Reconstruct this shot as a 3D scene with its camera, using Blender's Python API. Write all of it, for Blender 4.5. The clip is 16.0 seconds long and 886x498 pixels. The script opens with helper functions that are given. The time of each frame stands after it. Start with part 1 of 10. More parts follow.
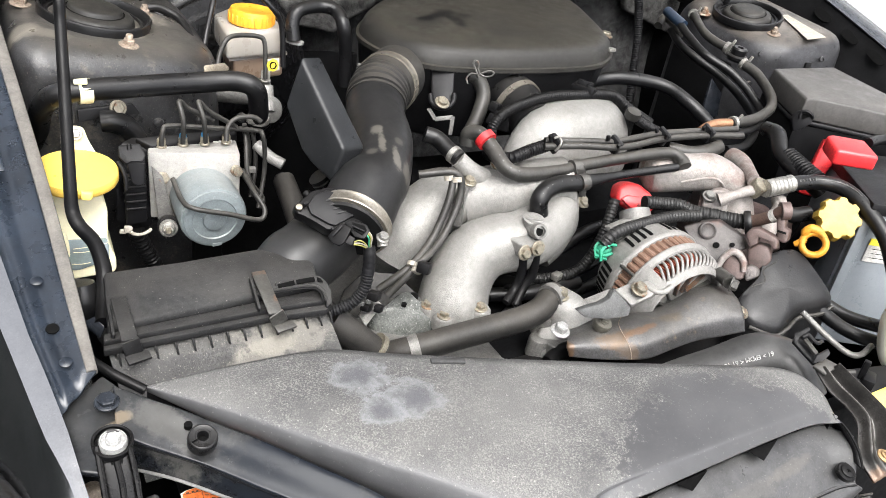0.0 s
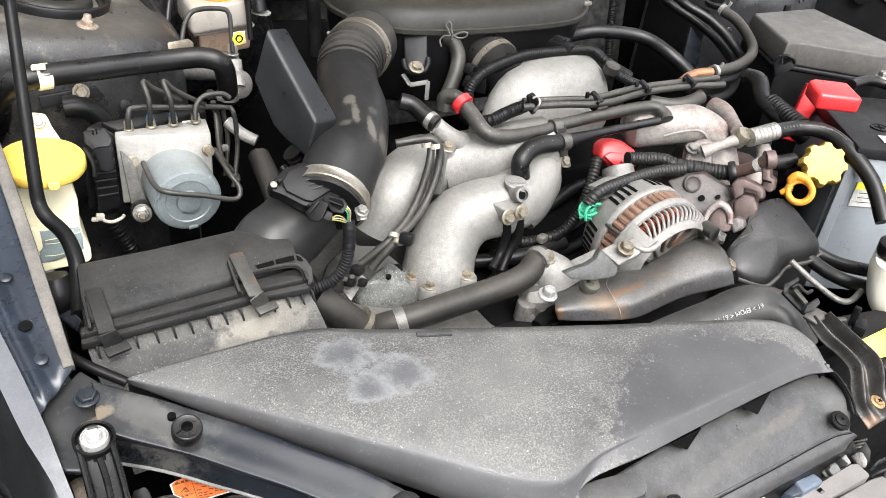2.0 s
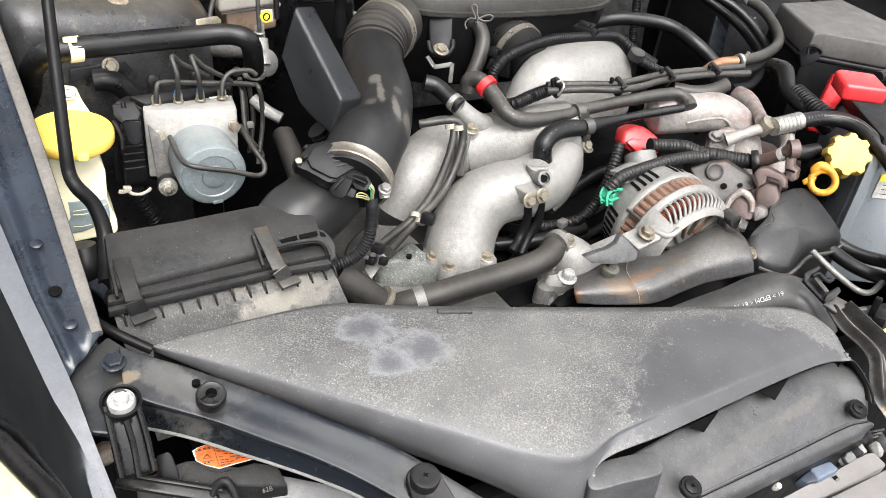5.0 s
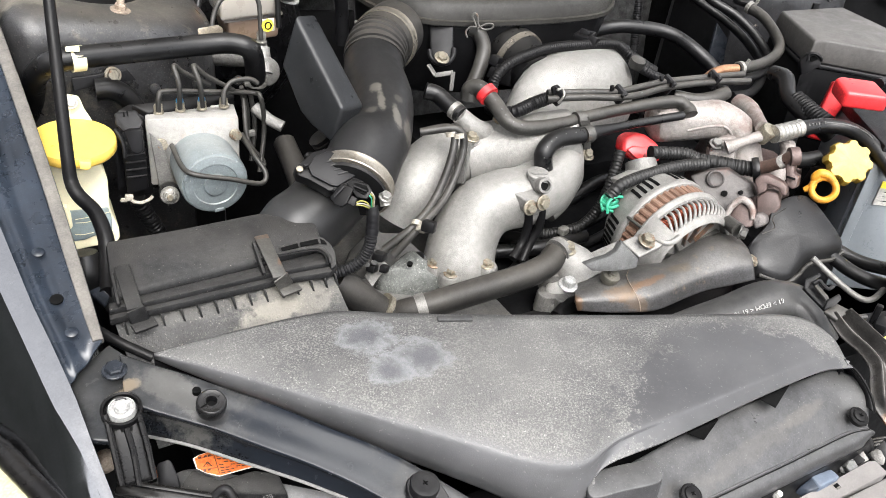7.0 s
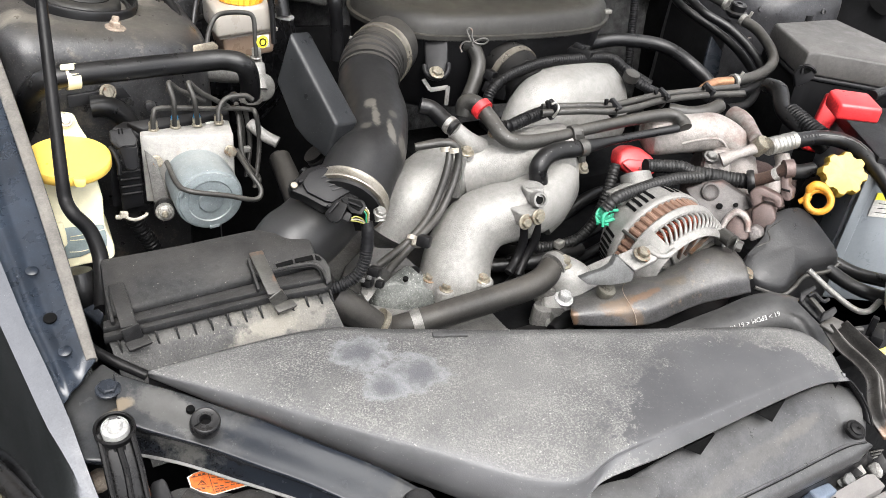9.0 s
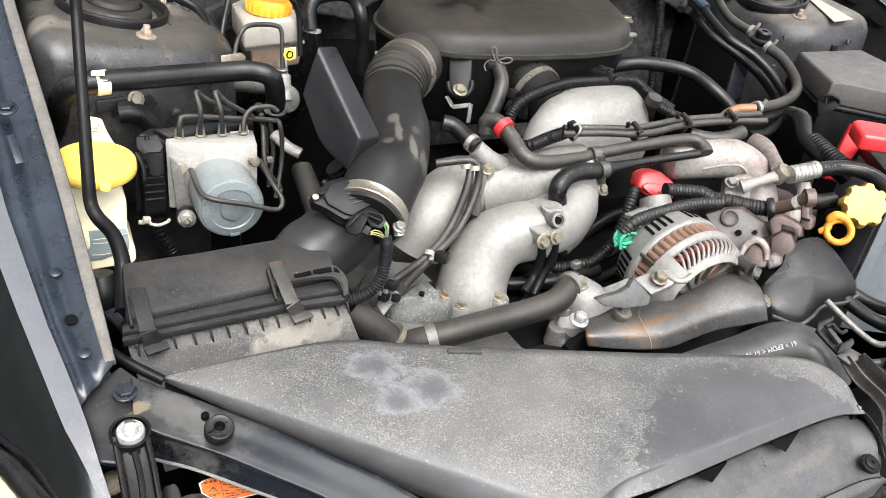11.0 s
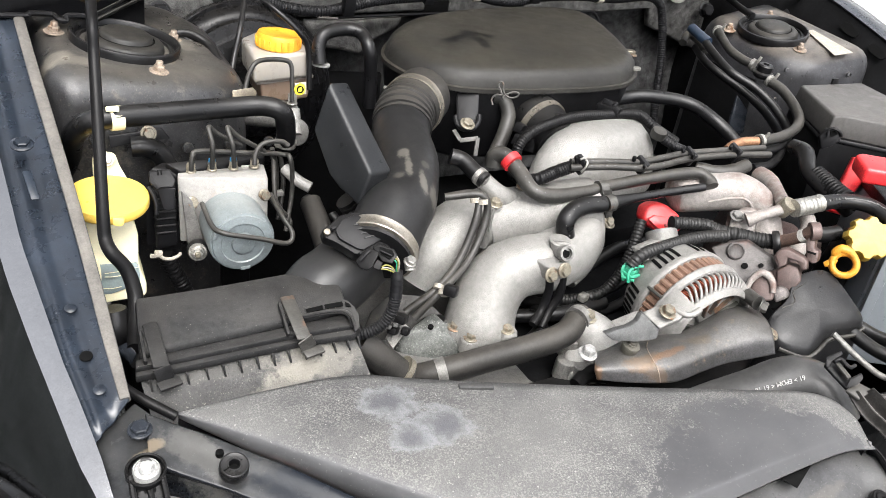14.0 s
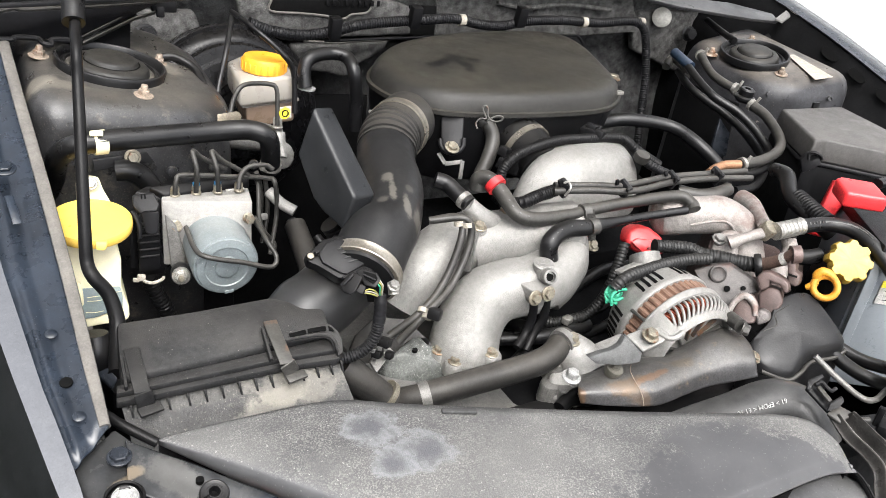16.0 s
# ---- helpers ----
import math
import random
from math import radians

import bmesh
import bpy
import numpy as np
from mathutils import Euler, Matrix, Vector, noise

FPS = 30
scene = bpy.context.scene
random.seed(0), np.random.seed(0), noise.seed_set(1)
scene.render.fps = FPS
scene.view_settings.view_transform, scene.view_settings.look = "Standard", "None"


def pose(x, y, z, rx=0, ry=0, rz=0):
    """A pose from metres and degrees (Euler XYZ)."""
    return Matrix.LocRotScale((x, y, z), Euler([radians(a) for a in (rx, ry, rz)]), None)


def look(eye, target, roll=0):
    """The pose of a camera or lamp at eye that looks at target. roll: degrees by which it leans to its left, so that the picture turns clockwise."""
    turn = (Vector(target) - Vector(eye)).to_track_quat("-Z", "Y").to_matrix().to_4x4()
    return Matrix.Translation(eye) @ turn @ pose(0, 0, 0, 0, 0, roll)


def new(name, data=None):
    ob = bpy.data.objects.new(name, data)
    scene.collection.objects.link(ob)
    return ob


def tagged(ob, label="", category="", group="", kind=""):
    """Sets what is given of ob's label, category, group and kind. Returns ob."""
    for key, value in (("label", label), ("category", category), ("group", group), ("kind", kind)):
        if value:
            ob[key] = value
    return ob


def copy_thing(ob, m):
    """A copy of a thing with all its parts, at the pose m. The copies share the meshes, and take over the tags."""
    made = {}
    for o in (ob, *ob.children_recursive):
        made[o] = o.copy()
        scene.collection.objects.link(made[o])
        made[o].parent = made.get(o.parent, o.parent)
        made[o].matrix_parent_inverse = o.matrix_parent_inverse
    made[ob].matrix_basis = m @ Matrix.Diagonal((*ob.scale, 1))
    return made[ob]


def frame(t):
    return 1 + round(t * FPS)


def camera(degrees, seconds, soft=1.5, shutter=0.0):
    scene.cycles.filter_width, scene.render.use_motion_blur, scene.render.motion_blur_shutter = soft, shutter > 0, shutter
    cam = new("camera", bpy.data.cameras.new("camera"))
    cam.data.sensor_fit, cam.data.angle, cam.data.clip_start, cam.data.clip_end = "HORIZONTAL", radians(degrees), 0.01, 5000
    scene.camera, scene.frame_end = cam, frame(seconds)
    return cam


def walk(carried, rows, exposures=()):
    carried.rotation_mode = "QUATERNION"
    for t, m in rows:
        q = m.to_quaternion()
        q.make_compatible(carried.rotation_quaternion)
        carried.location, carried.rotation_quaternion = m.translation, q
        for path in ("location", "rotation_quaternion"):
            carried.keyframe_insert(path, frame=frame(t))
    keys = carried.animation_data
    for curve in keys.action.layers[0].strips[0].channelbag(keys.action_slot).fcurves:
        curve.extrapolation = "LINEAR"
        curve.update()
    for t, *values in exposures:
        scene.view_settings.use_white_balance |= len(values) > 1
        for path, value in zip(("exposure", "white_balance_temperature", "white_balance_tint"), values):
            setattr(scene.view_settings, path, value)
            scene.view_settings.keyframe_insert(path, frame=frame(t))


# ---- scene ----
cam = camera(57.96, 16.0, soft=0.6)
PATH = [
    (0, (-0.664, -0.945, 1.207), (0.309, 0.486, 0.204), 9.3),
    (0.5, (-0.66, -0.941, 1.207), (0.318, 0.483, 0.2), 8.9),
    (1, (-0.65, -0.942, 1.208), (0.335, 0.468, 0.187), 7.8),
    (1.5, (-0.648, -0.934, 1.21), (0.34, 0.451, 0.159), 7.1),
    (2, (-0.649, -0.935, 1.206), (0.328, 0.436, 0.127), 6.7),
    (2.5, (-0.655, -0.939, 1.202), (0.313, 0.423, 0.104), 6.7),
    (3, (-0.66, -0.937, 1.199), (0.29, 0.427, 0.087), 7.0),
    (3.5, (-0.659, -0.941, 1.199), (0.286, 0.426, 0.086), 7.0),
    (4, (-0.66, -0.943, 1.2), (0.284, 0.432, 0.096), 7.1),
    (6.5, (-0.656, -0.937, 1.2), (0.281, 0.441, 0.095), 7.6),
    (7, (-0.657, -0.943, 1.202), (0.279, 0.448, 0.112), 7.2),
    (7.5, (-0.654, -0.944, 1.203), (0.282, 0.457, 0.125), 7.0),
    (8, (-0.655, -0.946, 1.205), (0.289, 0.457, 0.137), 6.8),
    (8.5, (-0.653, -0.944, 1.21), (0.29, 0.463, 0.145), 6.5),
    (9, (-0.653, -0.943, 1.205), (0.291, 0.462, 0.139), 6.8),
    (11.5, (-0.659, -0.944, 1.21), (0.256, 0.506, 0.18), 8.2),
    (12, (-0.662, -0.946, 1.212), (0.254, 0.511, 0.193), 8.0),
    (12.5, (-0.665, -0.947, 1.212), (0.253, 0.517, 0.205), 8.1),
    (13, (-0.664, -0.947, 1.214), (0.259, 0.517, 0.211), 8.0),
    (13.5, (-0.667, -0.942, 1.217), (0.262, 0.52, 0.218), 8.1),
    (14, (-0.668, -0.937, 1.217), (0.264, 0.533, 0.231), 8.2),
    (14.5, (-0.669, -0.939, 1.22), (0.273, 0.532, 0.247), 8.4),
    (15, (-0.67, -0.937, 1.22), (0.282, 0.535, 0.257), 8.6),
    (15.5, (-0.666, -0.938, 1.222), (0.288, 0.541, 0.273), 8.3),
    (16, (-0.664, -0.939, 1.223), (0.298, 0.54, 0.282), 8.5),
]
walk(cam, [(t, look(eye, target, roll)) for t, eye, target, roll in PATH])

# ---- world, sun, light ----
world = bpy.data.worlds.new("overcast_sky")
scene.world = world
world.use_nodes = True
sky = world.node_tree.nodes.new("ShaderNodeTexSky")
sky.sky_type, sky.sun_disc = "NISHITA", False
sky.sun_elevation, sky.sun_rotation, sky.dust_density, sky.air_density = radians(52), radians(200), 3.0, 0.6
hazy = world.node_tree.nodes.new("ShaderNodeHueSaturation")
hazy.inputs["Saturation"].default_value = 0.25
world.node_tree.links.new(sky.outputs[0], hazy.inputs["Color"])
world.node_tree.links.new(hazy.outputs[0], world.node_tree.nodes["Background"].inputs["Color"])
world.node_tree.nodes["Background"].inputs["Strength"].default_value = 0.15
sun = new("sun", bpy.data.lights.new("sun", "SUN"))
sun.data.energy, sun.data.angle, sun.data.color = 1.1, radians(50), (1.0, 0.985, 0.96)
sun.matrix_world = look((-0.1, -1.3, 3.4), (0, 0, 0.8))
scene.view_settings.exposure = 2.04


# ---- builders ----
def thing(name, base, label, category, group="", kind=""):
    """An empty at the base of a thing, under which its parts hang."""
    ob = new(name)
    ob.location = base
    ob.empty_display_size = 0.02
    return tagged(ob, label, category, group, kind)


def origin(ob):
    """The place of a thing's empty, also for a part that hangs from it."""
    return Vector(ob.location) if ob.parent is None else Vector((0, 0, 0))


def part(name, bm, material, parent=None, label="", smooth=40):
    """Links a bmesh, in world metres, as one mesh under a thing or a part."""
    bmesh.ops.recalc_face_normals(bm, faces=bm.faces)
    me = bpy.data.meshes.new(name)
    bm.to_mesh(me)
    bm.free()
    me.materials.append(material)
    ob = new(name, me)
    if smooth:
        for p in me.polygons:
            p.use_smooth = True
        me.set_sharp_from_angle(angle=radians(smooth))
    if parent is not None:
        ob.parent = parent
        chain = origin(parent) if parent.parent is None else origin(parent.parent)
        ob.matrix_parent_inverse = Matrix.Translation(-chain) if parent.parent is None else Matrix.Identity(4)
    if label:
        ob["label"] = label
    return ob


def spline(points, n=8):
    """A Catmull-Rom curve through the points, n steps a span."""
    p = [Vector(q) for q in points]
    p = [2 * p[0] - p[1], *p, 2 * p[-1] - p[-2]]
    out = []
    for i in range(1, len(p) - 2):
        a, b, c, d = p[i - 1 : i + 3]
        for k in range(n):
            t = k / n
            out.append(0.5 * (2 * b + (c - a) * t + (2 * a - 5 * b + 4 * c - d) * t * t + (3 * b - a - 3 * c + d) * t ** 3))
    return [*out, p[-2]]


def skin(bm, rings, cap=True, loop=False):
    """Faces between rings of points of one count."""
    made = [[bm.verts.new(q) for q in ring] for ring in rings]
    n = len(made[0])
    pairs = list(zip(made, made[1:])) + ([(made[-1], made[0])] if loop else [])
    for a, b in pairs:
        for i in range(n):
            bm.faces.new((a[i], a[(i + 1) % n], b[(i + 1) % n], b[i]))
    if cap and not loop:
        bm.faces.new(list(reversed(made[0])))
        bm.faces.new(made[-1])
    return bm


def tube(points, r, n=8, sides=14, ribs=0.0, pitch=0.006, bm=None, hollow=0.0):
    """A hose along a curve; r may be one radius or one for each point. ribs: depth of corrugation."""
    bm = bm or bmesh.new()
    rs = list(r) if isinstance(r, (list, tuple)) else [r] * len(points)
    c = spline(points, n)
    m = len(c) - 1
    rad = [rs[min(int(i / n), len(rs) - 2)] * (1 - (i % n) / n) + rs[min(int(i / n) + 1, len(rs) - 1)] * ((i % n) / n) for i in range(m)] + [rs[-1]]
    if ribs:
        fine, frad, along = [], [], 0.0
        for a, b, ra, rb in zip(c, c[1:], rad, rad[1:]):
            k = max(2, int((b - a).length / (pitch / 4)))
            for j in range(k):
                f = j / k
                s = along + f * (b - a).length
                fine.append(a.lerp(b, f))
                frad.append(ra * (1 - f) + rb * f - (ribs if (s / pitch) % 1.0 > 0.5 else 0.0))
            along += (b - a).length
        c, rad = fine + [c[-1]], frad + [rad[-1]]
    rings, side = [], None
    for i, q in enumerate(c):
        d = (c[min(i + 1, len(c) - 1)] - c[max(i - 1, 0)]).normalized()
        side = d.orthogonal() if side is None else (side - d * side.dot(d))
        side.normalize()
        up = d.cross(side)
        rings.append([q + rad[i] * (math.cos(a) * side + math.sin(a) * up) for a in (2 * math.pi * k / sides for k in range(sides))])
    return skin(bm, rings)


def frame_of(axis, hint=(0, 0, 1)):
    """Two directions square to axis."""
    d = Vector(axis).normalized()
    u = Vector(hint) - d * d.dot(Vector(hint))
    u = u.normalized() if u.length > 1e-4 else d.orthogonal().normalized()
    return u.cross(d).normalized(), u, d


def lathe(centre, axis, profile, sides=28, bm=None, hint=(0, 0, 1)):
    """Turns (radius, height) pairs round an axis from centre."""
    bm = bm or bmesh.new()
    u, v, d = frame_of(axis, hint)
    c = Vector(centre)
    rings = [[c + h * d + max(r, 1e-4) * (math.cos(a) * u + math.sin(a) * v) for a in (2 * math.pi * k / sides for k in range(sides))] for r, h in profile]
    return skin(bm, rings)


def slab(corners, depth, bevel=0.004, seg=2, bm=None, taper=1.0):
    """A plate: an outline of points pushed along the vector depth, edges rounded."""
    own = bmesh.new()
    pts = [Vector(p) for p in corners]
    mid = sum(pts, Vector()) / len(pts)
    a = [own.verts.new(p) for p in pts]
    b = [own.verts.new(mid + (p - mid) * taper + Vector(depth)) for p in pts]
    n = len(pts)
    own.faces.new(a)
    own.faces.new(list(reversed(b)))
    for i in range(n):
        own.faces.new((a[i], b[i], b[(i + 1) % n], a[(i + 1) % n]))
    bmesh.ops.recalc_face_normals(own, faces=own.faces)
    if bevel:
        bmesh.ops.bevel(own, geom=own.edges[:], offset=bevel, segments=seg, affect="EDGES", profile=0.5, clamp_overlap=True)
    return join(bm, own)


def wedge(front, back, bevel=0.003, seg=3, bm=None):
    """A moulded body between two outlines of one count, edges rounded."""
    own = skin(bmesh.new(), [[Vector(q) for q in front], [Vector(q) for q in back]])
    bmesh.ops.recalc_face_normals(own, faces=own.faces)
    bmesh.ops.bevel(own, geom=own.edges[:], offset=bevel, segments=seg, affect="EDGES", profile=0.5, clamp_overlap=True)
    return join(bm, own)


def join(bm, own):
    """Adds own to bm, if there is one."""
    if bm is None:
        return own
    me = bpy.data.meshes.new("tmp")
    own.to_mesh(me)
    own.free()
    bm.from_mesh(me)
    bpy.data.meshes.remove(me)
    return bm


def box(centre, size, turn=(0, 0, 0), bevel=0.003, seg=2, bm=None):
    """A rounded box, turned by Euler degrees."""
    own = bmesh.new()
    bmesh.ops.create_cube(own, size=1.0)
    bmesh.ops.scale(own, vec=Vector(size), verts=own.verts)
    if bevel:
        bmesh.ops.bevel(own, geom=own.edges[:], offset=bevel, segments=seg, affect="EDGES", profile=0.5, clamp_overlap=True)
    bmesh.ops.transform(own, matrix=pose(*centre, *turn), verts=own.verts)
    return join(bm, own)


def beam(a, b, w, h, hint=(0, 0, 1), bevel=0.002, bm=None):
    """A rounded bar from a to b, w wide and h deep along hint."""
    a, b = Vector(a), Vector(b)
    u, v, d = frame_of(b - a, hint)
    own = bmesh.new()
    bmesh.ops.create_cube(own, size=1.0)
    bmesh.ops.scale(own, vec=Vector((w, h, (b - a).length)), verts=own.verts)
    if bevel:
        bmesh.ops.bevel(own, geom=own.edges[:], offset=bevel, segments=2, affect="EDGES", profile=0.5, clamp_overlap=True)
    m = Matrix((u, v, d)).transposed().to_4x4()
    m.translation = (a + b) / 2
    bmesh.ops.transform(own, matrix=m, verts=own.verts)
    return join(bm, own)


def loft(sections, n=24, power=2.0, steps=6, cap=True, bm=None):
    """A smooth body through sections (centre, half-width vector, half-height vector)."""
    bm = bm or bmesh.new()
    c = spline([s[0] for s in sections], steps)
    u = spline([s[1] for s in sections], steps)
    v = spline([s[2] for s in sections], steps)

    def bent(x):
        return math.copysign(abs(x) ** (2 / power), x)

    rings = [[q + bent(math.cos(a)) * s + bent(math.sin(a)) * w for a in (2 * math.pi * k / n for k in range(n))] for q, s, w in zip(c, u, v)]
    return skin(bm, rings, cap)


def pipe(points, radii, n=24, power=2.0, squash=1.0, hint=(0, 0, 1), steps=6, bm=None):
    """A loft round a curve with a radius for each point."""
    p = [Vector(q) for q in points]
    out = []
    for i, q in enumerate(p):
        d = p[min(i + 1, len(p) - 1)] - p[max(i - 1, 0)]
        u, v, _ = frame_of(d, hint)
        out.append((q, u * radii[i], v * radii[i] * squash))
    return loft(out, n, power, steps, bm=bm)


def hexhead(centre, axis, r=0.006, h=0.005, flange=1.5, bm=None):
    """A hexagon bolt head on its washer."""
    bm = lathe(centre, axis, [(r * flange, 0), (r * flange, 0.0012), (r * flange * 0.92, 0.0018), (r * 0.9, 0.002)], 20, bm)
    u, v, d = frame_of(axis)
    c = Vector(centre)
    rings = []
    for k, z in ((1, 0.0015), (1, h * 0.85), (0.86, h), (0.5, h)):
        rings.append([c + d * z + r * k * (math.cos(a) * u + math.sin(a) * v) for a in (math.pi * j / 3 for j in range(6))])
    return skin(bm, rings)


def sheet(f, nu, nv, bm=None):
    """A surface f(u, v) for u and v from 0 to 1."""
    bm = bm or bmesh.new()
    g = [[bm.verts.new(f(i / nu, j / nv)) for j in range(nv + 1)] for i in range(nu + 1)]
    for i in range(nu):
        for j in range(nv):
            bm.faces.new((g[i][j], g[i + 1][j], g[i + 1][j + 1], g[i][j + 1]))
    return bm


def surface(rows):
    """f(u, v) of a smooth surface: u runs along each row, v from row to row."""
    fine = [spline(q, 8) for q in rows]

    def at(u, v):
        k = u * (len(fine[0]) - 1)
        i = min(int(k), len(fine[0]) - 2)
        cut = spline([r[i].lerp(r[i + 1], k - i) for r in fine], 8)
        k = v * (len(cut) - 1)
        i = min(int(k), len(cut) - 2)
        return cut[i].lerp(cut[i + 1], k - i)

    return at


def thicken(ob, t, offset=-1.0):
    """Gives a sheet its thickness."""
    m = ob.modifiers.new("thickness", "SOLIDIFY")
    m.thickness, m.offset = t, offset
    return ob


def bolts(places, axis, material, parent, r=0.006, h=0.006, name="bolt", label=""):
    for p in places:
        part(name, hexhead(p, axis, r, h), material, parent, label, 30)


def ring_of(points, n=6):
    """A closed smooth outline through the points."""
    p = [Vector(q) for q in points]
    m = len(p)
    out = []
    for i in range(m):
        a, b, c, d = p[i - 1], p[i], p[(i + 1) % m], p[(i + 2) % m]
        for k in range(n):
            t = k / n
            out.append(0.5 * (2 * b + (c - a) * t + (2 * a - 5 * b + 4 * c - d) * t * t + (3 * b - a - 3 * c + d) * t ** 3))
    return out


def puck(outline, steps, lean=(0, 0, 1), bm=None):
    """A moulded body: one outline stacked at (scale, height) steps along lean."""
    pts = [Vector(q) for q in outline]
    mid = sum(pts, Vector()) / len(pts)
    return skin(bm or bmesh.new(), [[mid + (q - mid) * k + Vector(lean) * h for q in pts] for k, h in steps])


def dashes(points, r, spans, parent, material, long=0.004, wide=0.0011):
    """Small printed dashes along the upper side of a hose; spans are places from 0 to 1 along it."""
    c = spline(points, 8)
    for f in spans:
        k = min(len(c) - 2, max(1, int(f * (len(c) - 1))))
        d = (c[k + 1] - c[k - 1]).normalized()
        up = Vector((-0.35, -0.62, 0.70))
        up = (up - d * up.dot(d)).normalized()
        q = c[k] + up * (r + 0.0001)
        part("print_dash", beam(q - d * long / 2, q + d * long / 2, wide, 0.0006, up, 0), material, parent)


# ---- materials ----
def mat(name, color, rough=0.5, metal=0.0, vary=0.25, size=25.0, bump=0.15, grain=400.0, dust=0.0, dust_color=(0.42, 0.38, 0.32), speck=0.0,
        rust=0.0, rust_color=(0.20, 0.09, 0.04), coat=0.0, clear=0.0, rust_size=14.0, tone=0.8, shine=0.5, spots=(), soft_skin=0.0, lie=(0.05, 0.9)):
    """A surface with blotches at one scale and grain at another; dust lies on what faces up; specks; patches of rust."""
    m = bpy.data.materials.new(name)
    m.use_nodes = True
    t = m.node_tree
    n, ln = t.nodes, t.links
    b = n["Principled BSDF"]
    b.inputs["Roughness"].default_value, b.inputs["Metallic"].default_value = rough, metal
    b.inputs["Coat Weight"].default_value, b.inputs["Coat Roughness"].default_value = coat, 0.08
    b.inputs["Specular IOR Level"].default_value = shine
    b.inputs["Transmission Weight"].default_value = clear
    co = n.new("ShaderNodeTexCoord")

    def noise_of(scale, detail=5.0, rough_=0.6):
        q = n.new("ShaderNodeTexNoise")
        q.inputs["Scale"].default_value, q.inputs["Detail"].default_value, q.inputs["Roughness"].default_value = scale, detail, rough_
        ln.new(co.outputs["Object"], q.inputs["Vector"])
        return q.outputs["Fac"]

    def span(value, lo, hi, a=0.0, c=1.0):
        q = n.new("ShaderNodeMapRange")
        q.inputs["From Min"].default_value, q.inputs["From Max"].default_value = lo, hi
        q.inputs["To Min"].default_value, q.inputs["To Max"].default_value = a, c
        ln.new(value, q.inputs["Value"])
        return q.outputs["Result"]

    def mixed(fac, a, c):
        q = n.new("ShaderNodeMix")
        q.data_type = "RGBA"
        for socket, value in ((q.inputs[0], fac), (q.inputs[6], a), (q.inputs[7], c)):
            if isinstance(value, (tuple, list)):
                socket.default_value = (*value[:3], 1)
            else:
                ln.new(value, socket)
        return q.outputs[2]

    def times(a, c):
        q = n.new("ShaderNodeMath")
        q.operation = "MULTIPLY"
        ln.new(a, q.inputs[0])
        if isinstance(c, float):
            q.inputs[1].default_value = c
        else:
            ln.new(c, q.inputs[1])
        return q.outputs[0]

    col = mixed(span(noise_of(size), 0.3, 0.7), [c * (1 - vary) for c in color], [min(1, c * (1 + vary)) for c in color])
    fine = noise_of(grain, 3.0)
    mid = mixed(span(noise_of(size * 7, 6.0, 0.7), 0.32, 0.68), [0.70] * 3, [1.34] * 3)
    q = n.new("ShaderNodeMix")
    q.data_type, q.blend_type = "RGBA", "MULTIPLY"
    q.inputs[0].default_value = tone
    ln.new(col, q.inputs[6])
    ln.new(mid, q.inputs[7])
    col = q.outputs[2]
    pores = mixed(span(noise_of(max(grain, 500.0) * 1.3, 2.0), 0.32, 0.68), [1 - 0.28 * tone] * 3, [1 + 0.30 * tone] * 3)
    q = n.new("ShaderNodeMix")
    q.data_type, q.blend_type = "RGBA", "MULTIPLY"
    q.inputs[0].default_value = 1.0
    ln.new(col, q.inputs[6])
    ln.new(pores, q.inputs[7])
    col = q.outputs[2]
    if rust:
        col = mixed(span(noise_of(rust_size, 8.0, 0.7), 0.62 - 0.25 * rust, 0.72 - 0.2 * rust), col, rust_color)
    if dust:
        geo = n.new("ShaderNodeNewGeometry")
        sep = n.new("ShaderNodeSeparateXYZ")
        ln.new(geo.outputs["Normal"], sep.inputs[0])
        up = span(sep.outputs["Z"], lie[0], lie[1])
        film = times(times(up, span(noise_of(18.0, 9.0, 0.75), 0.35, 0.7, 0.15, 1.0)), dust)
        col = mixed(film, col, dust_color)
    if speck:
        col = mixed(span(noise_of(620.0, 2.5), 0.69 - 0.14 * speck, 0.78 - 0.1 * speck, 0.0, 0.8), col, [min(1, c * 1.15) for c in dust_color])
    if spots:
        wob = span(noise_of(55.0, 6.0, 0.7), 0.3, 0.7, -0.45, 0.45)
        for centre, sx, sy, turn, shade, amount in spots:
            q = n.new("ShaderNodeMapping")
            q.vector_type = "TEXTURE"
            q.inputs["Location"].default_value, q.inputs["Scale"].default_value = centre, (sx, sy, 0.15)
            q.inputs["Rotation"].default_value = (0, 0, radians(turn))
            ln.new(co.outputs["Object"], q.inputs["Vector"])
            d = n.new("ShaderNodeVectorMath")
            d.operation = "LENGTH"
            ln.new(q.outputs[0], d.inputs[0])
            e = n.new("ShaderNodeMath")
            ln.new(d.outputs["Value"], e.inputs[0])
            ln.new(wob, e.inputs[1])
            col = mixed(span(e.outputs[0], 0.7, 1.1, amount, 0.0), col, shade)
    if soft_skin:
        b.inputs["Subsurface Weight"].default_value, b.inputs["Subsurface Radius"].default_value, b.inputs["Subsurface Scale"].default_value = soft_skin, (1, 0.9, 0.6), 0.02
    ln.new(col, b.inputs["Base Color"])
    ln.new(span(noise_of(size * 2.3), 0.3, 0.7, max(0.03, rough - 0.1), min(1, rough + 0.1)), b.inputs["Roughness"])
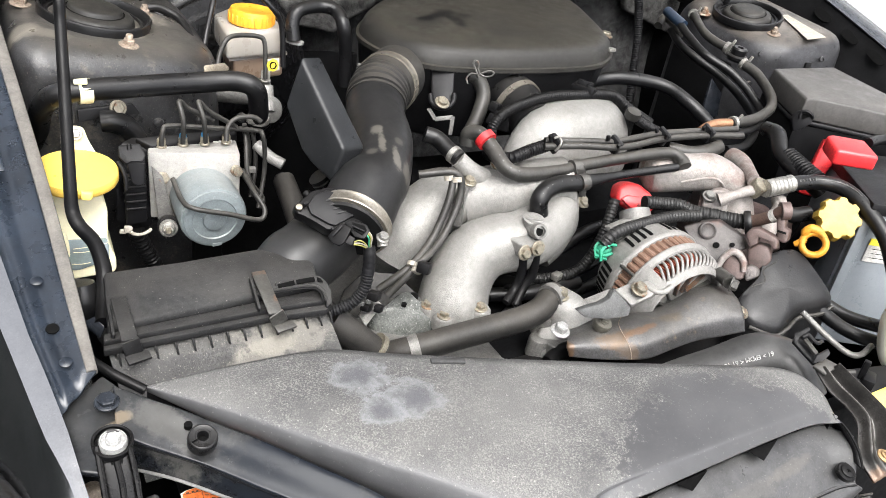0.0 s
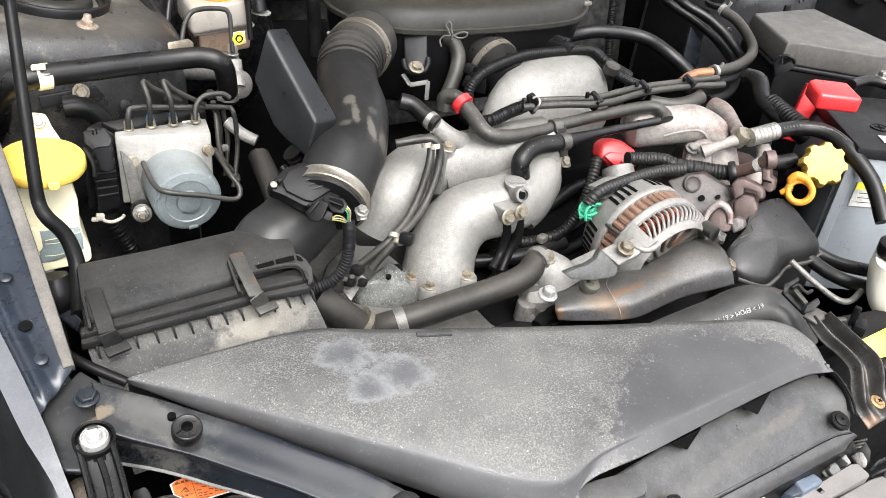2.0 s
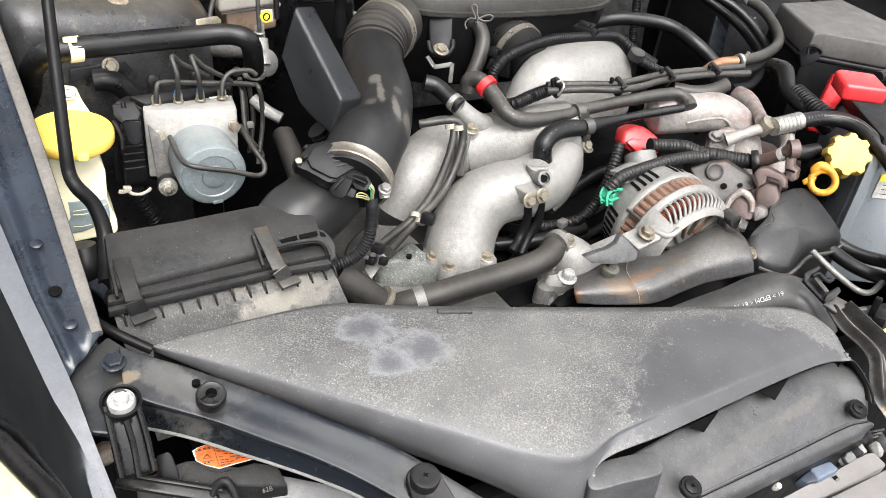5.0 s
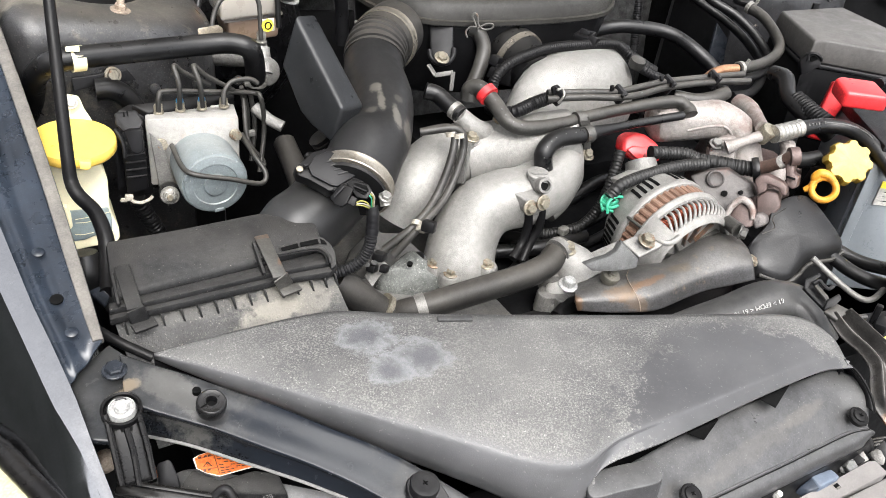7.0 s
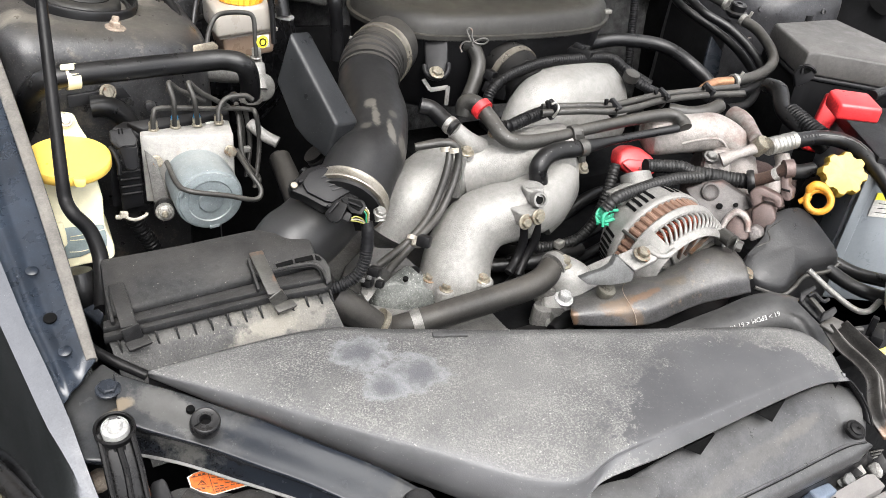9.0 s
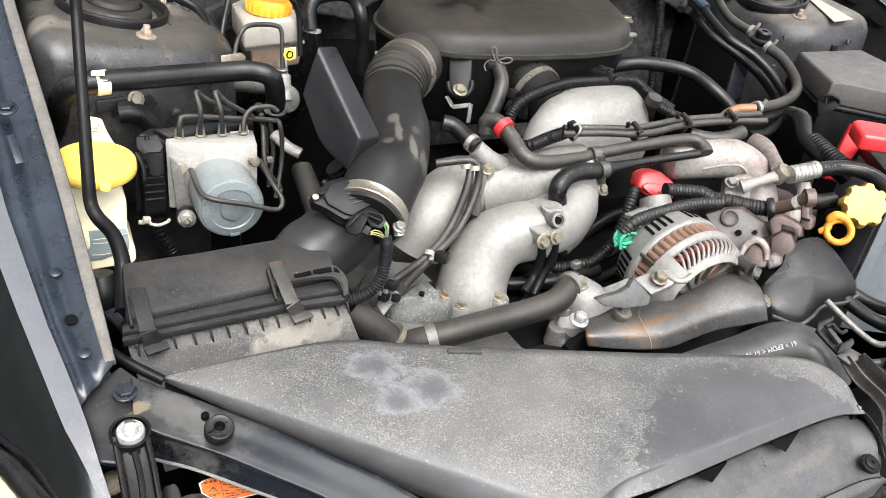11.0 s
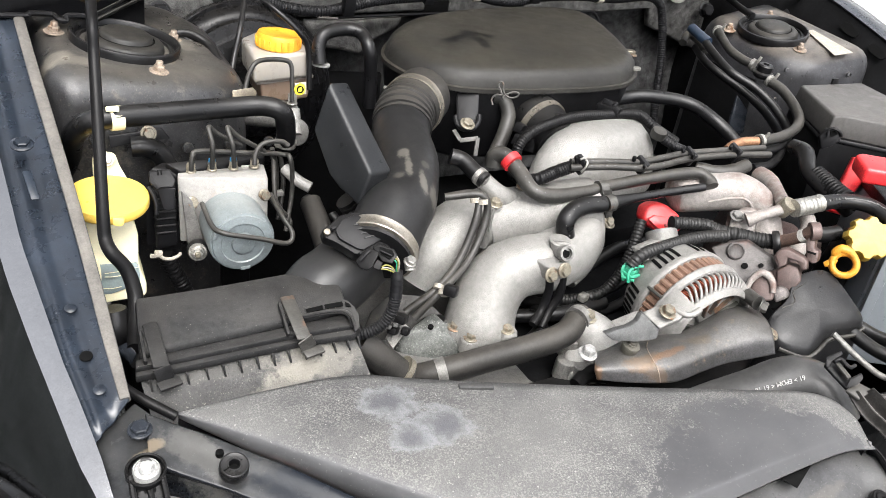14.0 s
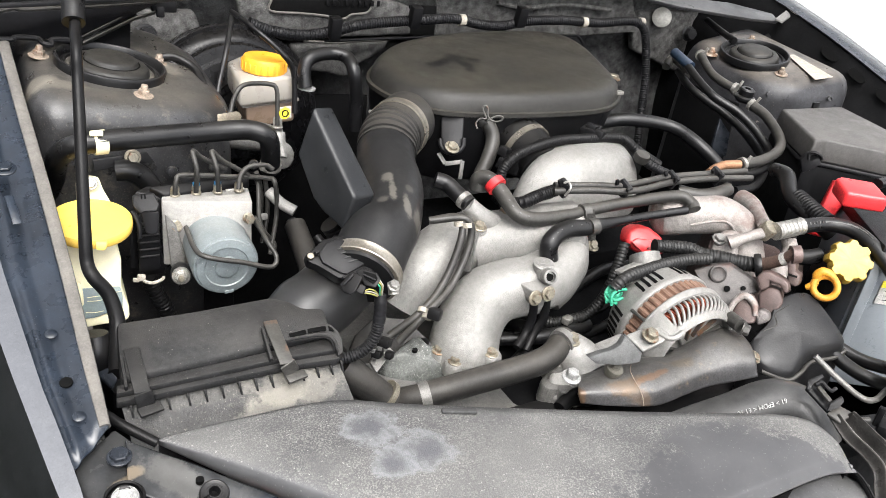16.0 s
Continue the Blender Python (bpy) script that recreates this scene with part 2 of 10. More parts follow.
    if bump:
        q = n.new("ShaderNodeBump")
        q.inputs["Strength"].default_value, q.inputs["Distance"].default_value = bump, 0.001
        ln.new(fine, q.inputs["Height"])
        ln.new(q.outputs[0], b.inputs["Normal"])
    return m


M_PLASTIC = mat("black_plastic", (0.0085, 0.0085, 0.0095), 0.40, dust=0.07, dust_color=(0.22, 0.21, 0.19), bump=0.25, grain=1200, shine=0.17, tone=0.8)
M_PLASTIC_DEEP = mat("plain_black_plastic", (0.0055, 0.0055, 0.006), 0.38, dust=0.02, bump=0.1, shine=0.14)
# dust held to the flat top, so the rolled edge carries its shade as colour
M_SILENCER = mat("grey_black_plastic", (0.020, 0.019, 0.017), 0.40, lie=(0.72, 0.99), dust=0.34, bump=0.45, grain=1100, dust_color=(0.085, 0.075, 0.056), shine=0.3, speck=0.06, tone=1.0, spots=tuple((q, a, b, c, (0.006, 0.006, 0.006), 0.85) for q, a, b, c in (((-0.124, -0.020, 0.930), 0.014, 0.010, 0), ((-0.101, -0.008, 0.930), 0.018, 0.008, 35), ((-0.076, 0.006, 0.930), 0.014, 0.012, 0), ((-0.079, -0.023, 0.930), 0.009, 0.022, 20), ((-0.054, -0.008, 0.930), 0.013, 0.009, 0), ((-0.083, -0.048, 0.930), 0.008, 0.010, 0))))
M_AIRBOX = mat("dusty_airbox_plastic", (0.015, 0.015, 0.0155), 0.5, dust=0.12, dust_color=(0.24, 0.225, 0.20), speck=0.03, bump=0.45, grain=900, shine=0.14, tone=1.0)
M_AIRBOX_LOW = mat("dirty_airbox_plastic", (0.013, 0.013, 0.0126), 0.55, dust=0.12, speck=0.6, bump=0.9, grain=380, vary=0.6, size=30, dust_color=(0.130, 0.121, 0.104), tone=1.0, spots=(((-0.450, -0.412, 0.770), 0.052, 0.014, 0, (0.27, 0.25, 0.21), 0.34), ((-0.475, -0.420, 0.765), 0.035, 0.009, 10, (0.34, 0.315, 0.26), 0.25), ((-0.53, -0.406, 0.77), 0.05, 0.006, 0, (0.15, 0.14, 0.12), 0.15), ((-0.415, -0.404, 0.775), 0.014, 0.008, 0, (0.015, 0.015, 0.015), 0.7)))
M_RUBBER = mat("black_rubber", (0.0055, 0.0055, 0.006), 0.34, dust=0.12, dust_color=(0.16, 0.15, 0.135), bump=0.15, grain=700, shine=0.32, tone=1.0, vary=0.4)
M_RUBBER_GREY = mat("greyed_rubber", (0.022, 0.0215, 0.020), 0.40, dust=0.30, dust_color=(0.185, 0.168, 0.145), bump=0.15, grain=700, shine=0.32, tone=1.0, vary=0.4)
# near-black base, lowered so cavities of the bay look deep in shade
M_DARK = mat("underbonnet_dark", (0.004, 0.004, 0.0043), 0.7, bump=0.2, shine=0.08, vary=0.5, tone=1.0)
# base far paler than navy, so the rim's sky reflection comes out bright
M_PAINT = mat("pale_metallic_paint", (0.40, 0.395, 0.39), 0.12, metal=1.0, coat=0.5, bump=0.0, vary=0.06, tone=0.15)
M_BEAM = mat("dusty_navy_paint", (0.0075, 0.0085, 0.0105), 0.21, coat=0.0, shine=0.26, dust=0.6, dust_color=(0.085, 0.084, 0.080), speck=0.10, bump=0.06, vary=0.5, tone=1.0, lie=(0.80, 0.97), spots=(((-0.4994, -0.5803, 0.7763), 0.071, 0.034, -49.2, (0.0085, 0.0105, 0.0145), 0.96), ((-0.6080, -0.4990, 0.8000), 0.012, 0.0045, 10, (0.24, 0.19, 0.13), 0.5), ((-0.5747, -0.5112, 0.7919), 0.035, 0.011, -49.2, (0.105, 0.102, 0.094), 0.45)))
M_LIP = mat("worn_pale_edge", (0.16, 0.158, 0.152), 0.5, vary=0.2, bump=0.1, rust=0.05, rust_color=(0.06, 0.06, 0.06), tone=0.4)
M_GRILLE = mat("grey_grille_plastic", (0.128, 0.121, 0.117), 0.55, vary=0.06, size=9, bump=0.06, dust=0.08, tone=0.25, shine=0.3)
M_PLUG_PALE = mat("pale_blue_plastic", (0.085, 0.110, 0.150), 0.45, vary=0.1, dust=0.1, tone=0.4)
M_PLUG_DARK = mat("dark_blue_plastic", (0.022, 0.029, 0.042), 0.4, vary=0.15, tone=0.5)
M_COPPER_SCREW = mat("brassy_screw", (0.40, 0.26, 0.13), 0.35, metal=0.7, vary=0.3, rust=0.2, rust_size=80, tone=0.8)
M_SPECK_DARK = mat("oily_cast_metal", (0.020, 0.0185, 0.016), 0.5, metal=0.2, vary=0.5, size=50, bump=0.5, grain=300, speck=0.3, dust_color=(0.12, 0.11, 0.09), tone=1.0)
M_COPPER_WIRE = mat("bright_copper_wire", (0.34, 0.075, 0.035), 0.35, metal=0.6, vary=0.4)
M_WASHER = mat("dull_olive_steel", (0.105, 0.100, 0.083), 0.5, metal=0.35, vary=0.2, dust=0.2, tone=0.6)
M_ARM = mat("dull_cast_arm", (0.070, 0.071, 0.070), 0.55, metal=0.2, vary=0.3, bump=0.6, grain=700, speck=0.2, dust_color=(0.11, 0.11, 0.105), tone=0.8)
M_LOOM = mat("dusty_loom_plastic", (0.011, 0.011, 0.0112), 0.42, dust=0.25, dust_color=(0.085, 0.080, 0.072), bump=0.1, shine=0.25, tone=0.6)
M_PLATE = mat("grimy_steel_plate", (0.048, 0.044, 0.042), 0.5, metal=0.25, vary=0.35, bump=0.4, grain=500, dust=0.3, dust_color=(0.090, 0.074, 0.067), speck=0.3, rust=0.15, rust_color=(0.075, 0.045, 0.038), rust_size=30, tone=1.0)
M_SLEEVE = mat("tan_pipe_sleeve", (0.105, 0.066, 0.052), 0.5, vary=0.3, dust=0.35, dust_color=(0.16, 0.115, 0.098), tone=0.8, bump=0.3)
M_RESONATOR = mat("blue_black_plastic", (0.0115, 0.0122, 0.0132), 0.36, dust=0.05, dust_color=(0.12, 0.12, 0.12), speck=0.03, bump=0.2, grain=1200, shine=0.28, tone=0.7)
M_PAINT_DULL = mat("dull_navy_paint", (0.013, 0.0155, 0.020), 0.28, metal=0.0, coat=0.25, shine=0.25, dust=0.07, dust_color=(0.13, 0.13, 0.135), speck=0.12, bump=0.05, vary=0.5, tone=1.0, spots=(((-0.608, -0.499, 0.800), 0.011, 0.004, 10, (0.24, 0.19, 0.13), 0.4), ((-0.556, -0.527, 0.790), 0.05, 0.016, -38, (0.10, 0.097, 0.09), 0.25), ((-0.479, -0.595, 0.775), 0.05, 0.010, -38, (0.06, 0.06, 0.062), 0.2)))
M_TOWER = mat("dusty_dark_paint", (0.020, 0.020, 0.021), 0.34, lie=(0.6, 0.97), dust=0.85, speck=0.62, bump=0.25, rust=0.20, rust_color=(0.10, 0.088, 0.070), rust_size=30, dust_color=(0.105, 0.095, 0.080), shine=0.5, vary=0.7, tone=1.0, spots=tuple((q, a, b, c, (0.19, 0.172, 0.142), k) for q, a, b, c, k in (((-0.612, -0.053, 0.930), 0.025, 0.014, 20, 0.5), ((-0.589, -0.066, 0.900), 0.030, 0.012, -10, 0.45), ((-0.506, -0.027, 0.895), 0.030, 0.016, 15, 0.55), ((-0.461, 0.023, 0.900), 0.012, 0.022, 10, 0.5), ((-0.602, 0.039, 0.935), 0.014, 0.010, 0, 0.55), ((-0.538, -0.050, 0.885), 0.02, 0.007, 0, 0.4), ((-0.495, -0.043, 0.880), 0.012, 0.009, 0, 0.45))))
M_TOWER_TAN = mat("tan_dusty_paint", (0.026, 0.026, 0.028), 0.36, lie=(0.6, 0.97), dust=0.85, speck=0.12, dust_color=(0.205, 0.178, 0.148), shine=0.3, vary=0.5, tone=1.0)
M_ALU = mat("cast_aluminium", (0.218, 0.212, 0.200), 0.46, metal=0.25, vary=0.10, bump=0.7, grain=800, dust=0.22, dust_color=(0.27, 0.255, 0.228), speck=0.26, tone=0.55)
M_ALU_PINK = mat("rust_dusted_aluminium", (0.245, 0.227, 0.212), 0.55, metal=0.2, vary=0.22, bump=0.6, grain=700, dust=0.5, dust_color=(0.20, 0.15, 0.132), speck=0.3, rust=0.22, rust_color=(0.125, 0.072, 0.058), rust_size=18, tone=0.7)
M_ALU_DULL = mat("dull_cast_metal", (0.145, 0.141, 0.133), 0.5, metal=0.35, vary=0.25, bump=0.5, grain=600, dust=0.3, speck=0.3, dust_color=(0.21, 0.20, 0.178), tone=0.8)
M_STEEL = mat("zinc_steel", (0.33, 0.32, 0.295), 0.40, metal=0.7, vary=0.3, bump=0.15, dust=0.1)
M_BOLT = mat("tarnished_bolt", (0.235, 0.212, 0.165), 0.42, metal=0.6, vary=0.35, rust=0.25, rust_size=80)
M_RUSTY = mat("rusty_bolt", (0.26, 0.21, 0.165), 0.6, metal=0.3, vary=0.35, rust=0.35, rust_color=(0.17, 0.095, 0.055), rust_size=60, tone=1.0)
M_YELLOW = mat("yellow_cap_plastic", (0.86, 0.57, 0.105), 0.35, vary=0.06, bump=0.03, dust=0.1, dust_color=(0.7, 0.55, 0.2), tone=0.2)
M_YELLOW_PALE = mat("pale_yellow_plastic", (0.46, 0.305, 0.045), 0.45, vary=0.1, bump=0.05, dust=0.15, dust_color=(0.55, 0.43, 0.20), rust=0.05, rust_color=(0.35, 0.25, 0.08), tone=0.5)
M_ORANGE = mat("orange_yellow_plastic", (0.52, 0.225, 0.020), 0.45, vary=0.2, bump=0.1, rust=0.35, rust_color=(0.20, 0.10, 0.03), rust_size=60, tone=0.7)
M_RED = mat("red_plastic", (0.52, 0.022, 0.026), 0.36, vary=0.12, bump=0.06, dust=0.12, dust_color=(0.6, 0.22, 0.20))
M_GREEN = mat("green_connector_plastic", (0.02, 0.30, 0.17), 0.45, vary=0.2, dust=0.1)
M_WHITE = mat("milky_plastic", (0.74, 0.71, 0.60), 0.4, vary=0.05, bump=0.03, tone=0.05)
M_RESERVOIR = mat("translucent_reservoir", (0.33, 0.305, 0.27), 0.32, vary=0.08, bump=0.02, coat=0.3, tone=0.05, soft_skin=0.2)
M_FLUID = mat("amber_fluid_plastic", (0.28, 0.20, 0.145), 0.32, vary=0.1, bump=0.02, coat=0.3, tone=0.05)
M_BOTTLE = mat("cream_bottle_plastic", (0.88, 0.815, 0.555), 0.38, vary=0.03, bump=0.03, tone=0.1, soft_skin=0.0)
M_WASHER_FLUID = mat("blue_fluid_in_bottle", (0.235, 0.285, 0.29), 0.35, vary=0.15, bump=0.03, tone=0.3, soft_skin=0.5)
M_MOTOR = mat("grey_motor_enamel", (0.165, 0.19, 0.198), 0.38, metal=0.2, tone=0.35, vary=0.1, dust=0.25, dust_color=(0.5, 0.48, 0.42), bump=0.05, speck=0.1)
M_COPPER = mat("copper_winding", (0.20, 0.050, 0.026), 0.4, metal=0.5, vary=0.4)
M_LAMINATE = mat("rusty_laminations", (0.165, 0.092, 0.062), 0.6, metal=0.3, vary=0.35, bump=0.4, dust=0.3, dust_color=(0.26, 0.20, 0.16), grain=150)
M_SHIELD = mat("rust_edged_steel_cover", (0.050, 0.049, 0.050), 0.40, metal=0.25, vary=0.3, dust=0.6, dust_color=(0.130, 0.119, 0.102), lie=(0.45, 0.95), speck=0.14, tone=0.9, bump=0.3, rust=0.10, rust_color=(0.135, 0.108, 0.078), rust_size=60, spots=(((-0.1793, -0.4778, 0.7532), 0.011, 0.008, -20, (0.125, 0.066, 0.026), 0.6), ((-0.1256, -0.4915, 0.7630), 0.020, 0.008, -15, (0.120, 0.070, 0.032), 0.5), ((-0.1197, -0.5037, 0.7577), 0.016, 0.006, -40, (0.110, 0.068, 0.034), 0.45), ((-0.0997, -0.4948, 0.7688), 0.020, 0.004, 0, (0.125, 0.062, 0.026), 0.6), ((-0.0259, -0.5367, 0.7611), 0.012, 0.006, -20, (0.095, 0.070, 0.042), 0.35), ((-0.0597, -0.4951, 0.7784), 0.016, 0.006, -20, (0.095, 0.070, 0.042), 0.35)))
M_BATTERY = mat("grey_battery_case", (0.22, 0.24, 0.26), 0.35, tone=0.12, vary=0.06, bump=0.04, dust=0.1)
M_SEAL = mat("grey_rubber_seal", (0.080, 0.075, 0.069), 0.7, vary=0.2, bump=0.3, grain=300, dust=0.2)
# darker copy of M_FELT: falloff of light on the bulkhead put into colour
M_BULK = mat("shaded_bulkhead_felt", (0.050, 0.050, 0.050), 0.8, vary=0.7, size=60, bump=1.0, grain=300, tone=1.0, speck=0.12, dust_color=(0.12, 0.11, 0.10), shine=0.15)
M_FELT = mat("mottled_insulation_felt", (0.062, 0.061, 0.059), 0.85, vary=0.7, size=70, bump=1.0, grain=300, dust=0.1, tone=1.0, speck=0.25, dust_color=(0.20, 0.19, 0.17), shine=0.1)
M_LABEL = mat("white_label", (0.47, 0.46, 0.43), 0.5, vary=0.08, bump=0.0)
M_LABEL_YELLOW = mat("yellow_label", (0.85, 0.72, 0.05), 0.5, vary=0.04, bump=0.0)
M_PRINT = mat("brown_label_print", (0.075, 0.020, 0.006), 0.5, vary=0.1, bump=0.0)
M_LABEL_ORANGE = mat("orange_label", (0.52, 0.115, 0.018), 0.5, vary=0.05, bump=0.0)
# for print, and as painted shade where holes and slots are only flat shapes
M_FLAT_BLACK = mat("flat_black", (0.004, 0.004, 0.004), 0.8, vary=0.1, bump=0.0, shine=0.05)
M_MARK = mat("white_print", (0.30, 0.30, 0.29), 0.6, vary=0.15, bump=0.0)
# dark tone chosen so that the wing side reflects little from below
M_GROUND = mat("dark_ground", (0.075, 0.074, 0.070), 0.85, vary=0.25, size=3, bump=0.5, grain=120, speck=0.2)
M_TAPE_BLUE = mat("blue_tape", (0.009, 0.021, 0.042), 0.5, vary=0.2, dust=0.1)
M_COVER = mat("scuffed_cover_plastic", (0.034, 0.034, 0.036), 0.36, dust=0.42, dust_color=(0.150, 0.147, 0.140), speck=0.35, bump=0.12, grain=500, vary=0.5, size=16, tone=0.8, shine=0.45, spots=(((-0.17, -0.700, 0.745), 0.060, 0.007, 4, (0.13, 0.12, 0.10), 0.16), ((-0.10, -0.693, 0.750), 0.030, 0.005, 4, (0.14, 0.125, 0.10), 0.2), ((-0.24, -0.706, 0.740), 0.030, 0.010, 0, (0.13, 0.12, 0.105), 0.15)))
M_ENAMEL = mat("gloss_black_enamel", (0.0035, 0.0035, 0.004), 0.26, dust=0.03, bump=0.05, vary=0.3, shine=0.22)
M_CAP = mat("dusty_cap_rubber", (0.012, 0.012, 0.012), 0.45, dust=0.55, dust_color=(0.075, 0.068, 0.056), speck=0.15, bump=0.2, shine=0.3, vary=0.4, tone=1.0)
M_PALE_BOLT = mat("pale_zinc_bolt", (0.33, 0.33, 0.32), 0.42, metal=0.35, vary=0.15, bump=0.1, dust=0.1)


def duct_material():
    """Leathery black plastic under dust: pale water stains, one wiped dark zone with a ragged edge, pale specks."""
    m = bpy.data.materials.new("dusty_duct_plastic")
    m.use_nodes = True
    t = m.node_tree
    n, ln = t.nodes, t.links
    b = n["Principled BSDF"]
    co = n.new("ShaderNodeTexCoord").outputs["Object"]

    def noise_of(scale, detail=4.0, rough_=0.6, distort=0.0):
        q = n.new("ShaderNodeTexNoise")
        q.inputs["Scale"].default_value, q.inputs["Detail"].default_value, q.inputs["Roughness"].default_value, q.inputs["Distortion"].default_value = scale, detail, rough_, distort
        ln.new(co, q.inputs["Vector"])
        return q.outputs["Fac"]

    def span(value, lo, hi, a=0.0, c=1.0):
        q = n.new("ShaderNodeMapRange")
        for key, x in (("From Min", lo), ("From Max", hi), ("To Min", a), ("To Max", c)):
            q.inputs[key].default_value = x
        ln.new(value, q.inputs["Value"])
        return q.outputs["Result"]

    def math_of(op, a, c):
        q = n.new("ShaderNodeMath")
        q.operation = op
        for socket, x in zip(q.inputs, (a, c)):
            if isinstance(x, float):
                socket.default_value = x
            else:
                ln.new(x, socket)
        return q.outputs[0]

    def mixed(fac, a, c):
        q = n.new("ShaderNodeMix")
        q.data_type = "RGBA"
        ln.new(fac, q.inputs[0])
        for socket, x in ((q.inputs[6], a), (q.inputs[7], c)):
            if isinstance(x, tuple):
                socket.default_value = (*x, 1)
            else:
                ln.new(x, socket)
        return q.outputs[2]

    def far_from(centre, stretch, turn=0.0):
        q = n.new("ShaderNodeMapping")
        q.vector_type = "TEXTURE"
        q.inputs["Location"].default_value, q.inputs["Scale"].default_value = centre, stretch
        q.inputs["Rotation"].default_value = (0, 0, radians(turn))
        ln.new(co, q.inputs["Vector"])
        d = n.new("ShaderNodeVectorMath")
        d.operation = "LENGTH"
        ln.new(q.outputs[0], d.inputs[0])
        return d.outputs["Value"]

    grit = noise_of(420.0, 3.0)
    cloud = noise_of(9.0, 7.0, 0.65)
    leather = n.new("ShaderNodeTexVoronoi")
    leather.feature = "DISTANCE_TO_EDGE"
    leather.inputs["Scale"].default_value = 620.0
    ln.new(co, leather.inputs["Vector"])
    cells = leather.outputs["Distance"]
    geo = n.new("ShaderNodeNewGeometry")
    sep = n.new("ShaderNodeSeparateXYZ")
    ln.new(geo.outputs["True Normal"], sep.inputs[0])
    lying = span(math_of("ADD", sep.outputs["Z"], span(noise_of(45.0, 5.0, 0.7), 0.3, 0.7, -0.06, 0.06)), 0.66, 0.97)
    dusty = mixed(span(cloud, 0.40, 0.60), (0.064, 0.0635, 0.063), (0.110, 0.108, 0.104))
    dusty = mixed(span(math_of("MULTIPLY", span(noise_of(700.0, 3.0), 0.46, 0.60), span(noise_of(30.0, 5.0), 0.35, 0.6, 0.25, 1.0)), 0.1, 0.9, 0.0, 0.75), dusty, (0.195, 0.190, 0.178))
    pits = n.new("ShaderNodeMix")
    pits.data_type, pits.blend_type, pits.inputs[0].default_value = "RGBA", "MULTIPLY", 1.0
    ln.new(dusty, pits.inputs[6])
    ln.new(mixed(span(cells, 0.02, 0.22), (0.88, 0.88, 0.885), (1.05, 1.05, 1.048)), pits.inputs[7])
    dusty = pits.outputs[2]
    near = [far_from(q, (a, b, 0.2), turn) for q, a, b, turn in WIPED]
    zone = near[0]
    for q in near[1:]:
        zone = math_of("MINIMUM", zone, q)
    ragged = math_of("ADD", math_of("ADD", zone, span(noise_of(190.0, 5.0, 0.7), 0.3, 0.7, -0.34, 0.34)), span(noise_of(60.0, 4.0), 0.3, 0.7, -0.22, 0.22))
    wiped = span(ragged, 0.90, 1.00, 1.0, 0.0)
    bare = mixed(span(noise_of(16.0, 6.0), 0.35, 0.65), (0.046, 0.0455, 0.047), (0.063, 0.062, 0.063))
    # own tone for steep faces: less dust there, and their shading painted in
    slope = mixed(span(noise_of(14.0, 6.0), 0.35, 0.65), (0.048, 0.048, 0.050), (0.082, 0.082, 0.085))
    steep = math_of("SUBTRACT", 1.0, lying)
    clean = math_of("MAXIMUM", wiped, steep)
    col = mixed(steep, mixed(wiped, dusty, bare), slope)
    specks = span(noise_of(360.0, 2.0), 0.665, 0.70)
    col = mixed(math_of("MULTIPLY", specks, span(clean, 0.0, 1.0, 0.70, 0.20)), col, (0.30, 0.295, 0.275))
    flecks = math_of("MULTIPLY", span(noise_of(300.0, 3.0, 0.6), 0.54, 0.68), span(noise_of(11.0, 4.0), 0.42, 0.60))
    col = mixed(math_of("MULTIPLY", flecks, span(clean, 0.0, 1.0, 0.42, 0.05)), col, (0.21, 0.205, 0.19))
    wob = span(noise_of(38.0, 6.0, 0.7), 0.3, 0.7, -0.4, 0.4)
    for centre, size in STAINS:
        d = math_of("ADD", far_from(centre, (size, size * 0.95, 0.2), -18), wob)
        halo = math_of("MULTIPLY", math_of("MULTIPLY", span(d, 0.90, 1.12, 1.0, 0.0), span(d, 0.30, 0.85, 0.15, 0.85)), span(noise_of(120.0, 5.0), 0.3, 0.6, 0.35, 1.0))
        col = mixed(halo, col, (0.180, 0.183, 0.188))
        core = span(d, 0.3, 0.8, 0.70, 0.0)
        col = mixed(core, col, (0.070, 0.072, 0.080))
    ln.new(col, b.inputs["Base Color"])
    ln.new(span(clean, 0.0, 1.0, 0.6, 0.36), b.inputs["Roughness"])
    q = n.new("ShaderNodeBump")
    q.inputs["Strength"].default_value, q.inputs["Distance"].default_value = 0.30, 0.001
    ln.new(math_of("MULTIPLY", math_of("ADD", span(cells, 0.0, 0.22), grit), span(clean, 0.0, 1.0, 1.0, 0.06)), q.inputs["Height"])
    ln.new(q.outputs[0], b.inputs["Normal"])
    return m


STAINS = (((-0.426, -0.508, 0.790), 0.024), ((-0.394, -0.546, 0.790), 0.024), ((-0.427, -0.548, 0.788), 0.017))
WIPED = (((-0.205, -0.668, 0.783), 0.085, 0.055, 12.0), ((-0.150, -0.650, 0.783), 0.075, 0.052, -15.0), ((-0.10, -0.675, 0.783), 0.06, 0.045, -30.0))
M_DUCT = duct_material()
M_DATA = mat("cream_data_label", (0.30, 0.275, 0.23), 0.5, vary=0.1, bump=0.0, dust=0.2)
M_COVER_PALE = mat("dusty_pale_plug", (0.17, 0.168, 0.155), 0.5, vary=0.2, bump=0.05, dust=0.3)
M_ORANGE_CAP = mat("orange_cap_plastic", (0.80, 0.36, 0.030), 0.35, vary=0.10, bump=0.15, grain=300, tone=0.3)
M_TAN = mat("tan_zinc_bracket", (0.20, 0.172, 0.128), 0.45, metal=0.4, vary=0.3, rust=0.15, rust_size=50, tone=1.0)
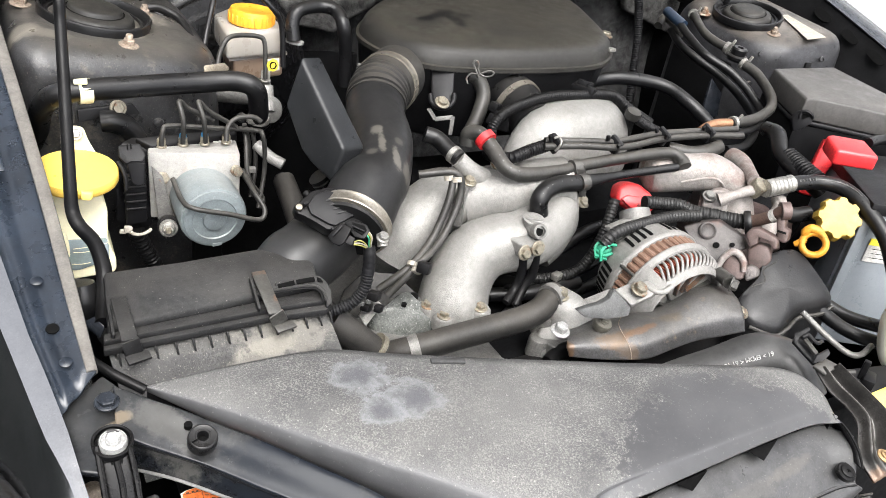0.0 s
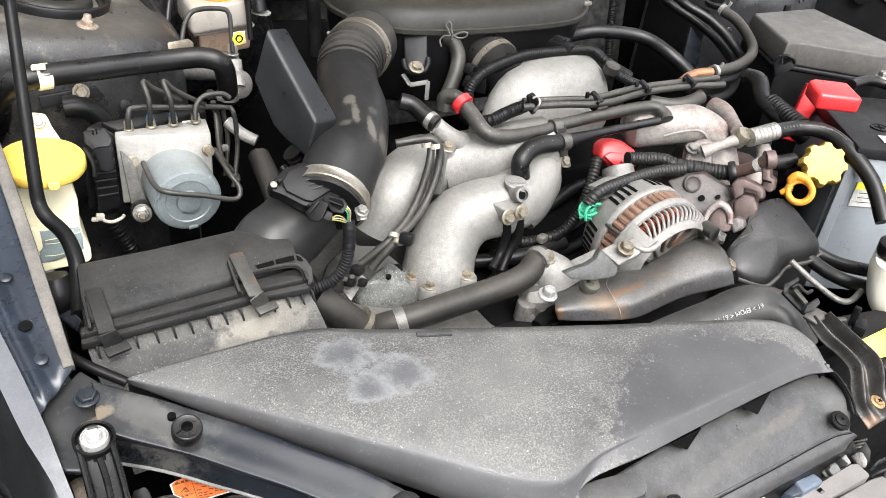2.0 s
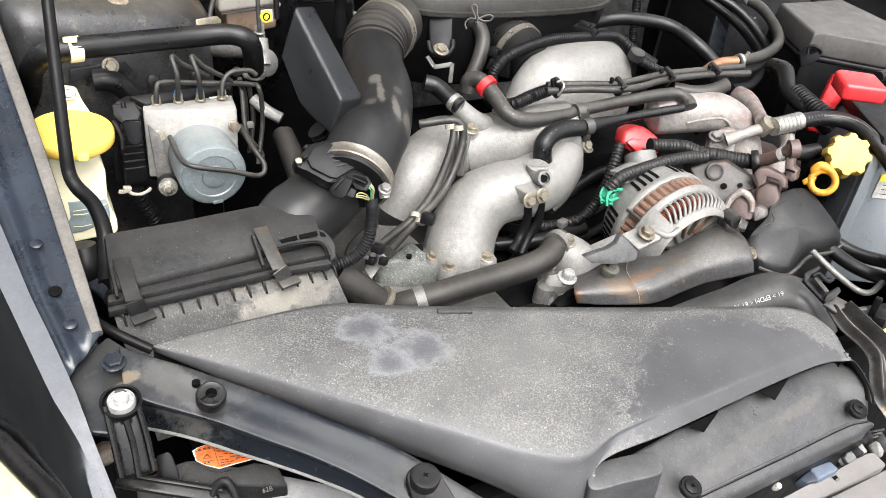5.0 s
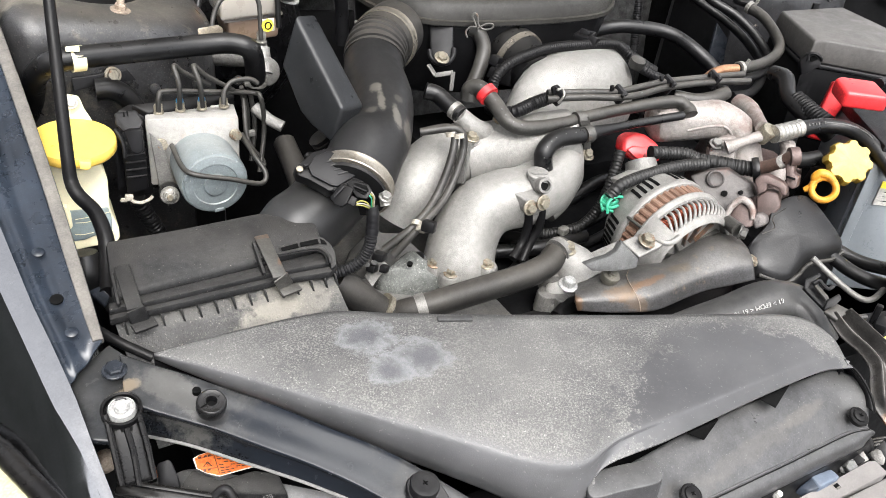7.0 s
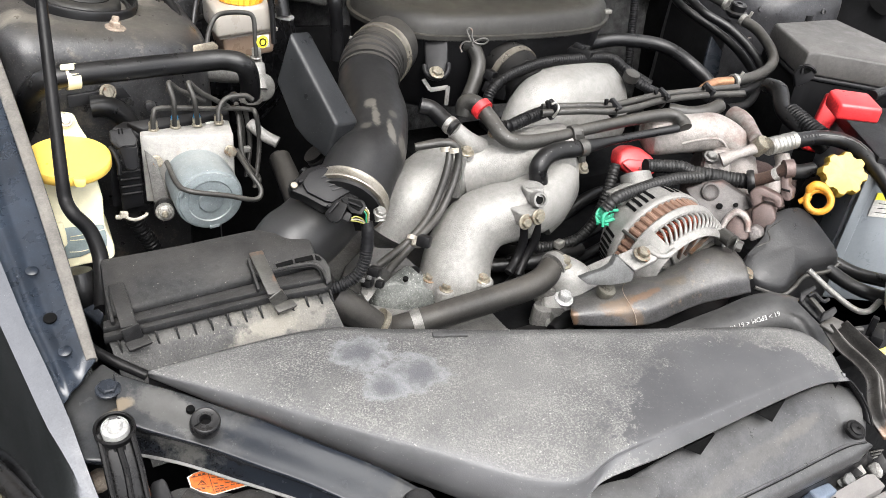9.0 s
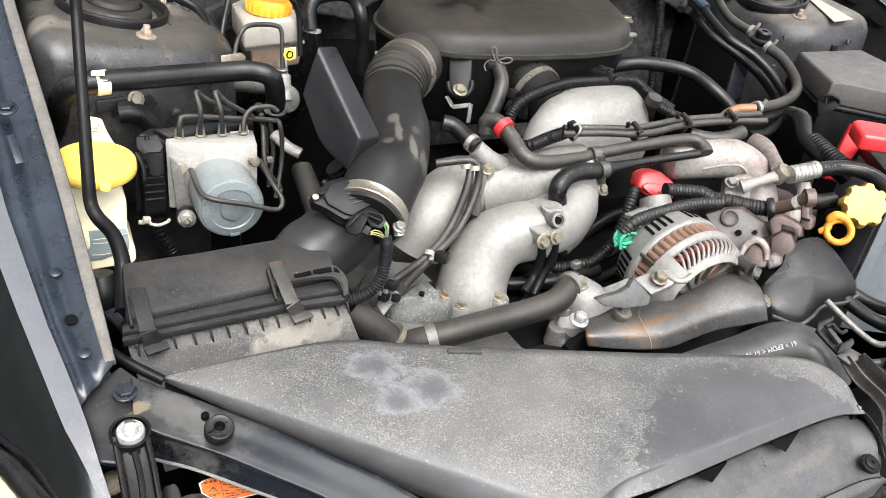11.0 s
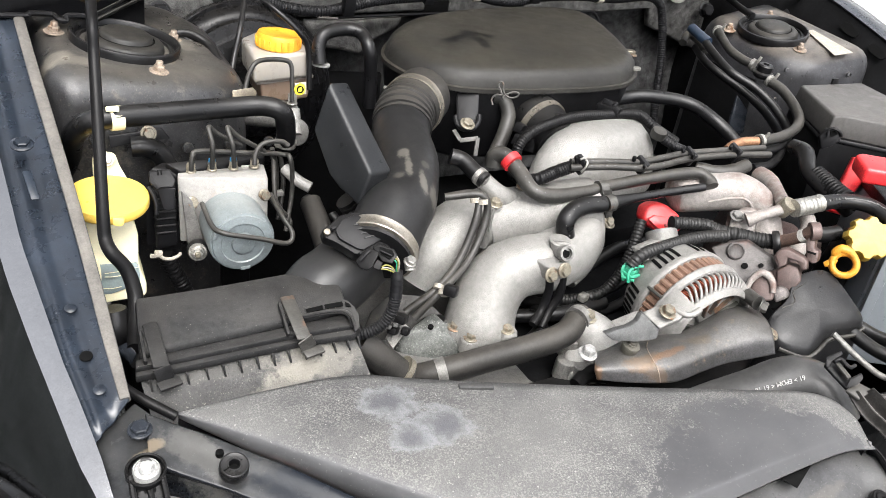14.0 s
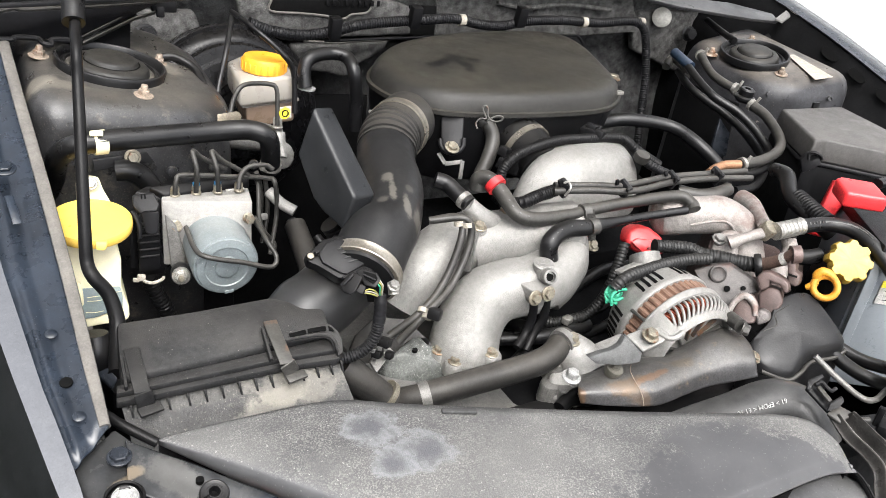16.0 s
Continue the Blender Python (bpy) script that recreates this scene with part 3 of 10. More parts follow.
M_BAND = mat("tan_steel_band", (0.27, 0.245, 0.205), 0.34, metal=0.75, vary=0.2, bump=0.1, dust=0.15, tone=0.6)
M_HOSE = mat("brown_dusty_rubber", (0.015, 0.0145, 0.014), 0.48, dust=0.42, dust_color=(0.115, 0.104, 0.088), bump=0.2, grain=700, shine=0.25, vary=0.4)
M_FAINT = mat("faint_print", (0.085, 0.085, 0.082), 0.6, vary=0.3, bump=0.0)
M_RAIL = mat("glossy_navy_rail", (0.012, 0.0165, 0.024), 0.30, metal=0.0, coat=0.10, shine=0.40, dust=0.04, dust_color=(0.16, 0.16, 0.165), speck=0.08, bump=0.02, vary=0.4, tone=0.6)
M_BLOCK = mat("bare_aluminium_block", (0.335, 0.325, 0.305), 0.45, metal=0.2, rust=0.16, rust_color=(0.33, 0.27, 0.20), rust_size=40, vary=0.1, bump=0.25, grain=900, dust=0.1, speck=0.12, tone=0.4)
M_NECK = mat("smooth_black_moulding", (0.013, 0.013, 0.0135), 0.42, dust=0.12, dust_color=(0.16, 0.155, 0.145), bump=0.06, shine=0.38, tone=0.6)
M_WIRE = mat("yellow_wire", (0.25, 0.235, 0.06), 0.45, vary=0.1, bump=0.0)
# darker tone of the duct's plastic for its moulded slot
M_SLOT = mat("dark_slot_plastic", (0.03, 0.03, 0.03), 0.5, dust=0.3, dust_color=(0.12, 0.118, 0.112), tone=1.0)
M_STRAP = mat("dull_steel_strap", (0.062, 0.060, 0.056), 0.42, metal=0.4, vary=0.3, dust=0.3, dust_color=(0.16, 0.15, 0.13), rust=0.1, tone=0.8)
M_SPECKLED = mat("speckled_rust_casting", (0.105, 0.096, 0.092), 0.55, metal=0.25, vary=0.3, bump=0.8, grain=500, dust=0.4, dust_color=(0.17, 0.145, 0.135), speck=0.7, rust=0.2, rust_color=(0.10, 0.062, 0.052), rust_size=30, tone=1.0)
M_BROWN = mat("brown_rusty_casting", (0.085, 0.060, 0.054), 0.5, metal=0.25, vary=0.35, bump=0.4, grain=700, dust=0.5, dust_color=(0.115, 0.075, 0.066), speck=0.15, tone=0.8)


# ---- ground and car body ----
def lerp_at(y, ys, xs):
    return float(np.interp(y, ys, xs))


def rim_z(y):
    """Height of the wing rim along the bay."""
    return lerp_at(y, (-0.75, -0.5, -0.2, 0.0, 0.15, 0.40), (0.715, 0.803, 0.888, 0.948, 0.985, 1.02))


def shoulder(y):
    """The line from which the wing falls away to the lamp."""
    return lerp_at(y, (-0.62, -0.542, -0.439, -0.33, -0.2, 0.40), (0.644, 0.655, 0.667, 0.682, 0.692, 0.692))


def rim_out(y):
    return lerp_at(y, (-0.62, -0.568, -0.532, -0.50, -0.443, -0.40, -0.33, -0.2, 0.40), (0.631, 0.638, 0.6435, 0.652, 0.661, 0.668, 0.678, 0.690, 0.692))


def rim_in(y):
    return lerp_at(y, (-0.62, -0.577, -0.54, -0.50, -0.457, -0.42, -0.35, -0.298, -0.18, 0.40), (0.6265, 0.6305, 0.6345, 0.638, 0.644, 0.650, 0.658, 0.664, 0.670, 0.672))


def rail_in(y):
    return lerp_at(y, (-0.62, -0.458, -0.405, -0.18, 0.0, 0.40), (0.600, 0.613, 0.620, 0.628, 0.636, 0.640))


def lamp_edge(y):
    """Where the wing gives way to the headlamp."""
    return lerp_at(y, (-0.585, -0.55, -0.52, -0.482, -0.43, -0.38, -0.34), (0.648, 0.660, 0.672, 0.687, 0.715, 0.77, 0.868))


bm = bmesh.new()
bmesh.ops.create_grid(bm, x_segments=8, y_segments=8, size=400.0)
ground = tagged(part("ground", bm, M_GROUND, None, "", 0), "dark grey ground under the car", "ground", kind="structure")

# helper out of view: gives the wing side something dark to reflect
unseen_wall_west = tagged(part("unseen_wall_west", box((-3.6, 2.5, 1.5), (0.2, 16.0, 3.0), bevel=0.02), mat("dark_green_wall", (0.040, 0.044, 0.043), 0.8, vary=0.5, size=3, bump=0.4, grain=40), None, "", 0), "unseen dark wall added for the wing paint to reflect", "wall", kind="structure")

# added white backdrop standing for the overexposed area past the far wing
backdrop_wall_east = tagged(part("backdrop_wall_east", box((3.2, 1.2, 1.3), (0.2, 9.0, 2.6), bevel=0.02), mat("white_backdrop", (0.88, 0.88, 0.87), 0.8, vary=0.01, size=4, bump=0.1, grain=60, tone=0.02), None, "", 0), "white backdrop added for the bright area beyond the car", "wall", kind="structure")

body = thing("car_body", (0, 0, 0.25), "dark navy car body with an open engine bay", "car", kind="structure")
def rim_far(y):
    """Height of the opposite wing's rim."""
    return rim_z(y) + 0.022


def far_strip(u, v):
    y = -0.585 + 0.985 * u
    return Vector((0.70 + 0.068 * v, y, rim_far(y) + 0.010 * math.sin(math.pi * v) ** 2 * 0.4 - 0.004 * v))


def far_side(u, v):
    y = -0.585 + 0.985 * u
    return Vector((0.768 + 0.10 * v, y, rim_far(y) - 0.004 - 0.5 * v * v - 0.05 * v))


def far_apron(u, v):
    y = -0.585 + 0.985 * u
    return Vector((lerp_at(v, (0, 0.06, 0.3, 1), (0.70, 0.694, 0.645, 0.632)), y, rim_far(y) - lerp_at(v, (0, 0.06, 0.3, 1), (0.0, 0.012, 0.10, 0.46))))


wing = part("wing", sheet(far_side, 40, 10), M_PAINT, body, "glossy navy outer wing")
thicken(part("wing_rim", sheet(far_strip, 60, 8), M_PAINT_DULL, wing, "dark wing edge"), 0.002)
# near-black in place of navy paint: the dark it would reflect is painted in
part("inner_apron", sheet(far_apron, 40, 30), M_DARK, body, "inner apron with long slots, its navy paint darkened as in shade")
# pale tube along the fold draws the apron's highlight line
part("apron_edge", tube([Vector((0.6985, y, rim_far(y) + 0.0005)) for y in (-0.58, -0.4, -0.2, 0.0, 0.2, 0.39)], 0.0016, 6, 8), M_PAINT, body, "pale tube for the highlight along the apron fold")
for q in ([(0.684, -0.021, 0.946), (0.688, -0.030, 0.950), (0.687, -0.056, 0.940), (0.682, -0.058, 0.933), (0.680, -0.049, 0.931), (0.680, -0.028, 0.937)], [(0.684, -0.087, 0.927), (0.688, -0.096, 0.931), (0.686, -0.121, 0.921), (0.682, -0.123, 0.914), (0.679, -0.115, 0.912), (0.680, -0.093, 0.919)], [(0.684, -0.149, 0.910), (0.687, -0.157, 0.914), (0.686, -0.181, 0.905), (0.682, -0.184, 0.897), (0.679, -0.176, 0.895), (0.680, -0.155, 0.902)]):
    part("apron_slot", slab(ring_of(q, 4), (-0.0016, -0.0003, 0.001), 0.0003, 1), M_FLAT_BLACK, body)
for side in (-1,):
    y0, y1 = -0.585, 0.40

    def strip(u, v):
        y = y0 + (y1 - y0) * u
        across = (0.0, 0.25, 0.5, 0.75, 1.0)
        x = rim_in(y) + (rim_out(y) - rim_in(y)) * v
        z = rim_z(y) + 0.0005 * math.sin(math.pi * v) - 0.25 * (rim_out(y) - rim_in(y)) * v
        return Vector((side * x, y, z))

    def outer(u, v):
        y = y0 + (y1 - y0) * u
        w = max(0.0, min(0.868, lamp_edge(y)) - shoulder(y))
        x = rim_out(y) + (shoulder(y) + w - rim_out(y)) * v
        fall = 0.006 + 1.5 * w + 0.9 * max(0.0, w - 0.06) + 2.0 * max(0.0, w - 0.12)
        z = rim_z(y) - 0.25 * (rim_out(y) - rim_in(y)) - fall * v * (0.7 + 0.3 * v)
        return Vector((side * x, y, z))

    def rail(u, v):
        y = -0.488 + 0.026 * v
        y += (y1 - y) * u
        x = rim_in(y) + 0.003 + (rail_in(y) - rim_in(y) - 0.003) * v
        z = rim_z(y) - 0.006 + 0.0030 * max(0.0, min(1.0, (v - 0.20) / 0.10)) - 0.0022 * math.exp(-((v - 0.55) / 0.12) ** 2) + 0.0020 * max(0.0, min(1.0, (v - 0.62) / 0.30)) - 0.0012 * math.exp(-((v - 0.35) / 0.2) ** 2)
        return Vector((side * x, y, z))

    def apron(u, v):
        y = -0.455 + (y1 + 0.455) * u
        x = rail_in(y) + 0.004 - 0.012 * min(1.0, v * 6)
        return Vector((side * x, y, rim_z(y) - 0.005 - 0.40 * v))

    def gap(u, v):
        y = y0 + (y1 - y0) * u
        return Vector((side * (rim_in(y) - 0.006 * v + 0.002), y, rim_z(y) - 0.004 - 0.03 * v))

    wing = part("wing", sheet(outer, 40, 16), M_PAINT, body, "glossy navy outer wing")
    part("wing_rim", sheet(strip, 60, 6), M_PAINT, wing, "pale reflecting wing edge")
    thicken(part("wing_rail", sheet(rail, 60, 28), M_RAIL, body, "navy rail with bolt holes"), 0.002)
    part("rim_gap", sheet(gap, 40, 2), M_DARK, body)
    part("inner_apron", sheet(apron, 30, 10), M_PAINT_DULL, body)
    # rubber seal that runs on the inner edge of the rail
    line = [Vector((side * x, y, rim_z(y) - 0.003)) for x, y in ((0.615, -0.460), (0.6165, -0.40), (0.6185, -0.30), (0.623, -0.18), (0.629, -0.05), (0.633, 0.08), (0.635, 0.2))]
    part("edge_seal", pipe(line, [0.004, 0.0052, 0.0056, 0.006, 0.006, 0.006, 0.006], 10, 2.6, 0.9, steps=8), M_SEAL, body, "grey rubber edge seal")

left_rail_bolt = (-0.651, -0.205, 0.905)
part("rail_bolt", hexhead(left_rail_bolt, (0, -0.28, 1), 0.0065, 0.005), M_RAIL, body, "navy painted hexagon bolt")
part("rail_hole", lathe((-0.634, -0.416, 0.824), (0, -0.28, 1), [(0.0046, -0.001), (0.0046, 0.0003), (0.0036, 0.0003)], 24), M_FLAT_BLACK, body, "round drain hole")
part("rail_slot", beam((-0.651, -0.234, 0.893), (-0.648, -0.262, 0.879), 0.007, 0.002, bevel=0.0009), M_RAIL, body, "pressed slot in the rail")
for q in ((-0.638, -0.370, 0.838), (-0.630, -0.447, 0.816)):
    part("pressed_dimple", lathe(q, (0, -0.28, 1), [(0.0046, -0.0006), (0.0032, 0.0001), (0.001, 0.0003)], 16), M_RAIL, body)

# strut towers, aprons, bulkhead, floor of the bay
for side in (-1, 1):
    top = M_TOWER if side < 0 else M_TOWER_TAN
    plan = ((0.632, -0.125), (0.45, -0.115), (0.395, -0.06), (0.395, 0.12), (0.44, 0.20), (0.632, 0.20)) if side < 0 else ((0.650, -0.150), (0.50, -0.140), (0.450, -0.085), (0.440, 0.05), (0.475, 0.12), (0.650, 0.13))
    out = [(side * x, y, 0.50) for x, y in plan]
    tower = part("strut_tower", slab(out, (0, 0, 0.430), 0.036, 5, taper=0.93), top, body, "dust-covered strut tower" if side < 0 else "tan dusty strut tower", 50)
    c, n_up = (Vector((-0.53, -0.004, 0.929)), Vector((0.15, -0.06, 1.0)).normalized()) if side < 0 else (Vector((0.518, -0.012, 0.930)), Vector((-0.15, -0.085, 1.0)).normalized())
    for q in tower.data.vertices:
        if q.co.z > 0.8:
            q.co.z += side * 0.15 * (q.co.x - c.x) - n_up.y / n_up.z * q.co.y
    cap = part("mount_cap", lathe(c, n_up, [(0.058, -0.002), (0.059, 0.0085), (0.0578, 0.0104), (0.0556, 0.0106), (0.0540, 0.0090), (0.0528, 0.0015), (0.0500, 0.0008), (0.0492, 0.0034), (0.0474, 0.0034), (0.0464, 0.0004), (0.0420, -0.0004)], 64), M_RUBBER, tower, "black rubber strut mount cap")
    part("cap_dome", lathe(c, n_up, [(0.0425, -0.002), (0.0405, 0.0060), (0.0380, 0.0082), (0.0330, 0.0094), (0.0306, 0.0098), (0.0296, 0.0086), (0.0286, 0.0098), (0.0278, 0.0126), (0.0262, 0.0144), (0.0220, 0.0154), (0.0100, 0.0162), (0.001, 0.0163)], 64), M_CAP, cap, "dusty domed middle of the cap")
    part("cap_groove", lathe(c + n_up * 0.0006, n_up, [(0.0306, 0.0093), (0.0297, 0.0094), (0.0288, 0.0093)], 64), M_FLAT_BLACK, cap)
    u, v, w = frame_of(n_up, (0, 1, 0))
    for a in ((166, -72, 34) if side < 0 else (146, -98, 48)):
        q = c + 0.072 * (math.cos(radians(a)) * Vector((1, 0, 0.15 * side)) + math.sin(radians(a)) * v)
        nut = part("stud_nut", hexhead(q - n_up * 0.001, n_up, 0.0062, 0.0075, 1.75), M_RUSTY, tower, "rusty nut on a stud", 30)
        part("stud", lathe(q, n_up, [(0.0038, 0.0), (0.0038, 0.0105), (0.003, 0.0115)], 12), M_RUSTY, tower)
    for k in range(4):
        part("dimple", lathe((side * (0.40 + 0.045 * k), -0.118, 0.850), (0, -1, 0.1), [(0.006, -0.003), (0.005, 0.0006), (0.003, 0.001)], 14), top, tower)


def bulkhead(u, v):
    x, z = -0.70 + 1.40 * u, 0.35 + 0.70 * v
    wob = 0.012 * math.sin(x * 9) * math.sin(z * 14) + 0.006 * math.sin(x * 31 + z * 17)
    return Vector((x, 0.295 + wob - 0.05 * max(0.0, (v - 0.75) * 4), z))


thicken(part("bulkhead", sheet(bulkhead, 60, 24), M_BULK, body, "mottled black insulated bulkhead"), 0.01, 1)
# added near-black panel: shade low on the bulkhead put into colour
part("lower_shade_panel", slab([(-0.44, 0.262, 0.40), (-0.08, 0.262, 0.40), (-0.08, 0.262, 0.79), (-0.26, 0.262, 0.80), (-0.44, 0.262, 0.80)], (0, 0.01, 0), 0.004), M_DARK, body, "near-black panel standing for the shade low on the bulkhead")
# added plate: the unlit inner wall of the far tower painted near-black
part("tower_shade_plate", slab([(0.432, -0.085, 0.50), (0.428, 0.055, 0.50), (0.428, 0.050, 0.872), (0.432, -0.078, 0.872)], (0.004, 0, 0), 0.001), M_DARK, body, "near-black plate standing for shade on the strut tower's inner wall")
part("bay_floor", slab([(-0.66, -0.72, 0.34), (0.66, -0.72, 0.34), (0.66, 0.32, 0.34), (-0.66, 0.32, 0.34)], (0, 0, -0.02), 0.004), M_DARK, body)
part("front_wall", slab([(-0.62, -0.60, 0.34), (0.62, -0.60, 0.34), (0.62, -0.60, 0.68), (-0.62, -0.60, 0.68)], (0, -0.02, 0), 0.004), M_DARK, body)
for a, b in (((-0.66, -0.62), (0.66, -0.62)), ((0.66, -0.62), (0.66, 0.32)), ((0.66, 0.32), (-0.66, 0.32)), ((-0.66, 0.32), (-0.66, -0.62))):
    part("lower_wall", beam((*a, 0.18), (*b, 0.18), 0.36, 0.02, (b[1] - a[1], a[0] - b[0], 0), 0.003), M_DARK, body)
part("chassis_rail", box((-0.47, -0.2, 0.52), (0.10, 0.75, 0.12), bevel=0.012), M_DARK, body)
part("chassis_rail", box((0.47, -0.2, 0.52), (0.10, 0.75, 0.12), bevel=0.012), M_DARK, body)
part("cowl", slab([(-0.66, 0.20, 0.985), (0.66, 0.20, 0.985), (0.66, 0.42, 1.03), (-0.66, 0.42, 1.03)], (0, 0.01, 0.03), 0.006), M_PLASTIC_DEEP, body, "black plastic cowl panel")
part("cowl_edge", tube([(-0.655, 0.021, 0.957), (-0.624, 0.024, 0.955), (-0.619, 0.025, 0.957), (-0.598, 0.035, 0.953), (-0.592, 0.024, 0.950), (-0.585, 0.025, 0.949), (-0.582, 0.030, 0.953), (-0.552, 0.036, 0.950)], 0.0032, 5, 8), M_PLASTIC, body, "wavy black cowl flange")
part("cowl_side", slab([(-0.652, 0.013, 0.985), (-0.546, 0.043, 0.985), (-0.452, 0.082, 0.985), (-0.486, 0.081, 0.970), (-0.549, 0.048, 0.948), (-0.656, 0.020, 0.955)], (0, 0.03, 0.0), 0.003), M_PLASTIC, body, "dull black cowl side panel")
part("cowl_trim", tube([(-0.653, -0.001, 0.985), (-0.621, 0.007, 0.992), (-0.610, 0.011, 0.990), (-0.577, 0.020, 0.990), (-0.529, 0.033, 0.990), (-0.463, 0.060, 0.990), (-0.372, 0.097, 0.990)], 0.0022, 5, 8), M_RUBBER_GREY, body, "worn grey cowl edge")
part("cowl_trim", tube([(-0.651, -0.012, 1.000), (-0.549, 0.013, 0.997), (-0.431, 0.055, 0.995)], 0.0018, 5, 8), M_RUBBER_GREY, body)
part("cowl_clip", box((-0.448, 0.104, 0.975), (0.030, 0.014, 0.016), (0, 0, -5), 0.002), M_PLASTIC_DEEP, body)
part("cowl_clip", box((-0.453, 0.101, 0.968), (0.010, 0.010, 0.014), (0, 0, -5), 0.002), M_PLASTIC, body)
# flat near-black slab stands for the shaded hollow behind the stay
part("dark_recess", slab([(-0.549, 0.053, 0.940), (-0.487, 0.108, 0.952), (-0.496, 0.068, 0.925), (-0.549, 0.049, 0.938)], (0, 0.004, 0), 0.001), M_DARK, body)
for a, b, w in (((-0.554, 0.038, 0.952), (-0.481, 0.089, 0.972), 0.0016), ((-0.553, 0.030, 0.948), (-0.489, 0.078, 0.964), 0.0022), ((-0.489, 0.078, 0.964), (-0.460, 0.095, 0.968), 0.0022)):
    part("stay_flange", beam(a, b, w, 0.006, (0, -1, 1), 0.0006), M_RUBBER_GREY, body)
part("cowl_stay", beam((-0.552, 0.042, 0.947), (-0.482, 0.095, 0.965), 0.010, 0.003, (0, -1, 1), 0.001), M_PLASTIC, body, "folded steel cowl stay")
part("cowl_strip", beam((-0.647, -0.020, 1.000), (-0.365, 0.072, 1.000), 0.008, 0.004, (0, 0, 1), 0.001), M_PLASTIC, body)
part("felt_nut", hexhead((-0.453, 0.200, 0.911), (0.1, -1, 0.2), 0.012, 0.014, 1.3), M_PLASTIC, body, "black hexagon fixing nut", 30)
part("felt_nut", hexhead((0.619, 0.240, 0.902), (-0.2, -1, 0.2), 0.012, 0.014, 1.3), M_PLASTIC, body, "black hexagon fixing nut", 30)
part("felt_panel", slab([(-0.468, 0.215, 0.940), (-0.383, 0.215, 0.941), (-0.354, 0.220, 0.866), (-0.419, 0.220, 0.834), (-0.472, 0.215, 0.863)], (0, 0.02, 0), 0.006), M_FELT, body, "black felt pad")
part("felt_panel", slab([(0.473, 0.260, 0.941), (0.675, 0.260, 0.943), (0.686, 0.260, 0.872), (0.643, 0.260, 0.812), (0.498, 0.260, 0.862)], (0, 0.02, 0), 0.006), M_FELT, body, "black felt pad")
part("felt_layer", slab([(-0.183, 0.245, 0.965), (0.447, 0.245, 0.980), (0.487, 0.245, 0.903), (0.319, 0.245, 0.894), (-0.048, 0.245, 0.891), (-0.165, 0.245, 0.908)], (0, 0.015, 0), 0.006), M_FELT, body, "grey mottled felt layer")
for q in ([(-0.121, 0.232, 0.957), (-0.099, 0.232, 0.931), (-0.056, 0.232, 0.906)], [(0.010, 0.232, 0.964), (0.018, 0.232, 0.942), (0.013, 0.232, 0.904)], [(0.133, 0.232, 0.958), (0.194, 0.232, 0.950), (0.280, 0.232, 0.957), (0.389, 0.232, 0.949)]):
    part("felt_crease", tube(q, 0.004, 6, 8), M_FELT, body)
part("pad_opening", slab([(-0.273, 0.214, 0.959), (-0.274, 0.214, 0.942), (-0.227, 0.214, 0.940), (-0.183, 0.214, 0.936), (-0.179, 0.214, 0.930), (-0.156, 0.214, 0.932), (-0.143, 0.214, 0.939), (-0.120, 0.214, 0.942), (-0.111, 0.214, 0.953), (-0.110, 0.214, 0.961)], (0, 0.01, 0), 0.001), M_FLAT_BLACK, body, "dark opening in the insulating pad")
part("opening_edge", tube([(-0.273, 0.214, 0.959), (-0.274, 0.214, 0.943), (-0.227, 0.214, 0.940), (-0.184, 0.214, 0.936), (-0.179, 0.214, 0.930), (-0.156, 0.214, 0.933), (-0.144, 0.214, 0.939), (-0.120, 0.214, 0.942), (-0.111, 0.214, 0.953), (-0.110, 0.214, 0.962)], 0.0019, 5, 8), M_SEAL, body, "pale worn edge of the opening")
part("front_pad", slab([(-0.324, 0.217, 0.960), (-0.087, 0.217, 0.965), (-0.041, 0.217, 0.951), (-0.034, 0.217, 0.906), (-0.178, 0.217, 0.901), (-0.242, 0.217, 0.896), (-0.311, 0.217, 0.907)], (0, 0.014, 0), 0.006, 3), M_FELT, body, "grey mottled felt pad")
part("side_opening", slab([(-0.039, 0.222, 0.952), (0.009, 0.222, 0.952), (0.011, 0.222, 0.904), (-0.050, 0.222, 0.904)], (0, 0.006, 0), 0.001), M_FLAT_BLACK, body)
for k in range(9):
    part("stamped_mark", box(Vector((-0.186, 0.211, 0.957)) + Vector((0.0105 * k, 0, 0)), (0.0055, 0.002, 0.009), (0, 0, 0), 0.0008), M_DARK, body)
part("felt_fold", tube([(-0.222, 0.210, 0.900), (-0.171, 0.210, 0.896), (-0.133, 0.210, 0.899), (-0.084, 0.210, 0.901), (-0.062, 0.210, 0.904)], 0.0022, 6, 8), M_SEAL, body, "pale folded felt edge")
part("felt_ridge", slab([(-0.240, 0.222, 0.893), (-0.166, 0.222, 0.892), (-0.068, 0.222, 0.899), (-0.076, 0.222, 0.878), (-0.124, 0.222, 0.854), (-0.144, 0.222, 0.832), (-0.162, 0.222, 0.840), (-0.201, 0.222, 0.847), (-0.229, 0.222, 0.858)], (0, 0.03, 0), 0.010, 4), M_FELT, body, "grey felt below the harness")
part("far_grommet", lathe((0.538, 0.245, 0.933), (-0.55, -0.75, 0.35), [(0.018, -0.004), (0.0195, 0.002), (0.016, 0.004), (0.001, 0.005)], 28), M_COVER_PALE, body, "pale round blanking plug")
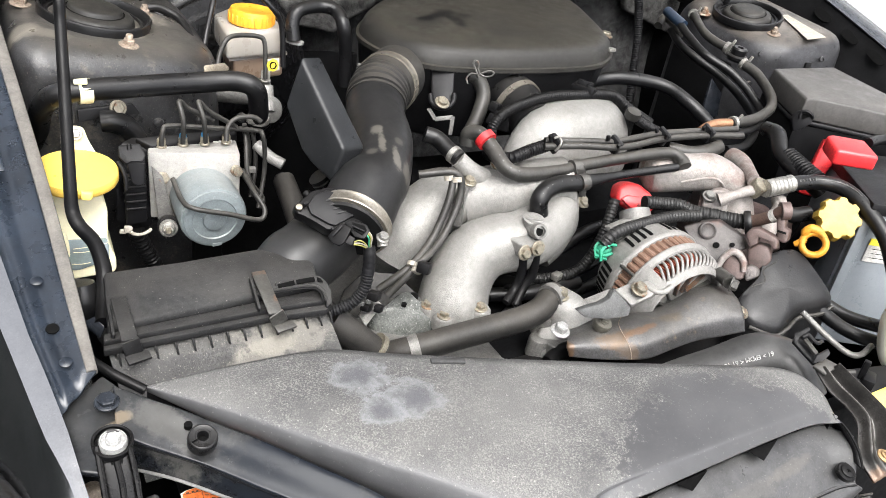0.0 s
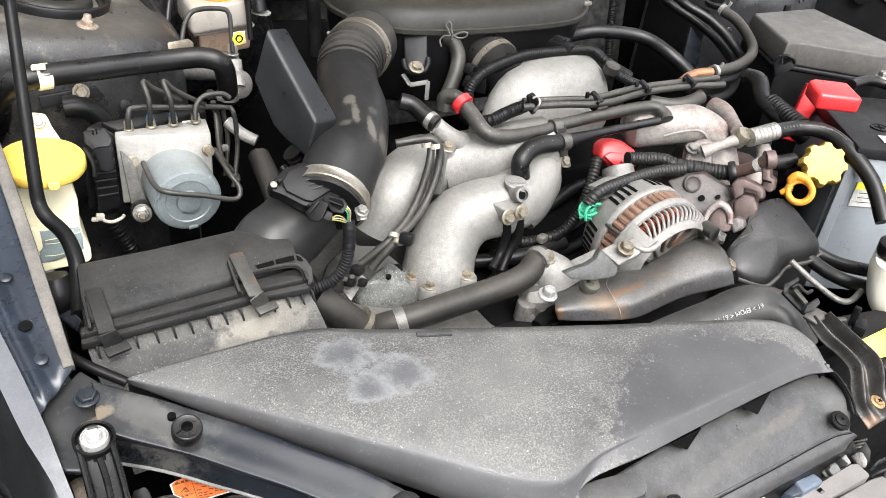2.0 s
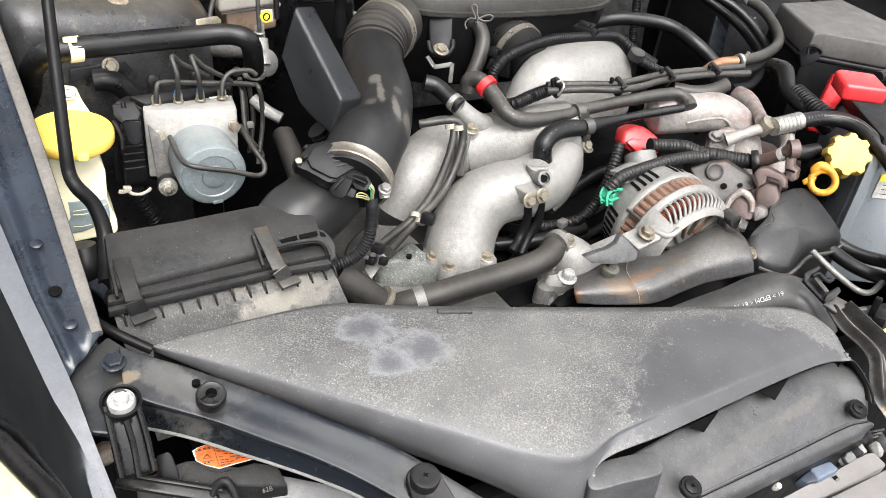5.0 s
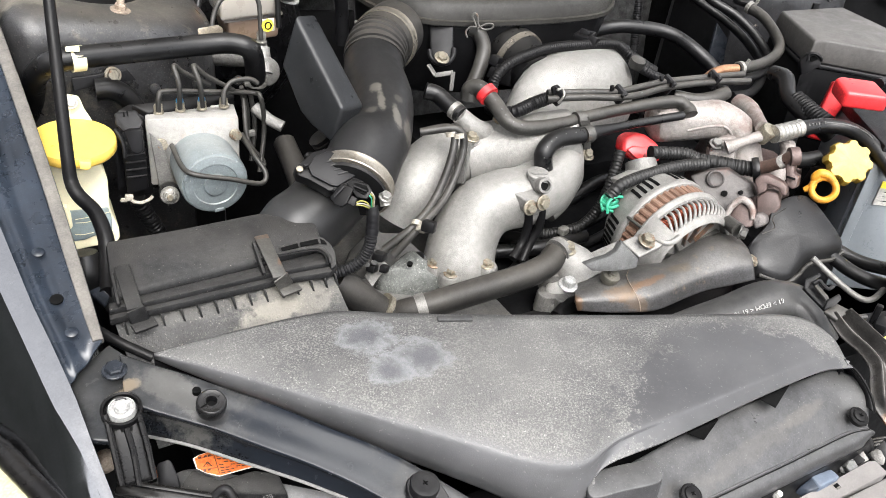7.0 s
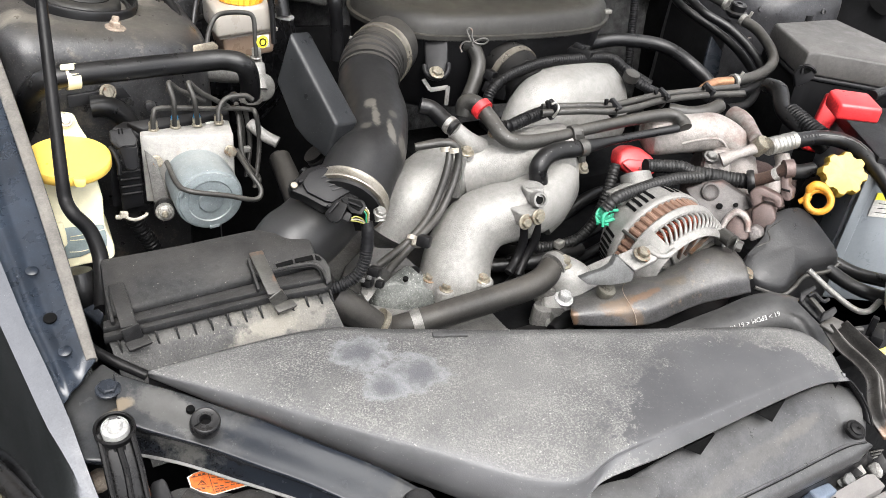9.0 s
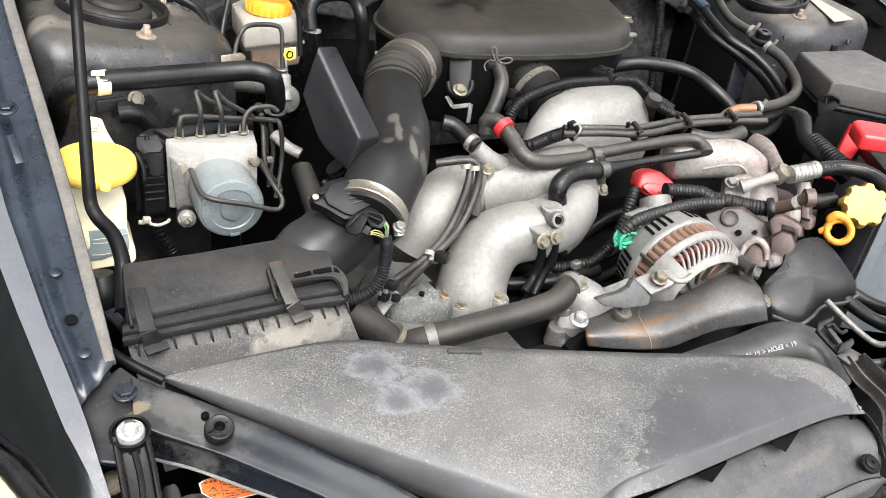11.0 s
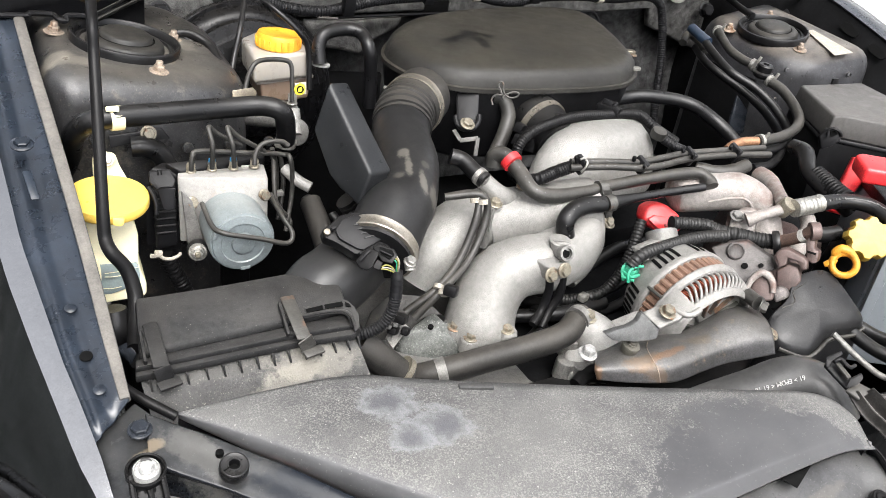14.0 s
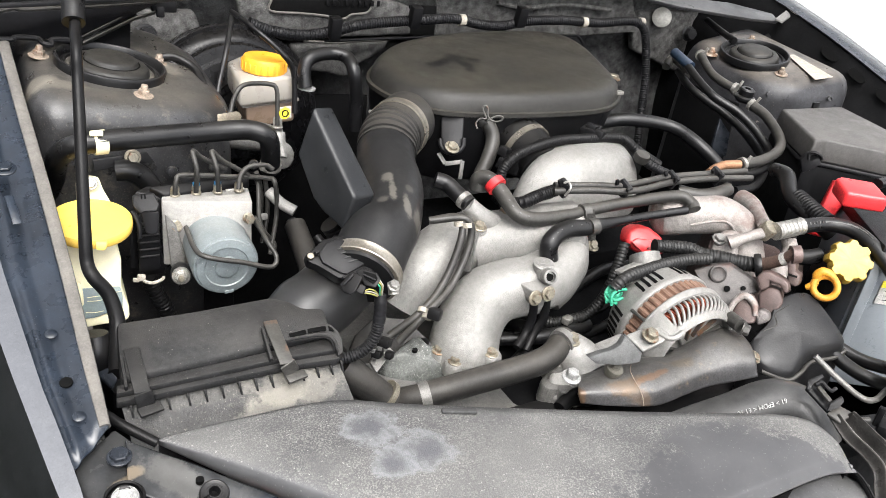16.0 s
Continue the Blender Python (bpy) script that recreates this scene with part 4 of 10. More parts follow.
part("far_cowl_lip", slab([(0.368, 0.119, 1.005), (0.545, 0.098, 0.998), (0.642, 0.073, 0.985), (0.625, 0.043, 0.978), (0.563, 0.053, 0.980), (0.419, 0.089, 0.990), (0.360, 0.108, 0.998)], (0, 0.004, -0.006), 0.002), M_COVER, body, "grey cowl seal end")
part("far_cowl_tab", slab([(0.608, 0.039, 0.985), (0.769, 0.130, 0.990), (0.787, 0.124, 0.985), (0.637, 0.043, 0.978)], (0, 0, -0.004), 0.001), M_ALU_DULL, body)
part("tower_label", slab([(0.578, -0.033, 0.938), (0.589, -0.037, 0.940), (0.578, -0.131, 0.930), (0.540, -0.126, 0.925)], (0, 0, 0.0012), 0.0003, 1), M_DATA, body, "plain cream data label")
for q in ((0.476, -0.097, 0.893), (0.500, -0.111, 0.893), (0.529, -0.117, 0.895), (0.570, -0.145, 0.898)):
    part("dimple", lathe(q, (-0.3, -1, 0.2), [(0.0048, -0.003), (0.0045, 0.0006), (0.0028, 0.001), (0.0024, -0.001)], 16), M_TOWER, body)
part("wiper_link", tube([(0.527, 0.122, 0.960), (0.526, 0.081, 0.950), (0.516, 0.037, 0.945)], 0.006, 5, 10), M_PLASTIC_DEEP, body)
part("tower_tie", slab([(0.531, 0.044, 0.945), (0.607, 0.058, 0.945), (0.643, 0.070, 0.950), (0.638, 0.057, 0.945), (0.543, 0.032, 0.940)], (0, 0, -0.004), 0.001), M_PLASTIC_DEEP, body)

# open bonnet on its rod
bonnet = thing("bonnet", (0, 0.42, 1.05), "open dark navy bonnet held up by a rod", "car bonnet")


def bonnet_skin(u, v):
    x = (-0.68 + 1.36 * u) * (1 - 0.12 * v * v)
    return Vector((x, 0.43 - 0.62 * v + 0.03 * math.sin(math.pi * v), 1.06 + 0.80 * v - 0.03 * (abs(u - 0.5) * 2) ** 2))


thicken(part("panel", sheet(bonnet_skin, 24, 16), M_PAINT, bonnet), 0.012)
# unseen liner, added so glossy parts below do not mirror a bright bonnet
thicken(part("liner", sheet(lambda u, v: bonnet_skin(0.04 + 0.92 * u, 0.03 + 0.94 * v) + Vector((0, -0.020, -0.016)), 24, 16), M_DARK, bonnet, "unseen black liner added to darken reflections"), 0.006)

# front panel and lower front of the car
BEAM_BACK = [(-0.6037, -0.4743, 0.8071), (-0.5816, -0.4897, 0.8005), (-0.5658, -0.5021, 0.7975), (-0.5502, -0.5151, 0.7935), (-0.5346, -0.5281, 0.7895), (-0.5189, -0.5414, 0.7863), (-0.4917, -0.5685, 0.7798), (-0.4497, -0.6094, 0.7685), (-0.4059, -0.6685, 0.7535)]
BEAM_EDGE = [(-0.6088, -0.5075, 0.7964), (-0.5903, -0.5188, 0.7893), (-0.5748, -0.5299, 0.7855), (-0.5593, -0.5414, 0.7820), (-0.5442, -0.5543, 0.7783), (-0.5293, -0.5679, 0.7749), (-0.5024, -0.5922, 0.7687), (-0.4737, -0.6218, 0.7593), (-0.4321, -0.6753, 0.7442)]
BEAM_LIP = [(-0.6086, -0.5032, 0.7606), (-0.5920, -0.5119, 0.7570), (-0.5756, -0.5227, 0.7543), (-0.5596, -0.5351, 0.7511), (-0.5439, -0.5488, 0.7482), (-0.5283, -0.5626, 0.7460), (-0.4999, -0.5866, 0.7393), (-0.4695, -0.6161, 0.7302), (-0.4322, -0.6662, 0.7144)]
beam_rows = [[Vector(q) + Vector((0.001, 0.002, -0.006)) for q in BEAM_BACK], BEAM_BACK, [Vector(p).lerp(Vector(q), 0.5) for p, q in zip(BEAM_BACK, BEAM_EDGE)], [Vector(p).lerp(Vector(q), 0.93) for p, q in zip(BEAM_BACK, BEAM_EDGE)],
             [Vector(q) + Vector((-0.0012, -0.0016, -0.0030)) for q in BEAM_EDGE], [Vector(p).lerp(Vector(q), 0.5) + Vector((0.003, 0.004, 0)) for p, q in zip(BEAM_EDGE, BEAM_LIP)], [Vector(q) + Vector((-0.001, -0.001, 0.001)) for q in BEAM_LIP], [Vector(q) + Vector((0.003, 0.004, -0.001)) for q in BEAM_LIP]]
part("beam_end", slab([(-0.640, -0.472, 0.794), (-0.608, -0.453, 0.802), (-0.596, -0.470, 0.798), (-0.604, -0.500, 0.790), (-0.606, -0.536, 0.780), (-0.637, -0.527, 0.787)], (0, 0, -0.005), 0.002), M_BEAM, body, "navy painted end of the front beam")
thicken(part("front_beam", sheet(surface(beam_rows), 90, 42), M_BEAM, body, "dusty navy painted front beam, wiped clean along part of its top", 80), 0.002)
part("beam_lip", tube([Vector(q) + Vector((-0.0012, -0.0014, 0.0)) for q in BEAM_LIP], 0.0013, 6, 8), M_LIP, body, "worn lower edge of the beam")
part("beam_bolt", hexhead((-0.610, -0.485, 0.803), (0, -0.15, 1), 0.0066, 0.0055, 1.3), M_PAINT_DULL, body, "painted hexagon bolt with rust stain", 30)
part("beam_hole", lathe((-0.5627, -0.5172, 0.7941), (0, -0.15, 1), [(0.0029, -0.002), (0.0029, 0.0012), (0.0022, 0.0013)], 16), M_FLAT_BLACK, body)
stop_at, stop_up = Vector((-0.5580, -0.5363, 0.7946)), Vector((0.0, -0.30, 1)).normalized()
grommet = part("bump_stop", lathe(stop_at, stop_up, [(0.0100, -0.002), (0.0103, 0.001), (0.0102, 0.0055), (0.0096, 0.0068), (0.0088, 0.0072), (0.0084, 0.0069), (0.0052, 0.0069), (0.0048, 0.0074), (0.0040, 0.0074), (0.0037, 0.0064), (0.0036, 0.0010), (0.001, 0.0008)], 40), M_RUBBER, body, "black rubber bump stop")
part("stop_bore", lathe(stop_at, stop_up, [(0.0035, 0.0012), (0.0034, 0.0016), (0.001, 0.0016)], 24), M_FLAT_BLACK, grommet)
for a in (22, 202):
    side_way = Vector((math.cos(radians(a)), math.sin(radians(a)), 0))
    part("slit", box(stop_at + stop_up * 0.0072 + side_way * 0.0066, (0.0050, 0.0008, 0.0009), (17, 0, a), 0.0002, 1), M_FLAT_BLACK, grommet)
tab = part("beam_tab", lathe((-0.445, -0.642, 0.771), (0, -0.15, 1), [(0.0098, -0.006), (0.0103, -0.001), (0.0105, 0.0012), (0.0100, 0.0024), (0.0085, 0.0030), (0.0060, 0.0028), (0.001, 0.0028)], 36), M_PLASTIC, body, "black push pin on a round tab")
part("tab_skirt", slab(ring_of([(-0.455, -0.636, 0.767), (-0.446, -0.630, 0.771), (-0.435, -0.634, 0.771), (-0.432, -0.644, 0.767), (-0.427, -0.664, 0.752), (-0.434, -0.665, 0.748), (-0.452, -0.656, 0.748)], 5), (0, 0.002, -0.004), 0.001, 1), M_PLASTIC, body, "black tab under the push pin")
for a in (10, 100):
    part("pin_cross", box(Vector((-0.445, -0.642, 0.771)) + Vector((0, -0.0004, 0.003)), (0.0042, 0.0009, 0.0008), (0, 0, a), 0.0002, 1), M_FLAT_BLACK, body)
part("under_rod", tube([(-0.615, -0.411, 0.790), (-0.600, -0.431, 0.785), (-0.578, -0.449, 0.775)], 0.004, 6, 10), M_PLASTIC_DEEP, body, "black release cable")

# headlamp with its yellowed lens, housing and strap
lamp = thing("headlamp", (-0.520, -0.457, 0.600), "headlamp unit with yellowed lens and dusty black housing", "headlamp")


def lens(u, v):
    y = -0.36 - 0.25 * u
    p = Vector((-lamp_edge(y), y, rim_z(y) - 0.012 - 1.2 * max(0.0, lamp_edge(y) - shoulder(y))))
    return p + Vector((-0.10, -0.05, 0)) * v + Vector((0, 0, -0.09 * v * v - 0.02 * v))


thicken(part("lens", sheet(lens, 24, 12), mat("yellowed_lens", (0.40, 0.375, 0.22), 0.12, vary=0.08, size=8, bump=0.0, coat=0.8), lamp, "yellowed clear lens"), 0.003)
part("gasket", tube([lens(k / 16, 0) + Vector((-0.004, -0.003, -0.001)) for k in range(17)], 0.0075, 6, 14), M_ENAMEL, lamp, "black rubber gasket")
part("housing", slab([(-0.618, -0.492, 0.690), (-0.570, -0.499, 0.705), (-0.529, -0.523, 0.700), (-0.455, -0.572, 0.690), (-0.412, -0.608, 0.680), (-0.425, -0.635, 0.650), (-0.627, -0.511, 0.650)], (0, 0, -0.06), 0.008), M_COVER, lamp, "dusty black lamp housing")
part("label_seat", slab([(-0.5831, -0.5215, 0.7025), (-0.5781, -0.5168, 0.7072), (-0.5692, -0.5123, 0.7125), (-0.5638, -0.5174, 0.7091), (-0.5527, -0.5247, 0.7051), (-0.5267, -0.5289, 0.7077), (-0.5109, -0.5371, 0.7053), (-0.5078, -0.5518, 0.6946)], (0.001, 0.001, -0.02), 0.002), M_AIRBOX, lamp, "dusty black lamp bracket")
part("warning_label", slab([(-0.5696, -0.5163, 0.7271), (-0.5654, -0.5150, 0.7275), (-0.5548, -0.5146, 0.7277), (-0.5358, -0.5220, 0.7255), (-0.5253, -0.5337, 0.7220), (-0.5292, -0.5373, 0.7207), (-0.5410, -0.5362, 0.7206), (-0.5554, -0.5354, 0.7207), (-0.5637, -0.5299, 0.7225), (-0.5693, -0.5243, 0.7244)], (0.0002, 0.0004, -0.0006), 0), M_LABEL, lamp, "white edge of the warning label")
part("label_field", slab([(-0.5682, -0.5172, 0.7273), (-0.5643, -0.5155, 0.7278), (-0.5541, -0.5154, 0.7279), (-0.5362, -0.5231, 0.7256), (-0.5257, -0.5339, 0.7224), (-0.5294, -0.5367, 0.7214), (-0.5408, -0.5357, 0.7213), (-0.5550, -0.5350, 0.7213), (-0.5632, -0.5298, 0.7230), (-0.5685, -0.5245, 0.7248)], (0.0001, 0.0002, -0.0003), 0), M_LABEL_ORANGE, lamp, "orange high voltage warning print")
for outline, paint, lift in (([(-0.5602, -0.5221, 0.7260), (-0.5579, -0.5266, 0.7245), (-0.5645, -0.5250, 0.7251)], M_PRINT, 0.0002), ([(-0.5606, -0.5235, 0.7255), (-0.5591, -0.5259, 0.7248), (-0.5632, -0.5248, 0.7251)], M_LABEL_ORANGE, 0.0005)):
    part("triangle", slab([Vector(q) + Vector((-0.3, -0.6, 0.8)) * lift for q in outline], (0.0, 0.0001, -0.0002), 0), paint, lamp)
for k, (a, b) in enumerate((((-0.5530, -0.5184, 0.7275), (-0.5397, -0.5232, 0.7261)), ((-0.5533, -0.5206, 0.7268), (-0.5340, -0.5268, 0.7251)), ((-0.5533, -0.5228, 0.7260), (-0.5302, -0.5307, 0.7240)), ((-0.5532, -0.5251, 0.7252), (-0.5293, -0.5329, 0.7233)), ((-0.5532, -0.5276, 0.7244), (-0.5291, -0.5348, 0.7227)), ((-0.5532, -0.5301, 0.7236), (-0.5343, -0.5345, 0.7225)), ((-0.5535, -0.5322, 0.7229), (-0.5395, -0.5347, 0.7223)), ((-0.5537, -0.5340, 0.7223), (-0.5457, -0.5353, 0.7220)))):
    count = max(2, round((Vector(b) - Vector(a)).length / 0.0040))
    for m in range(count):
        if (m * 7 + k * 3) % 5 != 4:
            part("print_line", beam(Vector(a).lerp(Vector(b), m / count), Vector(a).lerp(Vector(b), (m + 0.74) / count), 0.0007, 0.0003, (0, -0.5, 1), 0), M_PRINT, lamp)
for a, b, w in (((-0.5546, -0.5170, 0.7282), (-0.5548, -0.5346, 0.7223), 0.0004), ((-0.5677, -0.5185, 0.7277), (-0.5555, -0.5196, 0.7273), 0.0003), ((-0.5668, -0.5273, 0.7247), (-0.5550, -0.5291, 0.7241), 0.0003), ((-0.5659, -0.5180, 0.7278), (-0.5638, -0.5181, 0.7278), 0.0011), ((-0.5618, -0.5182, 0.7277), (-0.5597, -0.5183, 0.7277), 0.0012), ((-0.5589, -0.5186, 0.7276), (-0.5569, -0.5187, 0.7276), 0.0012), ((-0.5614, -0.5235, 0.7259), (-0.5607, -0.5256, 0.7252), 0.0004), ((-0.5648, -0.5287, 0.7243), (-0.5633, -0.5291, 0.7241), 0.0010), ((-0.5620, -0.5289, 0.7242), (-0.5600, -0.5292, 0.7241), 0.0010)):
    part("print_rule", beam(a, b, w, 0.0003, (0, -0.5, 1), 0), M_PRINT, lamp)
strap = part("strap", slab([(-0.624, -0.528, 0.809), (-0.621, -0.525, 0.813), (-0.616, -0.523, 0.815), (-0.611, -0.524, 0.815), (-0.606, -0.527, 0.813), (-0.604, -0.531, 0.809), (-0.604, -0.535, 0.803), (-0.603, -0.547, 0.788), (-0.603, -0.557, 0.774), (-0.603, -0.560, 0.768), (-0.612, -0.559, 0.768), (-0.622, -0.558, 0.768), (-0.624, -0.556, 0.771), (-0.624, -0.544, 0.787)], (0, 0.004, -0.006), 0.0022), M_ENAMEL, lamp, "ribbed black mounting strap")
for q in ([(-0.624, -0.531, 0.809), (-0.624, -0.546, 0.789), (-0.624, -0.559, 0.771)], [(-0.605, -0.536, 0.806), (-0.604, -0.548, 0.789), (-0.604, -0.562, 0.771)], [(-0.614, -0.540, 0.801), (-0.613, -0.550, 0.786), (-0.614, -0.562, 0.770)]):
    part("strap_rib", tube(q, 0.0021, 6, 8), M_ENAMEL, strap)
for q in ((-0.622, -0.536, 0.802), (-0.618, -0.538, 0.801), (-0.614, -0.539, 0.801)):
    part("strap_window", slab([Vector(q), Vector(q) + Vector((0.004, -0.0004, 0)), Vector(q) + Vector((0.0034, -0.003, -0.002)), Vector(q) + Vector((0.0006, -0.003, -0.002))], (0, -0.0003, 0.0004), 0), M_FLAT_BLACK, strap)
part("strap_bolt", lathe((-0.614, -0.531, 0.808), (0, -0.2, 1), [(0.0088, -0.002), (0.0088, 0.003), (0.0083, 0.0042), (0.0076, 0.0044), (0.0071, 0.0036), (0.001, 0.0036)], 36), M_PALE_BOLT, strap, "white coated bolt flange")
part("bolt_head", hexhead(Vector((-0.614, -0.531, 0.808)) + Vector((0, -0.0008, 0.0036)), (0, -0.2, 1), 0.0048, 0.0036, 1.05), M_PALE_BOLT, strap, "", 30)
part("strap_ring", lathe((-0.614, -0.528, 0.806), (0, -0.2, 1), [(0.0128, -0.003), (0.0132, 0.002), (0.0124, 0.003), (0.0112, 0.002), (0.0112, -0.002)], 30), M_PLASTIC_DEEP, strap)
part("lower_frame", beam((-0.624, -0.515, 0.722), (-0.554, -0.550, 0.705), 0.012, 0.007, (0, -0.5, 1), 0.002), M_ENAMEL, lamp, "black plastic lower frame")
part("frame_ridge", beam((-0.623, -0.515, 0.727), (-0.557, -0.548, 0.711), 0.003, 0.005, (0, -0.5, 1), 0.001), M_ENAMEL, lamp)
part("back_panel", slab([(-0.639, -0.475, 0.735), (-0.607, -0.490, 0.735), (-0.611, -0.511, 0.700), (-0.647, -0.507, 0.690)], (0, 0.002, -0.02), 0.002), M_DARK, lamp)
part("side_block", slab([(-0.596, -0.516, 0.735), (-0.585, -0.518, 0.738), (-0.582, -0.528, 0.722), (-0.584, -0.532, 0.715), (-0.596, -0.526, 0.715)], (0, 0.004, -0.02), 0.003), M_PLASTIC, lamp)
part("rust_screw", lathe((-0.627, -0.505, 0.740), (0.3, -0.4, 0.8), [(0.008, -0.004), (0.0085, 0.002), (0.005, 0.006), (0.001, 0.007)], 16), M_RUSTY, lamp, "rusty adjuster screw")
part("clip_arch", tube([(-0.567, -0.548, 0.702), (-0.560, -0.545, 0.716), (-0.553, -0.548, 0.718), (-0.549, -0.557, 0.705)], 0.0032, 6, 10), M_PLASTIC, lamp, "black wiring clip")
part("clip_plug", box((-0.556, -0.550, 0.706), (0.012, 0.010, 0.012), (20, 0, 10), 0.002), M_PLASTIC_DEEP, lamp)


# ---- left of the bay: washer bottle, pump unit, brake fluid, hoses ----
bottle = thing("washer_bottle", (-0.570, -0.089, 0.660), "cream washer fluid bottle with a yellow cap", "fluid bottle")
front = [(-0.6158, -0.1930, 0.8221), (-0.6098, -0.1945, 0.8183), (-0.5843, -0.1989, 0.8122), (-0.5633, -0.2008, 0.8160), (-0.5604, -0.2056, 0.8002), (-0.5630, -0.2132, 0.7742), (-0.5619, -0.2162, 0.7657), (-0.5581, -0.2210, 0.7538), (-0.5589, -0.2247, 0.7432), (-0.5625, -0.2256, 0.7404), (-0.6051, -0.2227, 0.7374), (-0.6122, -0.2195, 0.7415), (-0.6127, -0.2071, 0.7737), (-0.6148, -0.2002, 0.7958)]
part("body", wedge(front, [Vector(q) + Vector((0.004, 0.062, -0.004)) for q in front], 0.006, 4), M_BOTTLE, bottle, "translucent cream body")
part("fluid", wedge([(-0.6016, -0.2109, 0.7766), (-0.5650, -0.2159, 0.7760), (-0.5634, -0.2192, 0.7670), (-0.5649, -0.2231, 0.7549), (-0.5715, -0.2227, 0.7532), (-0.5910, -0.2220, 0.7477), (-0.6045, -0.2205, 0.7473), (-0.6020, -0.2170, 0.7580)], [(-0.6010, -0.2045, 0.7728), (-0.5641, -0.2095, 0.7722), (-0.5626, -0.2128, 0.7632), (-0.5641, -0.2168, 0.7510), (-0.5707, -0.2164, 0.7492), (-0.5904, -0.2157, 0.7437), (-0.6040, -0.2142, 0.7433), (-0.6015, -0.2107, 0.7541)], 0.0012), M_WASHER_FLUID, bottle, "blue-grey fluid showing through")
part("side_lug", slab([(-0.6125, -0.2110, 0.7811), (-0.5992, -0.2120, 0.7821), (-0.5984, -0.2153, 0.7721), (-0.5989, -0.2189, 0.7612), (-0.6045, -0.2196, 0.7574), (-0.6089, -0.2212, 0.7513), (-0.6127, -0.2215, 0.7495), (-0.6145, -0.2156, 0.7660)], (0.0, 0.008, 0), 0.003, 3), M_BOTTLE, bottle, "moulded side lug")
part("lug_hole", lathe((-0.6081, -0.2180, 0.7670), (0, -1, 0.35), [(0.0030, -0.002), (0.0030, 0.0012), (0.002, 0.0013)], 16), M_FELT, bottle)
part("base_rail", slab([(-0.6085, -0.2216, 0.7387), (-0.5930, -0.2230, 0.7386), (-0.5941, -0.2251, 0.7353), (-0.6070, -0.2237, 0.7357)], (0.0, 0.01, 0), 0.0012), M_SEAL, bottle)
for a, b in (((-0.5958, -0.2168, 0.7687), (-0.5636, -0.2186, 0.7720)), ((-0.5963, -0.2181, 0.7656), (-0.5786, -0.2197, 0.7660)), ((-0.5987, -0.2216, 0.7549), (-0.5822, -0.2233, 0.7549))):
    part("level_rib", tube([Vector(a), Vector(a).lerp(Vector(b), 0.5) + Vector((0, -0.0006, -0.0006)), Vector(b)], 0.0004, 5, 8), M_BOTTLE, bottle)
cap_at = Vector((-0.5844, -0.1961, 0.8374))
part("cap", lathe(cap_at, (0.03, -0.10, 1), [(0.024, -0.010), (0.0370, -0.0035), (0.0379, -0.002), (0.0379, 0.0045), (0.0370, 0.0062), (0.030, 0.0070), (0.001, 0.0075)], 48), M_YELLOW, bottle, "wide flat yellow plastic cap")
part("cap_tab", slab([(-0.5867, -0.2362, 0.8402), (-0.5758, -0.2383, 0.8386), (-0.5776, -0.2410, 0.8331), (-0.5803, -0.2413, 0.8319), (-0.5869, -0.2399, 0.8332)], (0.001, 0.010, -0.001), 0.0015), M_YELLOW, bottle)
part("bracket_tab", slab([(-0.590, -0.153, 0.866), (-0.581, -0.150, 0.870), (-0.569, -0.154, 0.868), (-0.566, -0.157, 0.855), (-0.560, -0.167, 0.842), (-0.555, -0.173, 0.830), (-0.586, -0.158, 0.826), (-0.591, -0.153, 0.845)], (0, 0.006, -0.004), 0.004, 3), M_BOTTLE, bottle, "cream filler neck and mounting tab")
part("bolt", hexhead((-0.578, -0.161, 0.864), (0, -1, 0.5), 0.0045, 0.005), M_STEEL, bottle)

pump = thing("brake_pump_unit", (-0.442, -0.116, 0.700), "anti-lock brake pump with an aluminium valve block and grey motor", "brake pump")
block = part("valve_block", slab([(-0.516, -0.182, 0.848), (-0.429, -0.205, 0.848), (-0.422, -0.166, 0.848), (-0.507, -0.146, 0.848)], (0, 0, -0.075), 0.0022), M_BLOCK, pump, "bare aluminium valve block")
part("motor", lathe((-0.464, -0.185, 0.799), (-0.05, -1, 0.0), [(0.0325, 0), (0.0335, 0.03), (0.0335, 0.054), (0.0322, 0.058), (0.0305, 0.0585), (0.030, 0.060), (0.0225, 0.0615), (0.0215, 0.0603), (0.012, 0.0605), (0.0112, 0.063), (0.008, 0.064), (0.001, 0.064)], 56), M_MOTOR, pump, "grey cylindrical pump motor")
for a in (35, 155, 275):
    q = Vector((-0.467, -0.244, 0.799)) + 0.0300 * Vector((math.cos(radians(a)), 0, math.sin(radians(a))))
    part("motor_crimp", box(q, (0.010, 0.004, 0.004), (0, 90 - a, 0), 0.001), M_MOTOR, pump)
part("block_label", slab([(-0.447, -0.166, 0.848), (-0.427, -0.166, 0.848), (-0.428, -0.173, 0.848), (-0.448, -0.174, 0.848)], (0, 0, 0.0012), 0.0003, 1), M_LABEL, pump, "small white label")
part("controller", slab([(-0.541, -0.163, 0.852), (-0.523, -0.153, 0.855), (-0.508, -0.155, 0.850), (-0.510, -0.172, 0.845)], (0.004, 0, -0.085), 0.004), M_PLASTIC_DEEP, pump, "black control box")
plug = part("connector", slab([(-0.540, -0.165, 0.845), (-0.516, -0.161, 0.845), (-0.516, -0.175, 0.828), (-0.540, -0.173, 0.826)], (0.004, 0.0, -0.07), 0.003), M_PLASTIC, pump, "black multi-pin connector")
